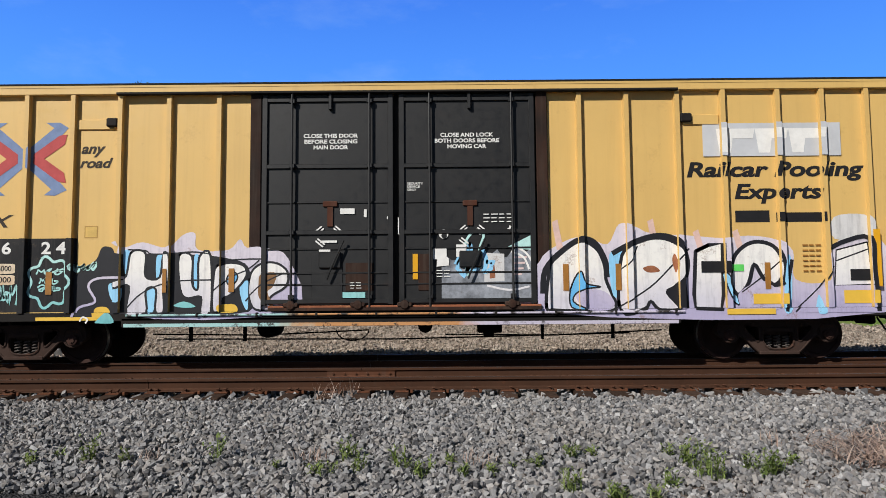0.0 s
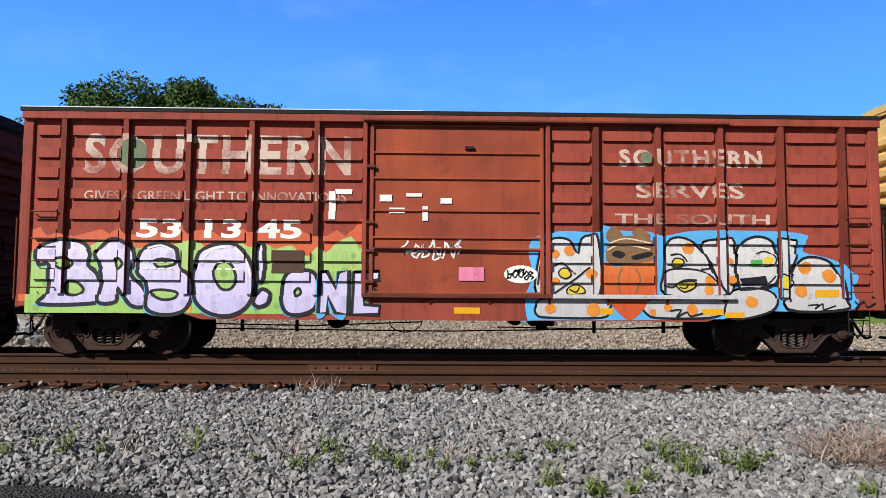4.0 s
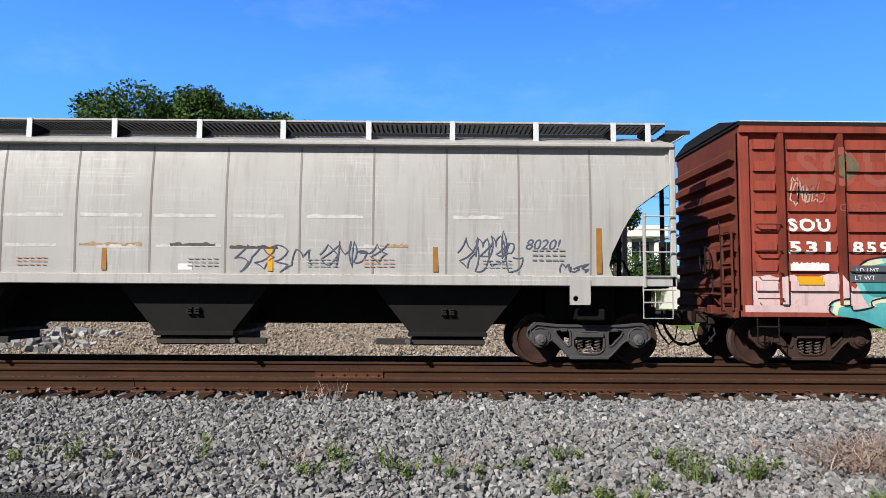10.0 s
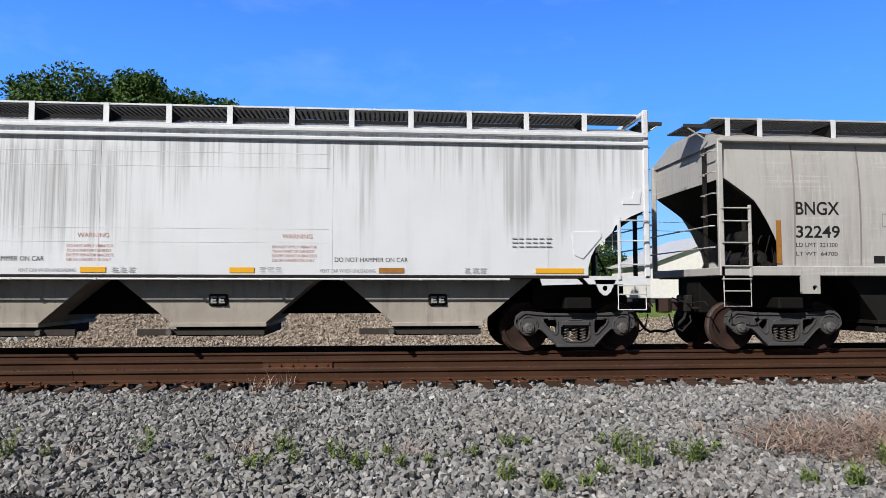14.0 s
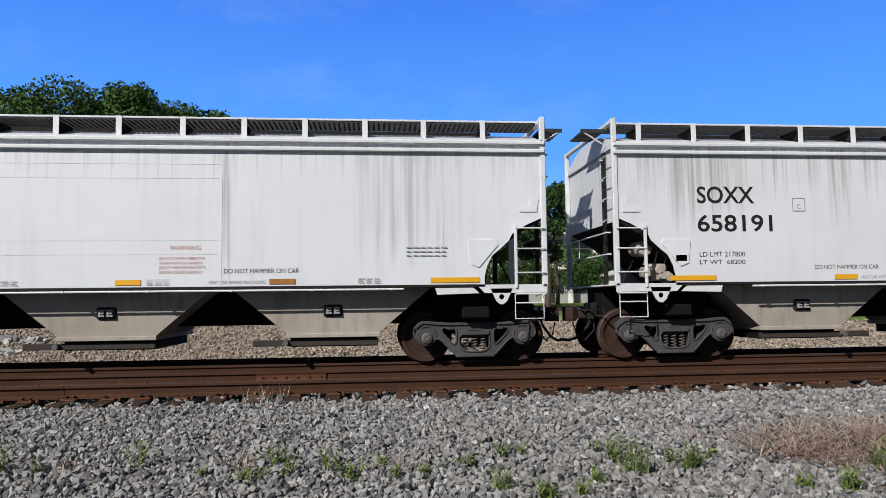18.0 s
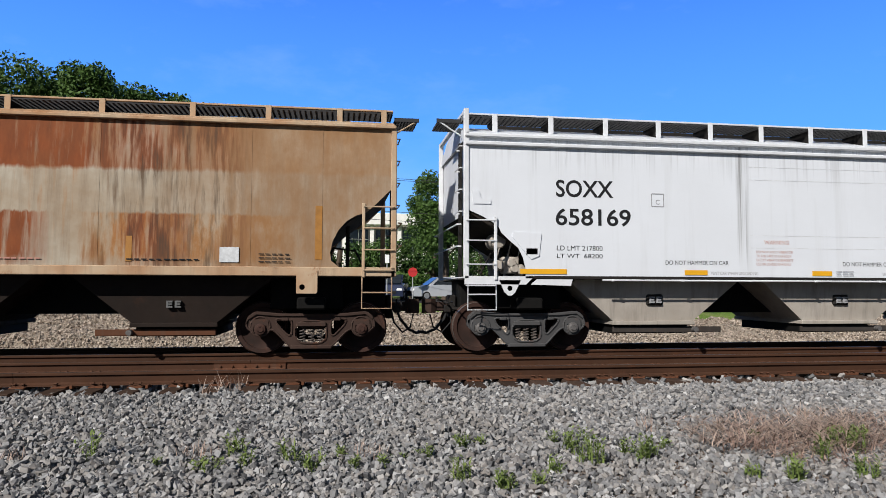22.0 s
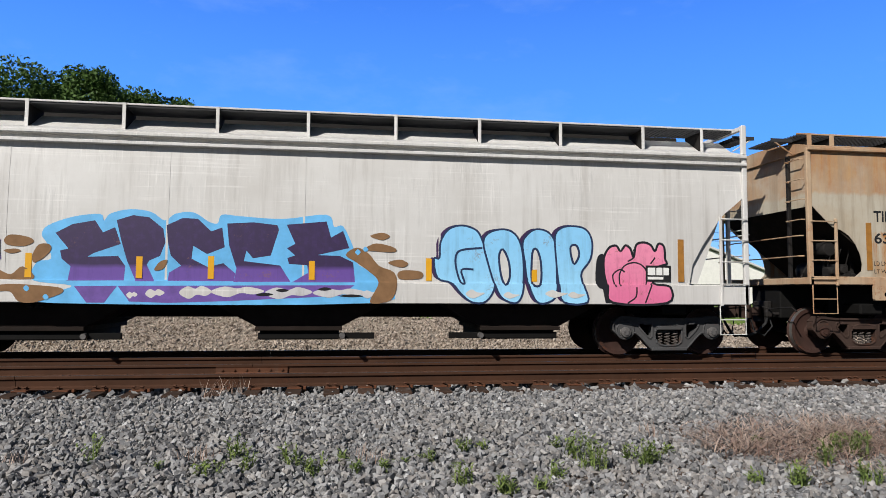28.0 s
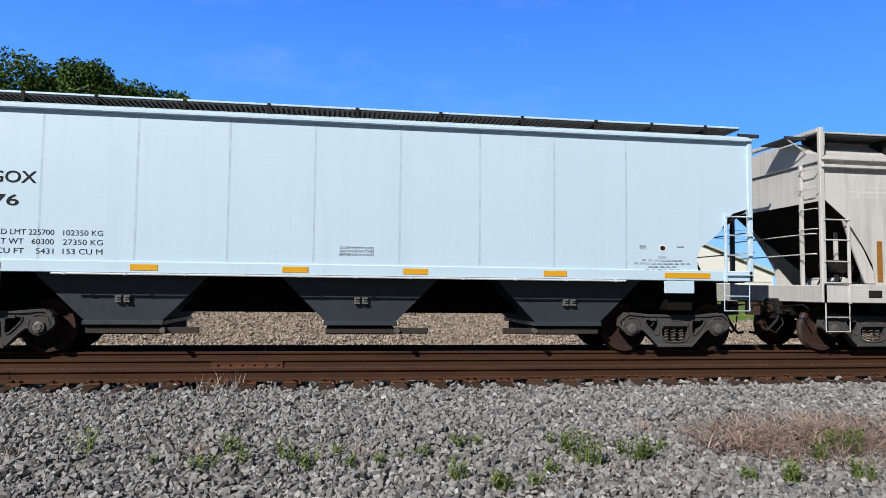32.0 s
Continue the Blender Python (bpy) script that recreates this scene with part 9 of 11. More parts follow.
paint(car_y, YELLOW_SIDE, G_PURPLE_HAZE, [(3.12, 1.2), (3.34, 1.3), (3.63, 1.26), (3.8, 1.07), (3.71, 0.94), (3.29, 0.95)], 0.0045, "painted_shape")
letter(car_y, YELLOW_SIDE, G_BLUE_EDGE, G_BLACK, [(3.03, 1.31), (3.2, 1.62), (3.3, 1.41), (3.57, 1.34), (3.3, 1.31), (3.12, 1.22), (3.08, 1.08), (3.31, 0.94), (3.04, 0.99)], 0.0048, 0.014)
stroke(car_y, YELLOW_SIDE, G_BLACK, [(2.53, 1.23), (2.58, 1.65), (2.89, 1.98), (3.23, 2.19), (3.48, 2.12), (3.65, 1.81), (3.7, 1.51)], 0.0053, 0.05)
paint(car_y, YELLOW_SIDE, G_BABY, [(3.73, 1.91), (3.97, 1.95), (3.88, 1.21), (3.76, 1.26)], 0.0056, "painted_shape")
letter(car_y, YELLOW_SIDE, G_WHITE, G_BLACK, [(3.9, 0.92), (3.95, 1.89), (4.29, 2.14), (4.64, 2.2), (4.94, 2.09), (5.1, 1.88), (5.07, 1.54), (4.87, 1.33), (4.74, 1.23), (4.95, 0.95), (4.6, 0.93), (4.44, 1.08), (4.33, 0.95)], 0.0059, 0.03, "fat white letter with a black outline")
stroke(car_y, YELLOW_SIDE, G_BLACK, [(3.78, 1.93), (4.21, 2.15), (4.64, 2.25), (4.98, 2.13), (5.11, 1.79), (5.07, 1.5)], 0.0064, 0.045)
paint(car_y, YELLOW_SIDE, G_BLACK, [(4.72, 1.23), (5.07, 1.48), (5.12, 0.95), (4.92, 0.97)], 0.0067, "painted_shape", rounded=False)
stroke(car_y, YELLOW_SIDE, G_BLACK, [(3.88, 0.98), (4.44, 1.33), (4.8, 1.67), (5.15, 2.01)], 0.0069, 0.014)
stroke(car_y, YELLOW_SIDE, G_BLACK, [(3.9, 1.63), (4.11, 1.8), (4.23, 2.06)], 0.0071, 0.012)
paint(car_y, YELLOW_SIDE, RUST_SMEAR, [(4.84, 1.8), (4.89, 1.92), (4.95, 1.75), (4.9, 1.58)], 0.0074, "painted_shape")
paint(car_y, YELLOW_SIDE, RUST_SMEAR, [(4.32, 1.67), (4.5, 1.71), (4.62, 1.61), (4.41, 1.59)], 0.0077, "painted_shape")
letter(car_y, YELLOW_SIDE, G_WHITE, G_BLACK, [(5.26, 1.96), (5.5, 2.07), (5.74, 2.09), (5.73, 1.19), (5.68, 0.93), (5.23, 0.95), (5.21, 1.2)], 0.0080, 0.035, "fat white letter with a black outline", rounded=False)
letter(car_y, YELLOW_SIDE, G_BABY, G_BLACK, [(5.72, 1.53), (5.83, 1.51), (6.01, 1.02), (5.84, 1.15)], 0.0086, 0.014)
letter(car_y, YELLOW_SIDE, G_WHITE, G_BLACK, [(5.87, 1.57), (5.95, 1.87), (6.15, 2.06), (6.38, 2.12), (6.64, 2.04), (6.78, 1.82), (6.79, 1.52), (6.63, 1.35), (6.44, 1.48), (6.29, 1.72), (6.2, 1.44), (6.1, 1.27), (5.97, 1.19), (5.87, 1.36)], 0.0092, 0.035, "fat white letter with a black outline")
paint(car_y, YELLOW_SIDE, G_PURPLE_HAZE, [(5.99, 1.19), (6.22, 1.36), (6.44, 1.42), (6.63, 1.31), (6.73, 0.95), (6.11, 0.93)], 0.0098, "painted_shape")
paint(car_y, YELLOW_SIDE, G_BABY, [(6.83, 1.78), (6.95, 1.8), (6.91, 0.94), (6.75, 0.95)], 0.0101, "painted_shape")
stroke(car_y, YELLOW_SIDE, G_BLACK, [(6.96, 1.8), (6.88, 1.35), (6.81, 0.88)], 0.0103, 0.03)
stroke(car_y, YELLOW_SIDE, G_BLACK, [(6.06, 1.23), (6.4, 1.48), (6.76, 1.78)], 0.0105, 0.012)
stroke(car_y, YELLOW_SIDE, G_BLACK, [(6.44, 1.48), (6.65, 1.35), (6.79, 1.39)], 0.0107, 0.03)
letter(car_y, YELLOW_SIDE, G_WHITE, G_BLACK, [(7.75, 1.96), (8.31, 2.1), (8.37, 1.35), (7.7, 1.33)], 0.0110, 0.014, "fat white letter with a black outline", rounded=False)
paint(car_y, YELLOW_SIDE, G_PURPLE_HAZE, [(7.63, 1.33), (8.38, 1.34), (8.41, 0.86), (6.99, 0.86), (7.32, 1.26)], 0.0116, "painted_shape", rounded=False)
paint(car_y, YELLOW_SIDE, G_BABY, [(7.4, 1.17), (7.49, 1), (7.5, 0.85), (7.35, 0.87)], 0.0119, "painted_shape")
stroke(car_y, YELLOW_SIDE, G_BLACK, [(7.64, 1.99), (7.92, 2.12), (8.34, 2.17), (8.37, 1.59), (8.42, 0.88)], 0.0121, 0.04)
stroke(car_y, YELLOW_SIDE, G_BLACK, [(7.74, 1.77), (8.33, 1.98)], 0.0123, 0.012)
stroke(car_y, YELLOW_SIDE, G_BLACK, [(6.95, 0.88), (7.41, 1.3), (7.7, 1.68)], 0.0125, 0.012)

# teal letters on the second red car
paint(car_b, RED_SIDE, G_TEAL, [(-6.12, 1.05), (-6.01, 1.17), (-5.75, 1.2), (-5.7, 1.03), (-5.38, 1.08), (-5.64, 1.52), (-5.57, 1.76), (-5.42, 1.89), (-5.1, 1.96), (-4.78, 1.92), (-4.54, 1.77), (-4.46, 1.9), (-4.24, 2.01), (-3.92, 1.91), (-3.73, 1.82), (-3.71, 1.53), (-3.65, 1.8), (-3.54, 1.9), (-3.26, 1.91), (-2.6, 1.83), (-2.46, 1.92), (-2.2, 1.89), (-1.93, 1.73), (-1.76, 1.54), (-1.64, 1.59), (-1.51, 1.38), (-1.52, 1), (-0.65, 1), (-0.72, 0.68), (-5.12, 0.69), (-5.59, 0.87), (-6.04, 0.93)], 0.0033, "painted_ground", "teal sprayed letters run together", rounded=False)
paint(car_b, RED_SIDE, G_TEAL_LIGHT, [(-2.21, 1.59), (-2.04, 1.7), (-1.85, 1.54), (-1.88, 1.27), (-2.11, 1.22)], 0.0036, "painted_shape")
paint(car_b, RED_SIDE, G_TEAL_LIGHT, [(-4.38, 1.74), (-4.19, 1.85), (-3.87, 1.77), (-3.82, 1.53), (-4.14, 1.43), (-4.36, 1.53)], 0.0039, "painted_shape")
paint(car_b, RED_SIDE, G_TEAL_LIGHT, [(-3.49, 1.75), (-3.26, 1.83), (-3.16, 1.54), (-3.33, 1.11), (-3.5, 1.16)], 0.0042, "painted_shape")
paint(car_b, RED_SIDE, G_TEAL_LIGHT, [(-3.06, 1.01), (-2.73, 1.11), (-2.51, 0.9), (-2.73, 0.71), (-3.01, 0.74)], 0.0045, "painted_shape")
paint(car_b, RED_SIDE, G_TEAL_DEEP, [(-5.53, 1.53), (-5.48, 1.74), (-5.11, 1.87), (-4.79, 1.79), (-4.68, 1.58), (-4.9, 1.32), (-5.32, 1.27)], 0.0048, "painted_shape")
paint(car_b, RED_SIDE, G_TEAL_DEEP, [(-3.17, 0.9), (-2.45, 1.01), (-2.45, 0.79)], 0.0051, "painted_shape")
paint(car_b, RED_SIDE, G_TEAL_DEEP, [(-1.49, 0.95), (-0.8, 0.98), (-0.86, 0.73), (-1.49, 0.74)], 0.0054, "painted_shape")
stroke(car_b, RED_SIDE, G_CREAM, [(-5.55, 1.53), (-5.52, 1.75), (-5.36, 1.86), (-5.11, 1.91)], 0.0056, 0.05)
stroke(car_b, RED_SIDE, G_CREAM, [(-6.04, 0.94), (-5.97, 1.11), (-5.77, 1.14)], 0.0058, 0.05)
stroke(car_b, RED_SIDE, G_CREAM, [(-4.43, 1.06), (-4.4, 1.53), (-4.38, 1.79), (-4.19, 1.92)], 0.0060, 0.05)
stroke(car_b, RED_SIDE, G_CREAM, [(-3.77, 1.8), (-3.82, 1.53)], 0.0062, 0.05)
stroke(car_b, RED_SIDE, G_CREAM, [(-4.13, 0.69), (-4.04, 1), (-3.92, 1.02), (-3.83, 0.69)], 0.0064, 0.05)
stroke(car_b, RED_SIDE, G_CREAM, [(-3.63, 1.06), (-3.57, 1.53), (-3.5, 1.81), (-3.35, 1.85)], 0.0066, 0.05)
stroke(car_b, RED_SIDE, G_CREAM, [(-3.29, 0.72), (-3.14, 0.96), (-3.03, 0.97)], 0.0068, 0.05)
stroke(car_b, RED_SIDE, G_CREAM, [(-2.49, 1.81), (-2.52, 1.54), (-2.28, 1.27), (-2.18, 1.02), (-2.33, 0.91)], 0.0070, 0.05)
stroke(car_b, RED_SIDE, G_CREAM, [(-1.84, 1.59), (-1.66, 1.51), (-1.76, 1.17), (-1.91, 1.09)], 0.0072, 0.05)
stroke(car_b, RED_SIDE, G_CREAM, [(-2.89, 1.07), (-2.61, 1.18)], 0.0074, 0.05)
stroke(car_b, RED_SIDE, G_CREAM, [(-5.34, 1.1), (-5.26, 1.19), (-4.95, 1.22)], 0.0076, 0.05)
stroke(car_b, RED_SIDE, G_CREAM, [(-5.06, 0.98), (-4.69, 1.07)], 0.0078, 0.05)
stroke(car_b, RED_SIDE, G_BLACK, [(-6.04, 0.93), (-6.13, 1.03), (-6.01, 1.18), (-5.74, 1.21), (-5.7, 1.02), (-5.35, 1.08), (-5.32, 1.19), (-4.98, 1.26), (-4.9, 1.17), (-4.61, 1.12)], 0.0080, 0.016)
stroke(car_b, RED_SIDE, G_BLACK, [(-5.65, 1.52), (-5.6, 1.76), (-5.42, 1.9), (-5.1, 1.97), (-4.78, 1.94), (-4.52, 1.76), (-4.5, 1.58), (-4.58, 1.22)], 0.0082, 0.016)
stroke(car_b, RED_SIDE, G_BLACK, [(-4.48, 1.01), (-4.47, 1.53), (-4.44, 1.87), (-4.24, 2.02), (-3.92, 1.92), (-3.7, 1.8), (-3.76, 1.38), (-3.82, 1.11)], 0.0084, 0.016)
stroke(car_b, RED_SIDE, G_BLACK, [(-4.18, 0.69), (-4.08, 1.02), (-3.89, 1.05), (-3.77, 0.69)], 0.0086, 0.016)
stroke(car_b, RED_SIDE, G_BLACK, [(-3.69, 1.01), (-3.65, 1.59), (-3.6, 1.83), (-3.43, 1.91), (-3.21, 1.89)], 0.0088, 0.016)
stroke(car_b, RED_SIDE, G_BLACK, [(-3.37, 0.69), (-3.17, 1.01), (-2.99, 1), (-3.09, 0.69)], 0.0090, 0.016)
stroke(car_b, RED_SIDE, G_BLACK, [(-2.57, 1.81), (-2.46, 1.93), (-2.15, 1.88), (-1.86, 1.71), (-1.88, 1.59)], 0.0092, 0.016)
stroke(car_b, RED_SIDE, G_BLACK, [(-1.63, 1.57), (-1.7, 1.27), (-1.89, 1.03)], 0.0094, 0.016)
stroke(car_b, RED_SIDE, G_BLACK, [(-2.58, 1.22), (-2.89, 1.05), (-2.56, 1.02)], 0.0096, 0.016)
stroke(car_b, RED_SIDE, G_BLACK, [(-2.4, 0.87), (-2.13, 0.99), (-2.25, 1.3)], 0.0098, 0.016)
stroke(car_b, RED_SIDE, G_BLACK, [(-1.83, 1), (-1.38, 0.79), (-0.75, 0.73)], 0.0100, 0.016)
stroke(car_b, RED_SIDE, G_BLACK, [(-3.6, 1.27), (-3.57, 1.38), (-3.52, 1.27)], 0.0102, 0.016)
paint(car_b, RED_SIDE, G_TEAL_LIGHT, [(1.72, 1.16), (1.97, 1.45), (2.07, 1.97), (2.33, 1.9), (2.53, 1.97), (2.66, 1.78), (2.95, 1.68), (3.05, 1.91), (3.21, 2.02), (3.58, 1.87), (3.71, 1.69), (3.84, 1.43), (4, 1.98), (4.42, 1.91), (4.63, 1.76), (4.95, 2.08), (5.26, 1.87), (5.53, 2.04), (5.91, 2.01), (5.96, 1.78), (5.74, 1.46), (5.64, 1.3), (6.01, 1.31), (6.23, 1.57), (6.31, 1.92), (6.5, 2.02), (6.75, 1.9), (7.05, 1.93), (7.26, 1.72), (7.4, 1.54), (7.31, 1.3), (7.09, 1.06), (7.06, 0.9), (5.9, 0.89), (5.42, 0.78), (5.16, 0.71), (1.57, 0.66), (1.62, 0.83), (1.87, 0.99)], 0.0033, "painted_ground", "pale teal sprayed letters run together", rounded=False)
paint(car_b, RED_SIDE, G_TEAL, [(2.64, 1.72), (2.96, 1.37), (3.01, 1.19), (2.7, 1.18)], 0.0036, "painted_shape")
paint(car_b, RED_SIDE, G_TEAL, [(4.02, 1.9), (4.36, 1.86), (4.42, 1.54), (4.16, 1.38)], 0.0039, "painted_shape")
paint(car_b, RED_SIDE, G_TEAL, [(5.32, 1.82), (5.53, 2.01), (5.75, 1.93), (5.75, 1.78)], 0.0042, "painted_shape")
paint(car_b, RED_SIDE, G_TEAL, [(4.89, 1.08), (5.53, 1.2), (5.9, 1.15), (5.9, 0.91), (4.89, 0.82)], 0.0045, "painted_shape")
paint(car_b, RED_SIDE, G_TEAL, [(2.6, 0.84), (4.16, 0.92), (4.11, 0.74), (2.55, 0.71)], 0.0048, "painted_shape")
stroke(car_b, RED_SIDE, G_CREAM, [(1.78, 1.18), (2.03, 1.45), (2.14, 1.9)], 0.0050, 0.042)
stroke(car_b, RED_SIDE, G_CREAM, [(2.62, 1.83), (2.91, 1.36)], 0.0052, 0.042)
stroke(car_b, RED_SIDE, G_CREAM, [(3.62, 1.84), (3.72, 1.64), (3.35, 1.21)], 0.0054, 0.042)
stroke(car_b, RED_SIDE, G_CREAM, [(4.04, 1.93), (4.11, 1.54)], 0.0056, 0.042)
stroke(car_b, RED_SIDE, G_CREAM, [(4.48, 1.86), (4.6, 1.68), (4.43, 1.19)], 0.0058, 0.042)
stroke(car_b, RED_SIDE, G_CREAM, [(4.7, 1.71), (4.97, 2), (5.21, 1.81)], 0.0060, 0.042)
stroke(car_b, RED_SIDE, G_CREAM, [(5.92, 1.88), (5.69, 1.51), (5.1, 1.15)], 0.0062, 0.042)
stroke(car_b, RED_SIDE, G_CREAM, [(6.35, 1.57), (6.38, 1.86), (6.5, 1.96)], 0.0064, 0.042)
stroke(car_b, RED_SIDE, G_CREAM, [(7.07, 1.88), (7.32, 1.59), (7.29, 1.35)], 0.0066, 0.042)
stroke(car_b, RED_SIDE, G_CREAM, [(4.37, 0.74), (4.58, 0.86), (4.89, 0.87)], 0.0068, 0.042)
stroke(car_b, RED_SIDE, G_CREAM, [(1.72, 0.78), (2, 0.95)], 0.0070, 0.042)
stroke(car_b, RED_SIDE, G_CREAM, [(6.63, 0.91), (6.76, 1.08)], 0.0072, 0.042)
stroke(car_b, RED_SIDE, G_BLACK, [(1.71, 1.14), (1.96, 1.4), (2.08, 1.97), (2.33, 1.91), (2.56, 1.98), (2.9, 1.57), (3.07, 1.2)], 0.0074, 0.016)
stroke(car_b, RED_SIDE, G_BLACK, [(2.34, 1.17), (2.51, 1.57), (2.63, 1.14)], 0.0076, 0.016)
stroke(car_b, RED_SIDE, G_BLACK, [(2.95, 1.57), (3.02, 1.9), (3.21, 2.03), (3.59, 1.85), (3.72, 1.53), (3.27, 1.15)], 0.0078, 0.016)
stroke(car_b, RED_SIDE, G_BLACK, [(3.93, 1.99), (4.04, 1.54), (4.01, 1.16)], 0.0080, 0.016)
stroke(car_b, RED_SIDE, G_BLACK, [(3.96, 1.97), (4.43, 1.91), (4.47, 1.56), (4.65, 1.77), (4.95, 2.09), (5.25, 1.86), (5.56, 2.06), (5.92, 2), (5.97, 1.79), (5.74, 1.45), (5.21, 1.1)], 0.0082, 0.016)
stroke(car_b, RED_SIDE, G_BLACK, [(4.37, 1.17), (4.39, 1.44), (4.63, 1.55)], 0.0084, 0.016)
stroke(car_b, RED_SIDE, G_BLACK, [(6.27, 1.6), (6.3, 1.91), (6.5, 2.04), (6.75, 1.91), (7.06, 1.94), (7.13, 1.72), (7.38, 1.59), (7.41, 1.38), (7.09, 1.17)], 0.0086, 0.016)
stroke(car_b, RED_SIDE, G_BLACK, [(6.66, 1.31), (6.74, 1.5), (6.94, 1.4), (6.67, 1.27)], 0.0088, 0.016)
stroke(car_b, RED_SIDE, G_BLACK, [(1.61, 0.66), (1.97, 0.99), (2.44, 1.03)], 0.0090, 0.016)
stroke(car_b, RED_SIDE, G_BLACK, [(4.31, 0.7), (4.46, 0.87), (5.21, 0.82), (5.64, 1.22), (5.97, 1.34)], 0.0092, 0.016)
stroke(car_b, RED_SIDE, G_BLACK, [(2.48, 0.88), (3.27, 1.01)], 0.0094, 0.016)
stroke(car_b, RED_SIDE, G_BLACK, [(6.59, 0.89), (6.74, 1.12), (6.86, 0.89)], 0.0096, 0.016)
stroke(car_b, RED_SIDE, G_BLACK, [(4.89, 1.45), (5, 1.61), (5.16, 1.61)], 0.0098, 0.016)
stroke(car_b, RED_SIDE, G_BLACK, [(3.79, 1.43), (4, 1.38), (4, 1.17)], 0.0100, 0.016)

# lavender letters on the first red car
paint(car_a, RED_SIDE, G_SKY, [(-7.38, 1.86), (-7.16, 1.99), (-6.86, 2.02), (-6.59, 1.96), (-6.45, 1.76), (-6.5, 1.58), (-6.34, 1.45), (-6.25, 1.23), (-6.27, 0.99), (-6.41, 0.9), (-7.29, 0.89), (-7.18, 1.09), (-7.18, 1.57), (-7.36, 1.59)], 0.0053, "painted_shape")
letter(car_a, RED_SIDE, G_LAVENDER, G_BLACK, [(-7.34, 1.9), (-7.11, 2.03), (-6.82, 2.06), (-6.55, 2), (-6.41, 1.8), (-6.46, 1.62), (-6.3, 1.49), (-6.21, 1.27), (-6.23, 1.03), (-6.38, 0.94), (-7.25, 0.93), (-7.14, 1.13), (-7.14, 1.61), (-7.32, 1.63)], 0.0056, 0.035, "fat lavender letter with a black outline")
letter(car_a, RED_SIDE, G_GREEN, G_BLACK, [(-6.98, 1.72), (-6.82, 1.73), (-6.73, 1.64), (-6.86, 1.55), (-6.98, 1.61)], 0.0062, 0.025)
letter(car_a, RED_SIDE, G_GREEN, G_BLACK, [(-6.82, 1.31), (-6.64, 1.31), (-6.52, 1.18), (-6.64, 1.09), (-6.82, 1.13)], 0.0068, 0.025)
paint(car_a, RED_SIDE, G_SKY, [(-6.36, 1.79), (-6.12, 2.02), (-5.89, 2), (-5.71, 1.86), (-5.68, 1.68), (-5.75, 1.43), (-5.5, 1.15), (-5.46, 0.87), (-5.71, 0.89), (-5.95, 1.19), (-5.96, 0.95), (-6.27, 0.94), (-6.23, 1.35), (-6.3, 1.63)], 0.0074, "painted_shape")
letter(car_a, RED_SIDE, G_LAVENDER, G_BLACK, [(-6.32, 1.83), (-6.09, 2.06), (-5.86, 2.04), (-5.68, 1.9), (-5.64, 1.72), (-5.7, 1.47), (-5.46, 1.19), (-5.43, 0.91), (-5.68, 0.92), (-5.91, 1.23), (-5.93, 0.98), (-6.25, 0.98), (-6.2, 1.38), (-6.27, 1.67)], 0.0077, 0.035, "fat lavender letter with a black outline")
letter(car_a, RED_SIDE, G_GREEN, G_BLACK, [(-5.98, 1.71), (-5.89, 1.73), (-5.82, 1.63), (-5.93, 1.54)], 0.0083, 0.025)
paint(car_a, RED_SIDE, G_SKY, [(-5.64, 1.64), (-5.52, 1.89), (-5.27, 1.98), (-4.98, 1.87), (-4.91, 1.67), (-4.86, 1.53), (-4.7, 1.41), (-4.64, 1.08), (-4.79, 0.79), (-5.12, 0.72), (-5.43, 0.81), (-5.45, 1.07), (-5.5, 1.32), (-5.61, 1.44)], 0.0089, "painted_shape")
letter(car_a, RED_SIDE, G_LAVENDER, G_BLACK, [(-5.59, 1.68), (-5.48, 1.92), (-5.23, 2.02), (-4.93, 1.91), (-4.88, 1.71), (-4.82, 1.56), (-4.66, 1.44), (-4.61, 1.12), (-4.75, 0.83), (-5.09, 0.75), (-5.39, 0.85), (-5.41, 1.11), (-5.46, 1.35), (-5.57, 1.47)], 0.0092, 0.035, "fat lavender letter with a black outline")
letter(car_a, RED_SIDE, G_GREEN, G_BLACK, [(-5.3, 1.68), (-5.16, 1.73), (-4.93, 1.69), (-5, 1.62), (-5.23, 1.59)], 0.0098, 0.025)
letter(car_a, RED_SIDE, G_GREEN, G_BLACK, [(-5.36, 1.15), (-5.18, 1.19), (-4.91, 1.15), (-4.91, 1.05), (-5.14, 1.02)], 0.0104, 0.025)
paint(car_a, RED_SIDE, G_SKY, [(-4.64, 1.53), (-4.55, 1.82), (-4.3, 1.95), (-4, 1.97), (-3.75, 1.79), (-3.59, 1.5), (-3.57, 1.13), (-3.71, 0.84), (-4.02, 0.71), (-4.36, 0.75), (-4.59, 0.96), (-4.64, 1.24)], 0.0110, "painted_shape")
letter(car_a, RED_SIDE, G_LAVENDER, G_BLACK, [(-4.59, 1.57), (-4.5, 1.86), (-4.27, 1.99), (-3.95, 2.01), (-3.7, 1.83), (-3.55, 1.54), (-3.54, 1.17), (-3.68, 0.88), (-3.98, 0.74), (-4.32, 0.79), (-4.55, 0.99), (-4.61, 1.28)], 0.0113, 0.035, "fat lavender letter with a black outline")
letter(car_a, RED_SIDE, G_GREEN, G_BLACK, [(-4.25, 1.57), (-4.11, 1.7), (-3.95, 1.62), (-3.86, 1.41), (-3.95, 1.22), (-4.12, 1.21), (-4.23, 1.37)], 0.0119, 0.025)
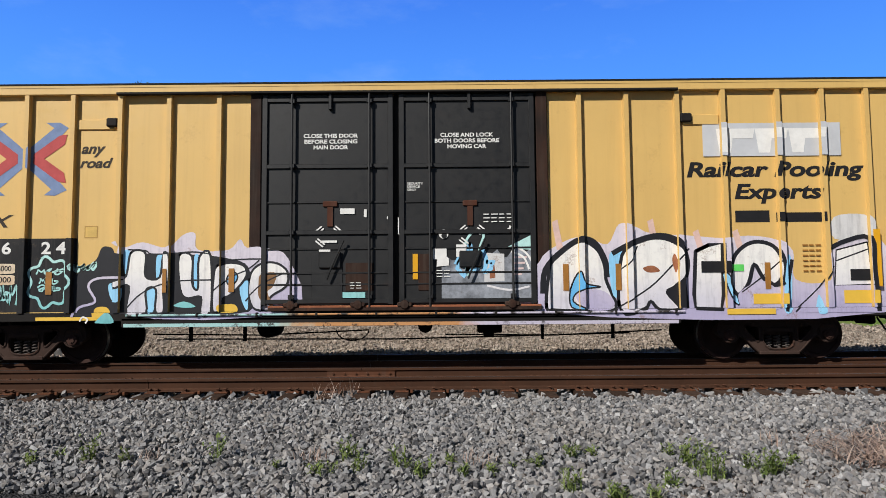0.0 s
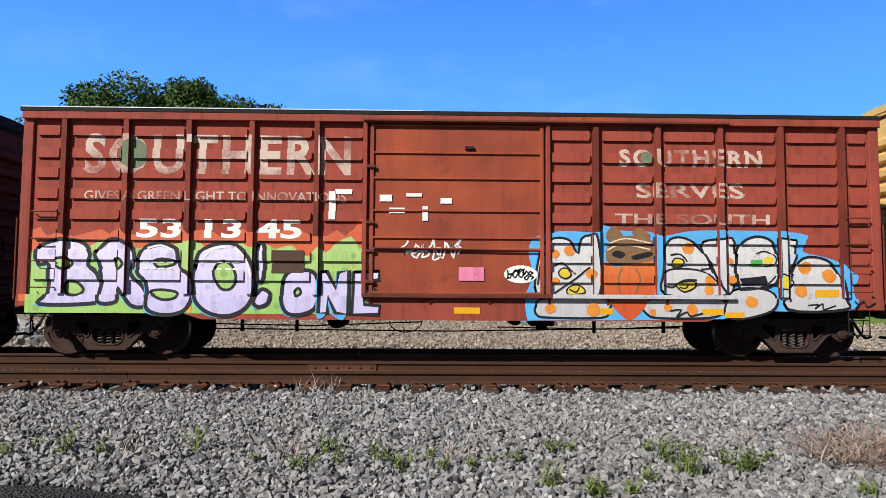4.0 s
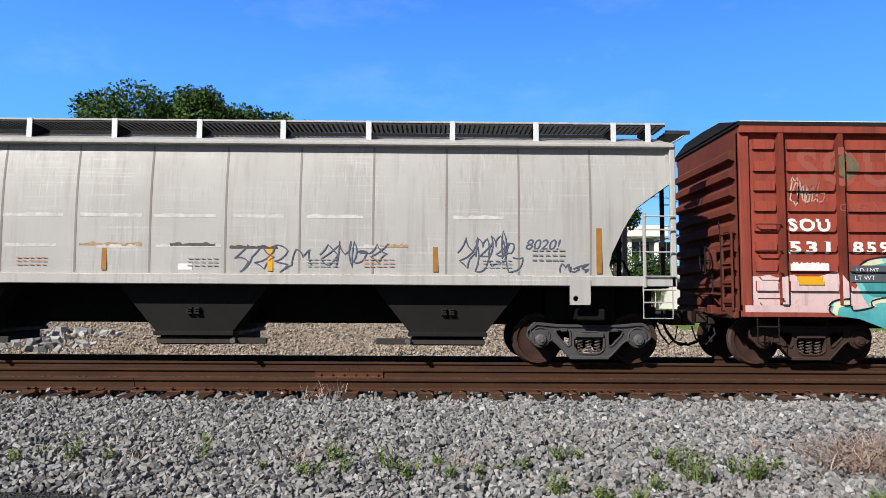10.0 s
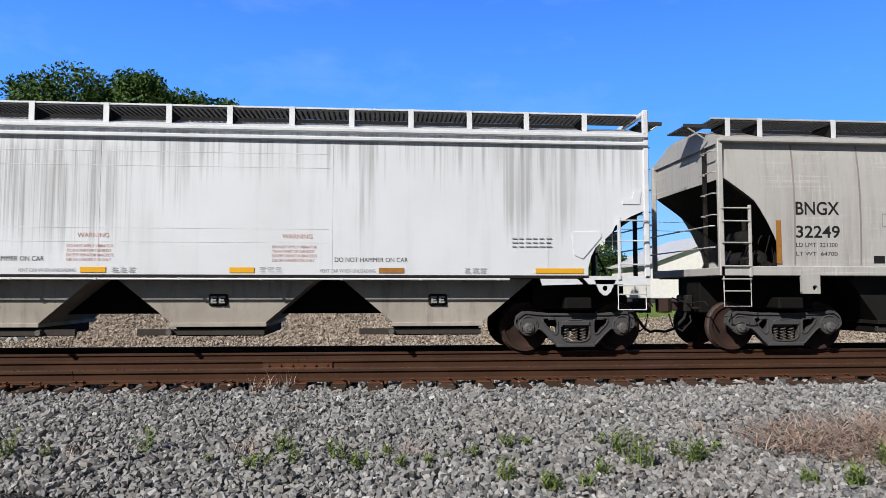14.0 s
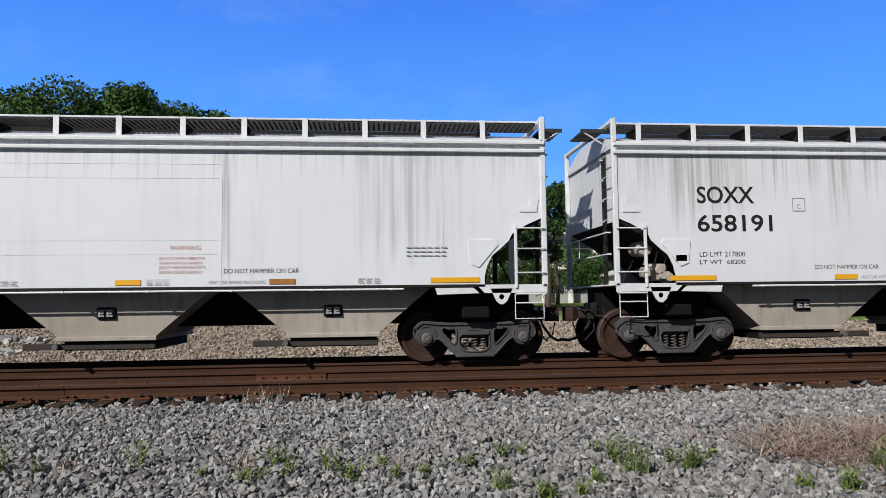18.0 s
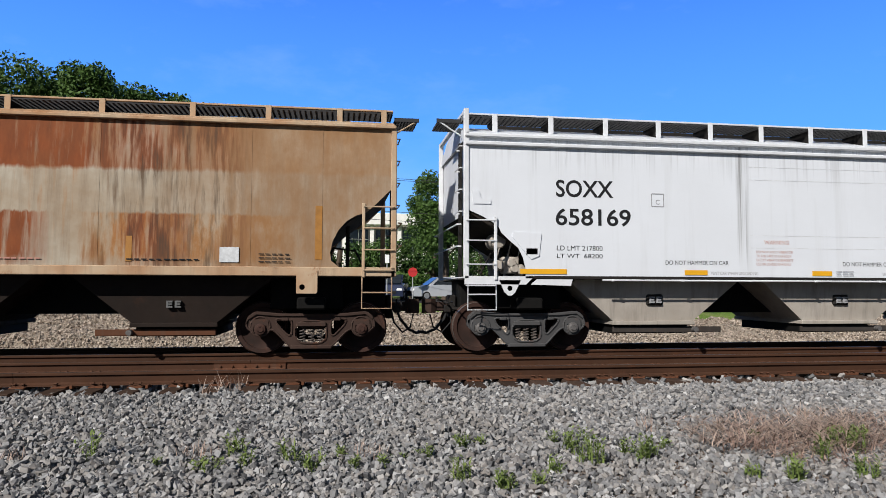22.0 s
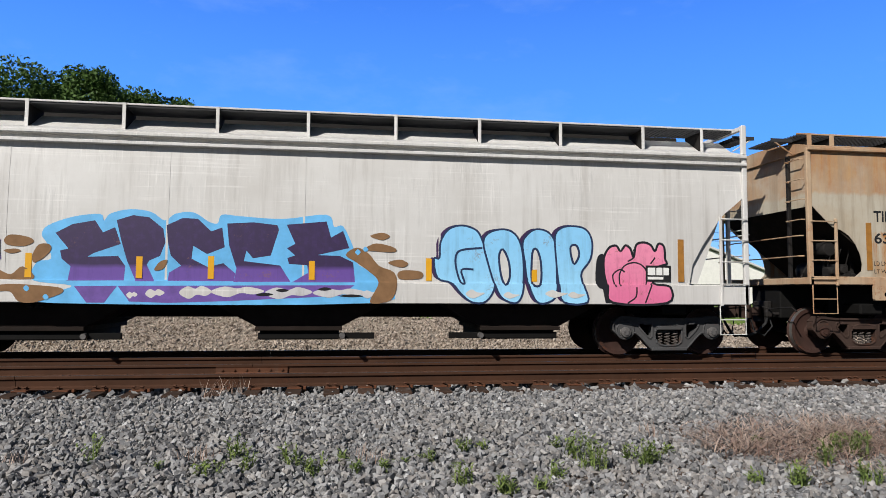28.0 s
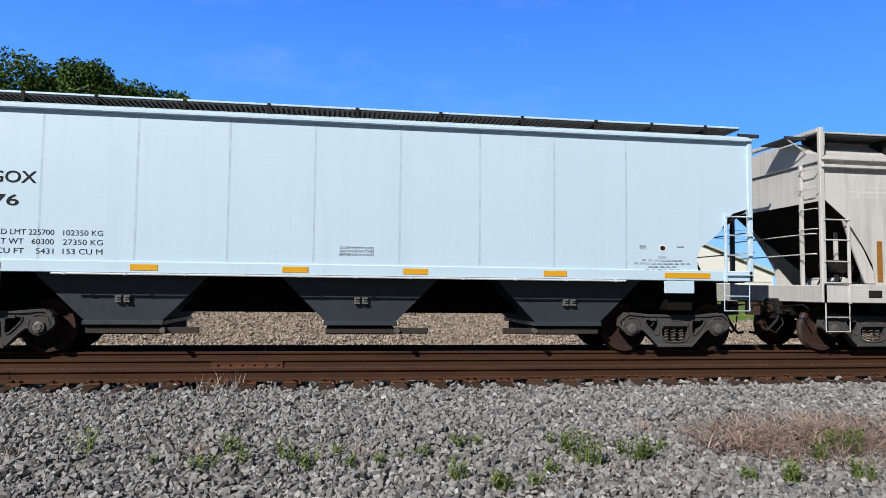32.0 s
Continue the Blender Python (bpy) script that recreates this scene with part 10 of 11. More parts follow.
paint(car_a, RED_SIDE, G_SKY, [(-3.55, 1.92), (-3.43, 1.92), (-3.41, 1.38), (-3.52, 1.34)], 0.0125, "painted_shape")
letter(car_a, RED_SIDE, G_LAVENDER, G_BLACK, [(-3.5, 1.95), (-3.39, 1.96), (-3.38, 1.42), (-3.48, 1.37)], 0.0128, 0.035, "fat lavender letter with a black outline")
paint(car_a, RED_SIDE, G_SKY, [(-3.55, 1.05), (-3.45, 1.17), (-3.32, 1.09), (-3.34, 0.92), (-3.5, 0.86), (-3.57, 0.92)], 0.0134, "painted_shape")
letter(car_a, RED_SIDE, G_LAVENDER, G_BLACK, [(-3.52, 1.08), (-3.41, 1.21), (-3.27, 1.13), (-3.3, 0.96), (-3.45, 0.9), (-3.54, 0.96)], 0.0137, 0.035, "fat lavender letter with a black outline")
paint(car_a, RED_SIDE, G_SKY, [(-3.09, 1.26), (-3, 1.47), (-2.77, 1.51), (-2.55, 1.47), (-2.45, 1.26), (-2.48, 0.89), (-2.7, 0.74), (-2.96, 0.74), (-3.09, 0.92)], 0.0143, "painted_shape")
letter(car_a, RED_SIDE, G_LAVENDER, G_BLACK, [(-3.05, 1.29), (-2.95, 1.5), (-2.73, 1.55), (-2.5, 1.51), (-2.41, 1.3), (-2.45, 0.92), (-2.66, 0.78), (-2.93, 0.78), (-3.05, 0.96)], 0.0146, 0.035, "fat lavender letter with a black outline")
letter(car_a, RED_SIDE, G_GREEN, G_BLACK, [(-2.84, 1.17), (-2.77, 1.23), (-2.73, 1.15), (-2.8, 1.09)], 0.0152, 0.025)
paint(car_a, RED_SIDE, G_SKY, [(-2.43, 1.47), (-2.32, 1.49), (-2.14, 1.18), (-2.11, 1.47), (-1.91, 1.51), (-1.93, 0.74), (-2.16, 0.76), (-2.29, 1.05), (-2.29, 0.76), (-2.45, 0.76)], 0.0158, "painted_shape")
letter(car_a, RED_SIDE, G_LAVENDER, G_BLACK, [(-2.39, 1.51), (-2.27, 1.53), (-2.11, 1.22), (-2.07, 1.51), (-1.88, 1.55), (-1.89, 0.78), (-2.11, 0.8), (-2.25, 1.09), (-2.25, 0.8), (-2.41, 0.8)], 0.0161, 0.035, "fat lavender letter with a black outline", rounded=False)
letter(car_a, RED_SIDE, G_LAVENDER, G_BLACK, [(-1.8, 1.52), (-1.36, 1.54), (-1.36, 1.39), (-1.61, 1.35), (-1.61, 1.24), (-1.43, 1.22), (-1.43, 1.1), (-1.62, 1.07), (-1.61, 0.95), (-1.34, 0.93), (-1.36, 0.78), (-1.82, 0.78)], 0.0167, 0.03, "fat lavender letter with a black outline", rounded=False)
stroke(car_a, RED_SIDE, WHITE_INK, [(-5.43, 1.92), (-5.2, 1.97), (-5, 1.89)], 0.0172, 0.018)
stroke(car_a, RED_SIDE, WHITE_INK, [(-4.48, 1.65), (-4.3, 1.9), (-4.05, 1.95)], 0.0174, 0.018)
stroke(car_a, RED_SIDE, WHITE_INK, [(-3.91, 1.95), (-3.68, 1.72), (-3.59, 1.41)], 0.0176, 0.018)
bars(-5.5, -4.95, 1.5, 1.74, 2, WHITE_INK, car_a, RED_SIDE, 1, 2)
bars(-4.2, -3.8, 1.5, 1.74, 2, WHITE_INK, car_a, RED_SIDE, 2, 1)

# silver creature shapes on blue
paint(car_a, RED_SIDE, G_SKY, [(1.27, 0.69), (1.23, 1.09), (1.36, 1.49), (1.29, 1.92), (1.43, 2.17), (1.91, 2.28), (2.55, 2.26), (2.66, 2.39), (2.93, 2.3), (3.47, 2.28), (3.7, 2.2), (4.41, 2.31), (6.16, 2.28), (6.27, 2.1), (6.27, 1.93), (6.76, 1.8), (7.05, 1.63), (7.21, 1.51), (7.14, 1.29), (7.03, 0.89), (5.18, 0.87), (4.76, 0.73), (1.41, 0.69)], 0.0033, "painted_ground", "sky blue sprayed ground")
letter(car_a, RED_SIDE, G_GREY_FILL, G_BLACK, [(1.43, 1.15), (1.48, 1.83), (1.57, 2.04), (1.77, 2.15), (2.02, 2.11), (2.18, 1.88), (2.23, 2.13), (2.38, 2.2), (2.52, 2.13), (2.54, 1.16), (1.96, 1.13)], 0.0036, 0.022, "silver rounded shape with black outline")
letter(car_a, RED_SIDE, G_GREY_FILL, G_BLACK, [(1.41, 0.92), (1.59, 1.08), (2.68, 1.08), (2.7, 0.86), (2.57, 0.74), (1.62, 0.74), (1.43, 0.79)], 0.0042, 0.022, "silver rounded shape with black outline")
letter(car_a, RED_SIDE, G_GREY_FILL, G_BLACK, [(4.41, 2.09), (4.76, 2.15), (4.98, 2.1), (4.98, 1.29), (4.79, 1.16), (4.66, 1.5), (4.56, 1.71), (4.46, 1.84)], 0.0048, 0.022, "silver rounded shape with black outline")
letter(car_a, RED_SIDE, G_GREY_FILL, G_BLACK, [(3.71, 1.16), (3.68, 1.54), (3.71, 1.75), (3.78, 2.09), (3.98, 2.18), (4.24, 2.09), (4.46, 1.86), (4.56, 1.65), (4.71, 1.33), (4.73, 1.14)], 0.0054, 0.022, "silver rounded shape with black outline")
letter(car_a, RED_SIDE, G_GREY_FILL, G_BLACK, [(3.31, 0.95), (3.48, 1.08), (4.71, 1.08), (4.76, 0.87), (4.51, 0.75), (3.62, 0.74), (3.4, 0.8)], 0.0060, 0.022, "silver rounded shape with black outline")
paint(car_a, RED_SIDE, G_ORANGE_BRIGHT, [(2.62, 1.09), (2.59, 1.71), (2.89, 1.64), (3.22, 1.79), (3.54, 1.79), (3.54, 1.14), (3.31, 1.08)], 0.0066, "painted_shape", "bright orange sprayed shape")
paint(car_a, RED_SIDE, G_ORANGE_BRIGHT, [(2.73, 1.09), (3.4, 1.1), (3.2, 0.76), (2.98, 0.74)], 0.0069, "painted_shape")
paint(car_a, RED_SIDE, G_BROWN, [(2.68, 1.75), (2.7, 2), (2.8, 2.13), (3.02, 2.2), (3.3, 2.18), (3.53, 2.09), (3.54, 1.79), (3.22, 1.71), (2.89, 1.67)], 0.0072, "painted_shape")
paint(car_a, RED_SIDE, G_BROWN, [(2.68, 2.22), (2.82, 2.38), (2.96, 2.26), (2.93, 2.15), (2.73, 2.09)], 0.0075, "painted_shape")
paint(car_a, RED_SIDE, G_BROWN, [(3.15, 2.26), (3.29, 2.35), (3.47, 2.22), (3.39, 2.11), (3.22, 2.16)], 0.0078, "painted_shape")
paint(car_a, RED_SIDE, G_BLACK, [(2.77, 1.86), (2.89, 1.94), (3.02, 1.88), (2.93, 1.79)], 0.0081, "painted_shape")
paint(car_a, RED_SIDE, G_BLACK, [(3.14, 1.84), (3.48, 1.92), (3.48, 1.84), (3.19, 1.77)], 0.0084, "painted_shape")
stroke(car_a, RED_SIDE, G_TAN, [(2.71, 2.05), (3.02, 2.15), (3.47, 2.07)], 0.0086, 0.012)
stroke(car_a, RED_SIDE, G_TAN, [(2.7, 1.94), (2.98, 2.05), (3.48, 1.96)], 0.0088, 0.012)
stroke(car_a, RED_SIDE, G_BROWN, [(2.98, 1.62), (2.89, 1.45), (2.93, 1.16)], 0.0090, 0.014)
stroke(car_a, RED_SIDE, G_BROWN, [(3.22, 1.62), (3.28, 1.41), (3.2, 1.16)], 0.0092, 0.014)
stroke(car_a, RED_SIDE, G_BROWN, [(2.64, 1.11), (3.02, 1.01), (3.48, 1.12)], 0.0094, 0.014)
paint(car_a, RED_SIDE, G_SPOT, [(1.68, 1.87), (1.7, 1.93), (1.75, 1.95), (1.82, 1.93), (1.84, 1.87), (1.82, 1.82), (1.77, 1.8), (1.7, 1.82)], 0.0097, "painted_spot")
paint(car_a, RED_SIDE, G_SPOT, [(1.93, 1.93), (1.95, 1.99), (2.02, 2.02), (2.07, 1.99), (2.11, 1.93), (2.09, 1.86), (2.02, 1.83), (1.95, 1.86)], 0.0100, "painted_spot")
paint(car_a, RED_SIDE, G_SPOT, [(2.3, 1.52), (2.34, 1.58), (2.41, 1.61), (2.46, 1.58), (2.5, 1.52), (2.46, 1.45), (2.41, 1.42), (2.34, 1.45)], 0.0103, "painted_spot")
paint(car_a, RED_SIDE, G_SPOT, [(1.7, 1.39), (1.71, 1.43), (1.77, 1.45), (1.82, 1.43), (1.84, 1.39), (1.82, 1.34), (1.77, 1.32), (1.73, 1.34)], 0.0106, "painted_spot")
paint(car_a, RED_SIDE, G_SPOT, [(1.57, 0.9), (1.61, 0.96), (1.66, 0.99), (1.73, 0.97), (1.77, 0.9), (1.73, 0.84), (1.66, 0.81), (1.61, 0.83)], 0.0109, "painted_spot")
paint(car_a, RED_SIDE, G_SPOT, [(2.32, 0.88), (2.34, 0.96), (2.43, 1), (2.52, 0.97), (2.55, 0.88), (2.52, 0.8), (2.43, 0.76), (2.36, 0.8)], 0.0112, "painted_spot")
paint(car_a, RED_SIDE, G_SPOT, [(4.05, 1.99), (4.09, 2.06), (4.15, 2.09), (4.23, 2.06), (4.27, 1.99), (4.23, 1.91), (4.16, 1.88), (4.09, 1.91)], 0.0115, "painted_spot")
paint(car_a, RED_SIDE, G_SPOT, [(4.43, 1.42), (4.46, 1.48), (4.53, 1.51), (4.59, 1.48), (4.62, 1.42), (4.59, 1.35), (4.53, 1.32), (4.46, 1.35)], 0.0118, "painted_spot")
paint(car_a, RED_SIDE, G_SPOT, [(4.44, 1.24), (4.46, 1.3), (4.53, 1.32), (4.59, 1.3), (4.61, 1.24), (4.59, 1.18), (4.53, 1.15), (4.46, 1.18)], 0.0121, "painted_spot")
paint(car_a, RED_SIDE, G_SPOT, [(4.09, 0.89), (4.12, 0.96), (4.19, 0.99), (4.26, 0.96), (4.29, 0.89), (4.26, 0.82), (4.19, 0.79), (4.12, 0.82)], 0.0124, "painted_spot")
paint(car_a, RED_SIDE, G_SPOT, [(3.44, 0.84), (3.45, 0.89), (3.48, 0.9), (3.54, 0.89), (3.54, 0.84), (3.54, 0.8), (3.48, 0.78), (3.45, 0.8)], 0.0127, "painted_spot")
paint(car_a, RED_SIDE, G_SPOT, [(3.69, 0.93), (3.71, 0.98), (3.77, 1), (3.81, 0.98), (3.84, 0.93), (3.81, 0.88), (3.77, 0.85), (3.71, 0.88)], 0.0130, "painted_spot")
paint(car_a, RED_SIDE, G_SPOT, [(4.88, 1.42), (4.89, 1.46), (4.95, 1.48), (4.99, 1.46), (5.02, 1.42), (4.99, 1.37), (4.95, 1.35), (4.89, 1.37)], 0.0133, "painted_spot")
paint(car_a, RED_SIDE, G_SPOT, [(4.82, 1.76), (4.85, 1.8), (4.88, 1.82), (4.93, 1.8), (4.95, 1.76), (4.93, 1.71), (4.88, 1.7), (4.85, 1.71)], 0.0136, "painted_spot")
letter(car_a, RED_SIDE, G_YELLOW, G_BLACK, [(1.82, 1.51), (1.89, 1.61), (2, 1.6), (2.04, 1.49), (1.93, 1.43)], 0.0139, 0.014)
letter(car_a, RED_SIDE, G_YELLOW, G_BLACK, [(1.98, 1.24), (2.11, 1.32), (2.25, 1.28), (2.29, 1.18), (2.02, 1.15)], 0.0145, 0.014)
letter(car_a, RED_SIDE, G_YELLOW, G_BLACK, [(3.85, 1.71), (3.9, 1.8), (4.04, 1.78), (4.05, 1.67), (3.9, 1.65)], 0.0151, 0.014)
letter(car_a, RED_SIDE, G_YELLOW, G_BLACK, [(3.93, 1.35), (4.24, 1.39), (4.27, 1.29), (4.07, 1.21)], 0.0157, 0.014)
stroke(car_a, RED_SIDE, G_BLACK, [(3.71, 1.54), (3.9, 1.62), (4.41, 1.58), (4.71, 1.33)], 0.0162, 0.014)
stroke(car_a, RED_SIDE, G_BLACK, [(3.71, 1.33), (3.87, 1.29), (4.04, 1.41), (4.29, 1.42)], 0.0164, 0.014)
stroke(car_a, RED_SIDE, G_BLACK, [(1.75, 1.66), (1.91, 1.7), (2.12, 1.51)], 0.0166, 0.014)
stroke(car_a, RED_SIDE, G_BLACK, [(1.75, 1.17), (2.09, 1.41), (2.39, 1.64)], 0.0168, 0.014)
stroke(car_a, RED_SIDE, G_BLACK, [(1.45, 1.32), (1.52, 1.75), (1.7, 2)], 0.0170, 0.014)
stroke(car_a, RED_SIDE, G_BLACK, [(4.46, 1.84), (4.56, 1.65), (4.38, 1.61)], 0.0172, 0.014)
stroke(car_a, RED_SIDE, G_BLACK, [(3.82, 1.86), (3.99, 1.88), (4.12, 1.75)], 0.0174, 0.014)
stroke(car_a, RED_SIDE, G_BLACK, [(2.02, 1.24), (2.14, 1.19), (2.2, 1.28)], 0.0176, 0.014)
stroke(car_a, RED_SIDE, G_BLACK, [(3.99, 1.29), (4.1, 1.27), (4.16, 1.35)], 0.0178, 0.014)
stroke(car_a, RED_SIDE, G_BLACK, [(3.8, 0.87), (3.99, 0.89), (3.91, 0.76), (4.09, 0.85), (4.16, 0.78), (4.38, 0.83)], 0.0180, 0.014)
letter(car_a, RED_SIDE, G_GREY_FILL, G_BLACK, [(5.9, 0.91), (5.98, 1.45), (6.2, 1.81), (6.62, 1.79), (6.88, 1.5), (6.96, 1.11), (6.95, 0.91)], 0.0183, 0.025, "silver rounded shape with black outline")
letter(car_a, RED_SIDE, G_GREY_FILL, G_BLACK, [(5.01, 1.84), (5.11, 2.08), (5.37, 2.2), (5.65, 2.11), (5.77, 1.76), (5.71, 1.37), (5.31, 1.24), (5.05, 1.32)], 0.0189, 0.025, "silver rounded shape with black outline")
letter(car_a, RED_SIDE, G_GREY_FILL, G_BLACK, [(5.79, 2.17), (6.1, 2.14), (6.09, 1.84), (5.96, 1.55), (5.96, 1.04), (5.79, 1.09)], 0.0195, 0.02, "silver rounded shape with black outline", rounded=False)
letter(car_a, RED_SIDE, G_GREY_FILL, G_BLACK, [(4.95, 1.23), (5.46, 1.27), (5.72, 1.14), (5.62, 0.88), (5.05, 0.73), (4.77, 0.83)], 0.0201, 0.02, "silver rounded shape with black outline")
paint(car_a, RED_SIDE, G_SPOT, [(6.14, 1.65), (6.18, 1.73), (6.26, 1.76), (6.34, 1.73), (6.38, 1.65), (6.34, 1.57), (6.26, 1.53), (6.18, 1.57)], 0.0207, "painted_shape")
paint(car_a, RED_SIDE, G_SPOT, [(6.54, 1.5), (6.59, 1.59), (6.68, 1.63), (6.77, 1.59), (6.8, 1.5), (6.77, 1.42), (6.68, 1.38), (6.59, 1.42)], 0.0210, "painted_shape")
paint(car_a, RED_SIDE, G_SPOT, [(6.06, 1.23), (6.11, 1.31), (6.19, 1.35), (6.27, 1.31), (6.29, 1.23), (6.27, 1.15), (6.19, 1.12), (6.11, 1.15)], 0.0213, "painted_shape")
paint(car_a, RED_SIDE, G_SPOT, [(5.15, 1.03), (5.19, 1.11), (5.26, 1.14), (5.34, 1.11), (5.37, 1.04), (5.34, 0.96), (5.26, 0.93), (5.19, 0.96)], 0.0216, "painted_shape")
paint(car_a, RED_SIDE, G_SPOT, [(4.85, 1.42), (4.87, 1.48), (4.93, 1.5), (4.97, 1.48), (5.01, 1.42), (4.97, 1.37), (4.93, 1.34), (4.87, 1.37)], 0.0219, "painted_shape")
paint(car_a, RED_SIDE, G_YELLOW, [(5.49, 1.79), (5.57, 1.85), (5.66, 1.81), (5.64, 1.72), (5.53, 1.7)], 0.0222, "painted_shape")
paint(car_a, RED_SIDE, G_YELLOW, [(5.76, 1.4), (5.84, 1.5), (5.96, 1.48), (5.97, 1.32), (5.82, 1.27)], 0.0225, "painted_shape")
paint(car_a, RED_SIDE, G_BLACK, [(5.05, 1.45), (5.52, 1.5), (5.57, 1.35), (5.11, 1.32)], 0.0228, "painted_shape", rounded=False)
stroke(car_a, RED_SIDE, G_BLACK, [(5.38, 1.89), (5.54, 1.94), (5.71, 1.84), (5.69, 1.7), (5.52, 1.67)], 0.0230, 0.014)
stroke(car_a, RED_SIDE, G_BLACK, [(5.73, 1.5), (5.84, 1.53), (6.02, 1.4), (5.96, 1.27), (5.78, 1.27)], 0.0232, 0.014)
stroke(car_a, RED_SIDE, G_BLACK, [(5.07, 1.24), (5.46, 1.29), (5.71, 1.5)], 0.0234, 0.014)
paint(car_a, RED_SIDE, ORANGE, [(4.77, 0.85), (5.12, 0.85), (5.12, 0.75), (4.77, 0.75)], 0.0237, "painted_shape", rounded=False)
paint(car_a, RED_SIDE, GREEN_LABEL, [(5.26, 1.78), (5.47, 1.79), (5.47, 1.66), (5.26, 1.66)], 0.0240, "painted_shape", rounded=False)
paint(car_a, RED_SIDE, ORANGE, [(6.43, 1.26), (6.87, 1.26), (6.86, 1.13), (6.43, 1.13)], 0.0243, "painted_shape", rounded=False)
stroke(car_a, RED_SIDE, G_BLACK, [(6.27, 0.98), (6.46, 0.99), (6.39, 0.92), (6.53, 1.01), (6.55, 0.91), (6.77, 0.98)], 0.0245, 0.014)
stroke(car_a, RED_SIDE, INK, [(7.11, 1.06), (7.19, 0.98), (7.12, 0.93), (7.27, 1.06), (7.34, 0.96), (7.49, 1.04)], 0.0247, 0.012)

# purple letters on blue on the cream hopper
paint(car_g, side_g, G_BLUE_EDGE, [(-4.27, 2.11), (-4.18, 2.26), (-3.81, 2.41), (-3.38, 2.47), (-3.31, 2.36), (-3.21, 2.48), (-2.9, 2.56), (-2.56, 2.52), (-2.34, 2.38), (-2.17, 2.5), (-1.88, 2.53), (-1.63, 2.38), (-1.48, 2.35), (-1.41, 2.5), (-1.09, 2.48), (-0.38, 2.45), (0.36, 2.54), (0.49, 2.33), (0.65, 2.34), (0.83, 1.97), (0.89, 1.71), (1.1, 1.56), (1.28, 1.36), (1.18, 1), (-4.05, 0.98), (-4.03, 1.15), (-3.77, 1.27), (-4.39, 1.36), (-4.33, 1.65), (-4.12, 1.71), (-4.18, 1.95)], 0.0033, "painted_ground", "bright blue sprayed ground")
paint(car_g, side_g, G_PURPLE, [(-4.06, 2.14), (-3.8, 2.29), (-3.45, 2.36), (-3.32, 2.16), (-3.13, 2.25), (-3.03, 1.97), (-3.46, 1.81), (-3.55, 1.75), (-3.07, 1.77), (-2.95, 1.6), (-2.97, 1.36), (-3.85, 1.35), (-3.81, 1.59), (-3.95, 1.71), (-3.98, 1.85), (-3.85, 1.88)], 0.0036, "painted_letters", "angular deep purple letter", rounded=False)
paint(car_g, side_g, G_PURPLE, [(-3.11, 2.37), (-2.85, 2.46), (-2.59, 2.43), (-2.36, 2.24), (-2.32, 2.01), (-2.4, 1.78), (-2.57, 1.7), (-2.61, 1.63), (-2.48, 1.35), (-2.78, 1.35), (-2.93, 1.7), (-3.03, 2.04)], 0.0039, "painted_letters", "angular deep purple letter", rounded=False)
paint(car_g, side_g, G_PURPLE, [(-2.31, 2.3), (-2.05, 2.43), (-1.8, 2.42), (-1.58, 2.21), (-1.4, 2.28), (-1.35, 1.94), (-1.64, 1.82), (-1.87, 1.96), (-1.89, 1.74), (-1.62, 1.6), (-1.37, 1.67), (-1.17, 1.5), (-1.19, 1.36), (-2.27, 1.36), (-2.25, 1.5), (-2.06, 1.62), (-2.23, 1.79), (-2.28, 2.01)], 0.0042, "painted_letters", "angular deep purple letter", rounded=False)
paint(car_g, side_g, G_PURPLE, [(-1.32, 2.35), (-0.88, 2.38), (-0.48, 2.34), (-0.45, 2.26), (-0.58, 1.81), (-0.88, 1.76), (-0.99, 1.89), (-1.03, 1.71), (-0.42, 1.64), (-0.24, 1.36), (-1.19, 1.35), (-1.15, 1.58), (-1.28, 1.98)], 0.0045, "painted_letters", "angular deep purple letter", rounded=False)
paint(car_g, side_g, G_PURPLE, [(-0.32, 2.35), (0.36, 2.42), (0.44, 2.14), (0.65, 2.26), (0.76, 1.96), (0.21, 1.83), (0.6, 1.82), (0.83, 1.71), (0.87, 1.36), (-0.22, 1.35), (0.06, 1.52), (0.04, 1.65), (-0.27, 1.67), (-0.3, 1.77), (-0.17, 1.82), (-0.31, 1.94), (-0.17, 2.02)], 0.0048, "painted_letters", "angular deep purple letter", rounded=False)
paint(car_g, side_g, G_PURPLE_LOW, [(-3.73, 1.26), (-3.06, 1.27), (-3.25, 0.99), (-3.53, 0.99)], 0.0051, "painted_letters", rounded=False)
paint(car_g, side_g, G_PURPLE_LOW, [(-3.05, 1.27), (0.86, 1.31), (0.6, 1.12), (-1.36, 1.02), (-2.24, 0.99), (-2.86, 1.01)], 0.0054, "painted_letters", rounded=False)
paint(car_g, side_g, CREAM, [(-2.91, 1.12), (-2.86, 1.17), (-2.82, 1.15), (-2.79, 1.17), (-2.73, 1.13), (-2.77, 1.09), (-2.81, 1.1), (-2.85, 1.06)], 0.0057, "chipped_paint")
paint(car_g, side_g, CREAM, [(-2.61, 1.14), (-2.54, 1.22), (-2.46, 1.19), (-2.4, 1.22), (-2.3, 1.16), (-2.37, 1.11), (-2.44, 1.12), (-2.52, 1.07)], 0.0060, "chipped_paint")
paint(car_g, side_g, CREAM, [(-2.07, 1.16), (-1.94, 1.27), (-1.81, 1.23), (-1.7, 1.28), (-1.54, 1.19), (-1.64, 1.11), (-1.78, 1.13), (-1.91, 1.06)], 0.0063, "chipped_paint")
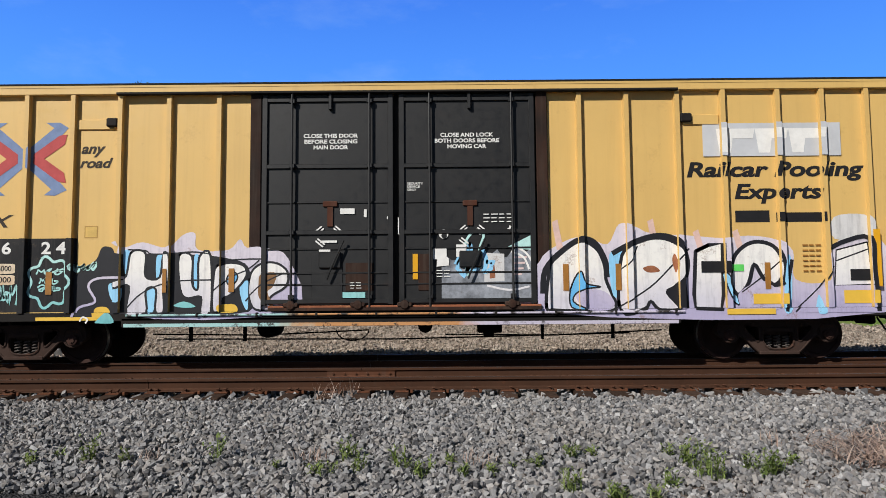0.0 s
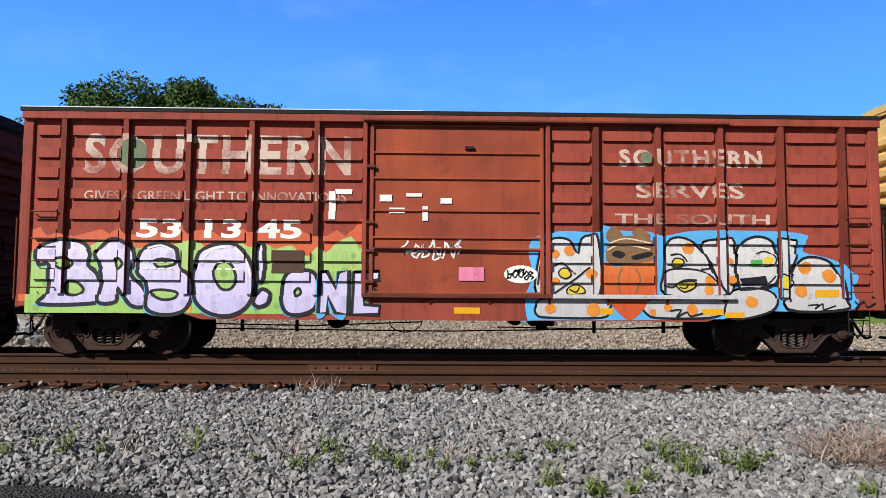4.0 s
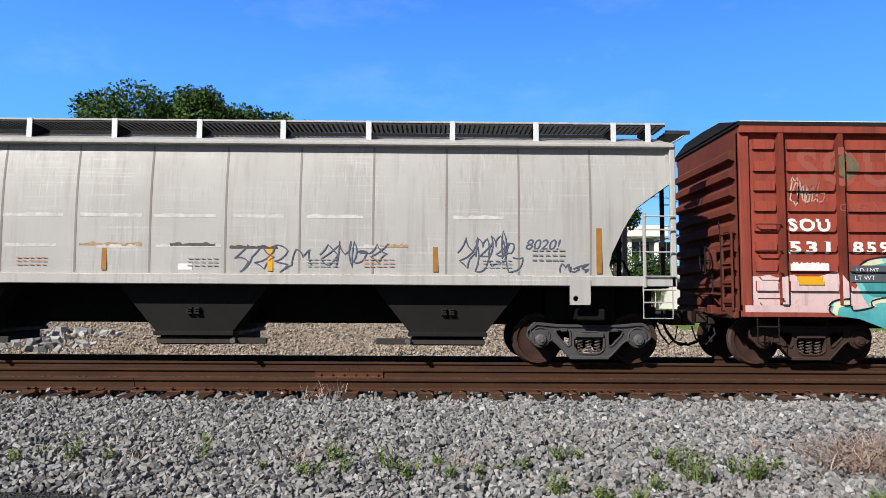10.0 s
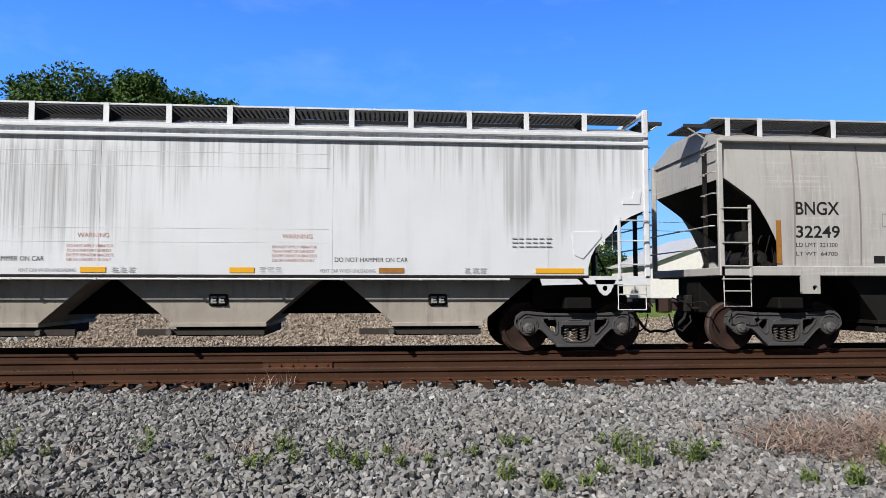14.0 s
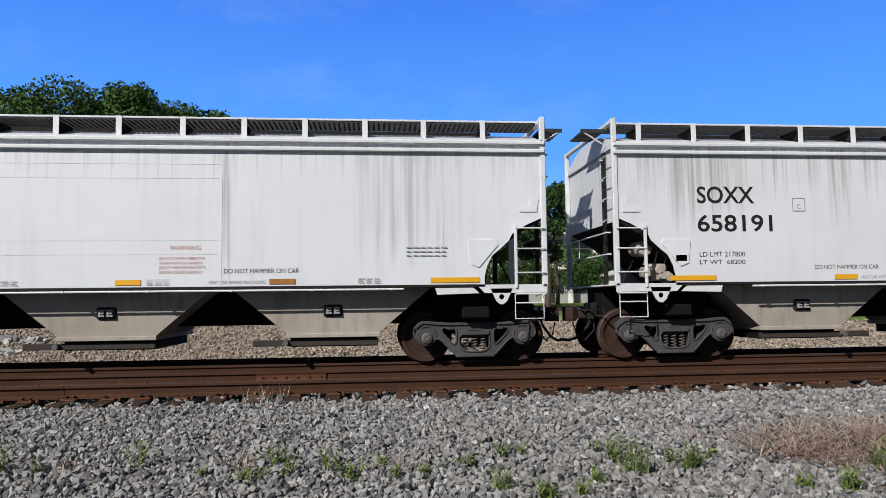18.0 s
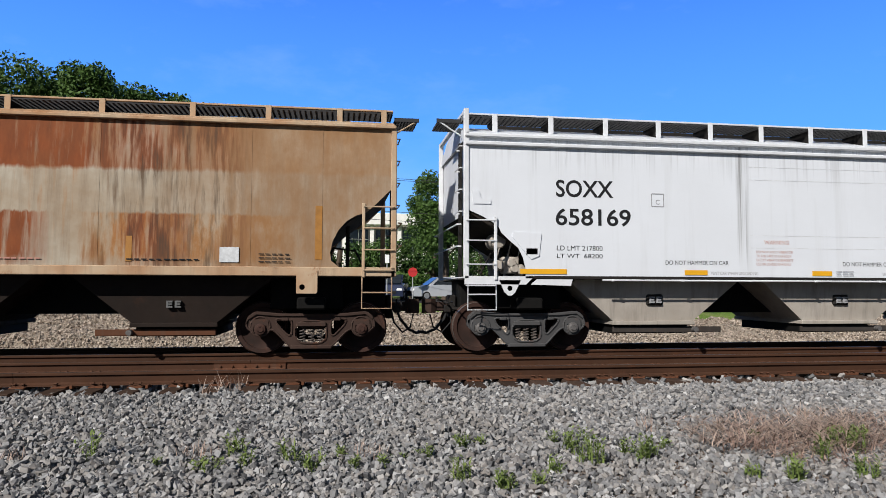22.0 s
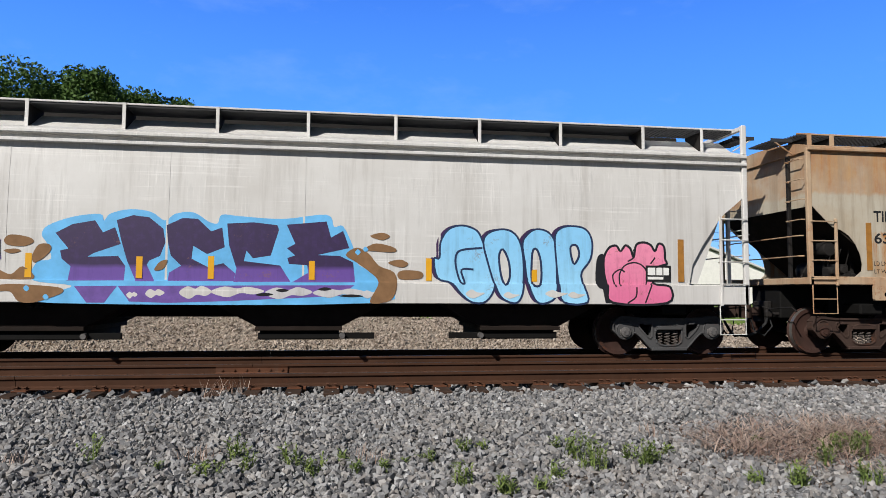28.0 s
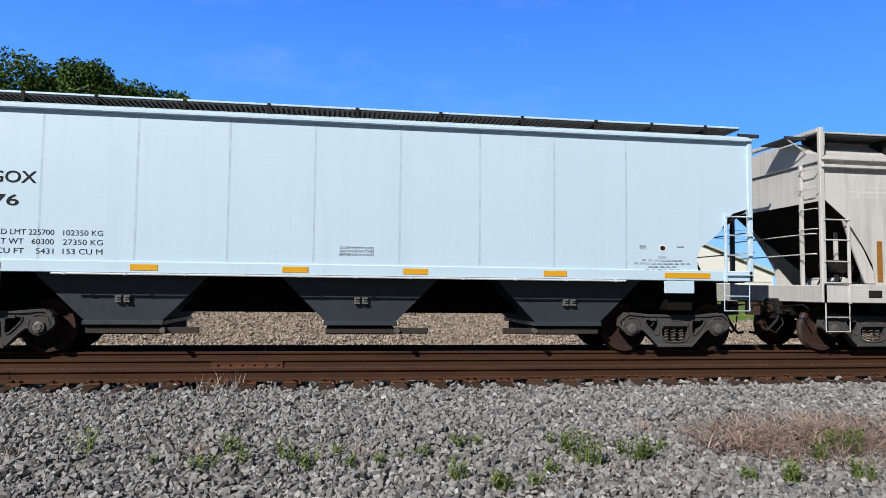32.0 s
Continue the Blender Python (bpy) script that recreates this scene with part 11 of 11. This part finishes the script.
paint(car_g, side_g, CREAM, [(-1.56, 1.18), (-1.34, 1.27), (-1.12, 1.24), (-0.94, 1.27), (-0.67, 1.2), (-0.85, 1.14), (-1.07, 1.16), (-1.29, 1.09)], 0.0066, "chipped_paint")
paint(car_g, side_g, G_GREY_FILL, [(-0.67, 1.16), (-0.47, 1.26), (-0.27, 1.22), (-0.1, 1.27), (0.14, 1.19), (-0.02, 1.12), (-0.22, 1.13), (-0.43, 1.06)], 0.0069, "chipped_paint")
paint(car_g, side_g, G_GREY_FILL, [(0.14, 1.17), (0.37, 1.25), (0.6, 1.22), (0.79, 1.25), (1.07, 1.19), (0.88, 1.13), (0.65, 1.15), (0.42, 1.09)], 0.0072, "chipped_paint")
paint(car_g, side_g, G_GREY_FILL, [(0.97, 1.15), (1.07, 1.22), (1.18, 1.19), (1.26, 1.22), (1.39, 1.17), (1.3, 1.12), (1.2, 1.13), (1.09, 1.08)], 0.0075, "chipped_paint")
paint(car_g, side_g, INK, [(-0.82, 1.13), (-0.67, 1.17), (-0.52, 1.14), (-0.67, 1.11)], 0.0078, "chipped_paint")
paint(car_g, side_g, INK, [(-0.48, 1.21), (-0.37, 1.24), (-0.26, 1.21), (-0.37, 1.18)], 0.0081, "chipped_paint")
paint(car_g, side_g, INK, [(0.6, 1.12), (0.81, 1.15), (1.02, 1.12), (0.81, 1.1)], 0.0084, "chipped_paint")
paint(car_g, side_g, INK, [(0.22, 1.23), (0.35, 1.27), (0.47, 1.24), (0.35, 1.21)], 0.0087, "chipped_paint")
paint(car_g, side_g, G_BROWN, [(-4.84, 2.01), (-4.74, 2.1), (-4.46, 2.06), (-4.39, 1.98), (-4.55, 1.91), (-4.78, 1.93)], 0.0090, "painted_splash")
paint(car_g, side_g, G_BROWN, [(-4.84, 1.84), (-4.66, 1.87), (-4.58, 1.83), (-4.73, 1.79)], 0.0093, "painted_splash")
paint(car_g, side_g, G_BROWN, [(-4.4, 1.77), (-4.31, 1.94), (-4.15, 1.95), (-4.12, 1.85), (-4.26, 1.7), (-4.38, 1.65)], 0.0096, "painted_splash")
paint(car_g, side_g, G_BROWN, [(-5.02, 1.46), (-4.91, 1.52), (-4.72, 1.45), (-4.54, 1.58), (-4.37, 1.38), (-4.95, 1.38)], 0.0099, "painted_splash")
paint(car_g, side_g, G_BROWN, [(-5.02, 1.23), (-4.72, 1.29), (-4.15, 1.26), (-3.91, 1.22), (-3.94, 1.13), (-4.33, 0.99), (-4.57, 1.01), (-4.71, 1.17), (-4.99, 1.16)], 0.0102, "painted_splash")
paint(car_g, side_g, G_BROWN, [(0.7, 1.84), (0.89, 1.97), (1.1, 1.87), (1.28, 1.66), (1.55, 1.54), (1.6, 1.31), (1.49, 1.05), (1.13, 1.01), (1.28, 1.36), (1.1, 1.56), (0.89, 1.71)], 0.0105, "painted_splash")
paint(car_g, side_g, G_BROWN, [(1.12, 2.18), (1.33, 2.24), (1.47, 2.18), (1.33, 2.11)], 0.0108, "painted_splash")
paint(car_g, side_g, G_BROWN, [(1.02, 1.94), (1.23, 2.05), (1.55, 1.98), (1.55, 1.9), (1.23, 1.91)], 0.0111, "painted_splash")
paint(car_g, side_g, G_BROWN, [(1.44, 1.71), (1.65, 1.77), (1.8, 1.7), (1.68, 1.63)], 0.0114, "painted_splash")
paint(car_g, side_g, G_BROWN, [(1.61, 1.51), (1.71, 1.58), (2.03, 1.56), (2.03, 1.44), (1.68, 1.42)], 0.0117, "painted_splash")
paint(car_g, side_g, G_BROWN, [(-2.49, 1.54), (-2.4, 1.68), (-2.28, 1.71), (-2.35, 1.56)], 0.0120, "painted_splash")
paint(car_g, side_g, G_BLUE_EDGE, [(-4.5, 1.22), (-4.46, 1.27), (-4.41, 1.22), (-4.45, 1.17)], 0.0123, "painted_spot")
paint(car_g, side_g, G_BLUE_EDGE, [(-4.2, 1.08), (-4.16, 1.13), (-4.11, 1.08), (-4.15, 1.03)], 0.0126, "painted_spot")
paint(car_g, side_g, G_BLUE_EDGE, [(0.86, 1.89), (0.91, 1.94), (0.96, 1.89), (0.91, 1.84)], 0.0129, "painted_spot")
paint(car_g, side_g, G_BLUE_EDGE, [(1, 1.94), (1.04, 1.99), (1.09, 1.94), (1.04, 1.9)], 0.0132, "painted_spot")

# light blue and pink letters on the cream hopper
paint(car_g, side_g, G_PLUM, [(2.2, 1.8), (2.3, 1.82), (2.31, 2.11), (2.47, 2.34), (2.72, 2.41), (2.97, 2.32), (3.1, 2.1), (3.2, 1.84), (3.31, 1.36), (3.14, 1.05), (2.89, 1.03), (2.69, 1.18), (2.51, 1.37), (2.26, 1.47)], 0.0033, "painted_shadow")
paint(car_g, side_g, G_PLUM, [(3.1, 2.1), (3.18, 2.28), (3.38, 2.35), (3.59, 2.33), (3.74, 2.19), (3.82, 1.92), (3.84, 1.53), (3.81, 1.19), (3.71, 1.03), (3.55, 1.04), (3.4, 1.14), (3.3, 1.38), (3.17, 1.77)], 0.0036, "painted_shadow")
paint(car_g, side_g, G_PLUM, [(3.82, 2.12), (3.93, 2.29), (4.09, 2.37), (4.3, 2.33), (4.43, 2.13), (4.46, 1.74), (4.45, 1.19), (4.29, 1.04), (4.07, 1.05), (3.92, 1.39), (3.86, 1.78)], 0.0039, "painted_shadow")
paint(car_g, side_g, G_PLUM, [(4.43, 2.23), (4.52, 2.38), (4.73, 2.45), (5, 2.39), (5.14, 2.17), (5.1, 1.84), (4.94, 1.59), (4.96, 1.39), (5.04, 1.05), (4.58, 1.05), (4.5, 1.39), (4.45, 1.83)], 0.0042, "painted_shadow")
letter(car_g, side_g, G_BABY, G_NAVY, [(2.26, 1.79), (2.36, 1.81), (2.38, 2.1), (2.53, 2.33), (2.78, 2.4), (3.04, 2.31), (3.16, 2.09), (3.26, 1.83), (3.37, 1.34), (3.21, 1.04), (2.95, 1.02), (2.75, 1.17), (2.58, 1.36), (2.33, 1.45)], 0.0045, 0.018, "fat light blue letter with a plum shadow")
letter(car_g, side_g, G_BABY, G_NAVY, [(3.16, 2.09), (3.24, 2.26), (3.45, 2.34), (3.66, 2.32), (3.81, 2.18), (3.89, 1.91), (3.91, 1.52), (3.88, 1.18), (3.78, 1.02), (3.62, 1.03), (3.47, 1.13), (3.36, 1.37), (3.24, 1.75)], 0.0051, 0.018, "fat light blue letter with a plum shadow")
letter(car_g, side_g, G_BABY, G_NAVY, [(3.89, 2.1), (4, 2.28), (4.16, 2.36), (4.37, 2.31), (4.5, 2.12), (4.53, 1.72), (4.52, 1.18), (4.35, 1.02), (4.14, 1.04), (3.99, 1.37), (3.93, 1.76)], 0.0057, 0.018, "fat light blue letter with a plum shadow")
letter(car_g, side_g, G_BABY, G_NAVY, [(4.5, 2.22), (4.59, 2.37), (4.8, 2.43), (5.08, 2.38), (5.21, 2.16), (5.18, 1.83), (5.01, 1.58), (5.03, 1.38), (5.11, 1.03), (4.65, 1.03), (4.57, 1.38), (4.52, 1.82)], 0.0063, 0.018, "fat light blue letter with a plum shadow")
letter(car_g, side_g, CREAM, G_NAVY, [(3.45, 1.85), (3.52, 1.98), (3.63, 1.76), (3.65, 1.47), (3.57, 1.34), (3.49, 1.51)], 0.0069, 0.02)
letter(car_g, side_g, CREAM, G_NAVY, [(4.07, 1.91), (4.15, 1.99), (4.23, 1.77), (4.23, 1.37), (4.07, 1.37)], 0.0075, 0.02)
letter(car_g, side_g, CREAM, G_NAVY, [(4.8, 2.05), (4.91, 2.07), (4.96, 1.9), (4.87, 1.73), (4.81, 1.87)], 0.0081, 0.02)
stroke(car_g, side_g, G_NAVY, [(3.14, 2), (2.77, 1.96), (2.66, 1.86), (2.66, 1.65), (2.74, 1.39), (2.82, 1.37), (2.76, 1.6), (2.98, 1.61)], 0.0086, 0.018)
paint(car_g, side_g, CREAM, [(2.83, 1.17), (2.94, 1.25), (3.04, 1.2), (3.18, 1.19), (3.08, 1.13), (2.95, 1.09)], 0.0089, "chipped_paint")
paint(car_g, side_g, CREAM, [(3.52, 1.15), (3.61, 1.21), (3.7, 1.17), (3.83, 1.16), (3.74, 1.12), (3.63, 1.09)], 0.0092, "chipped_paint")
paint(car_g, side_g, CREAM, [(4.3, 1.18), (4.43, 1.25), (4.56, 1.21), (4.73, 1.19), (4.6, 1.14), (4.45, 1.11)], 0.0095, "chipped_paint")
paint(car_g, side_g, CREAM, [(4.73, 1.16), (4.83, 1.22), (4.93, 1.18), (5.06, 1.17), (4.96, 1.12), (4.84, 1.1)], 0.0098, "chipped_paint")
paint(car_g, side_g, G_BLACK, [(5.3, 1.83), (5.45, 1.89), (5.5, 1.34), (5.29, 1.34)], 0.0101, "painted_shape")
paint(car_g, side_g, G_BLACK, [(5.39, 1.31), (5.58, 1.31), (5.63, 1.02), (5.45, 1.02)], 0.0104, "painted_shape", rounded=False)
letter(car_g, side_g, G_ROSE, G_BLACK, [(5.44, 1.86), (5.54, 2.04), (5.68, 2.08), (5.76, 1.98), (5.86, 2.09), (5.96, 2.02), (6.02, 1.87), (6.07, 2.1), (6.22, 2.15), (6.36, 2.1), (6.44, 1.99), (6.51, 2.13), (6.62, 2.08), (6.64, 1.85), (6.67, 1.75), (6.47, 1.67), (6.4, 1.39), (6.72, 1.32), (6.65, 1.02), (5.6, 1.02), (5.5, 1.33), (5.44, 1.58)], 0.0107, 0.022, "fat pink letters with black outlines")
stroke(car_g, side_g, G_BLACK, [(5.75, 1.33), (5.74, 1.54), (5.84, 1.71), (6.04, 1.77), (6.21, 1.7), (6.29, 1.54), (6.26, 1.36)], 0.0112, 0.014)
stroke(car_g, side_g, G_BLACK, [(5.66, 1.31), (5.61, 1.53), (5.75, 1.64), (5.84, 1.59)], 0.0114, 0.014)
stroke(car_g, side_g, G_BLACK, [(5.9, 1.79), (6.02, 1.87), (6.02, 2.02)], 0.0116, 0.014)
stroke(car_g, side_g, G_BLACK, [(6.06, 1.31), (6.04, 1.13), (5.88, 1.02)], 0.0118, 0.014)
stroke(car_g, side_g, G_BLACK, [(6.37, 1.39), (6.25, 1.08), (6.22, 1.02)], 0.0120, 0.014)
stroke(car_g, side_g, G_BLACK, [(6.35, 1.75), (6.44, 1.87)], 0.0122, 0.014)



# ---- all that moves ----
def motions():
    span = [t / 2 for t in range(65)]
    for ob, centre in TRAIN:
        walk(ob, [(t, pose(centre + run(t), TRACK_Y, 0)) for t in span])
    # the wheels roll without slipping
    fine = [t / 8 for t in range(257)]
    for w, x in WHEELSETS:
        walk(w, [(t, pose(x, 0, 0.46, 0, math.degrees(run(t) / 0.46), 0)) for t in fine])


motions()
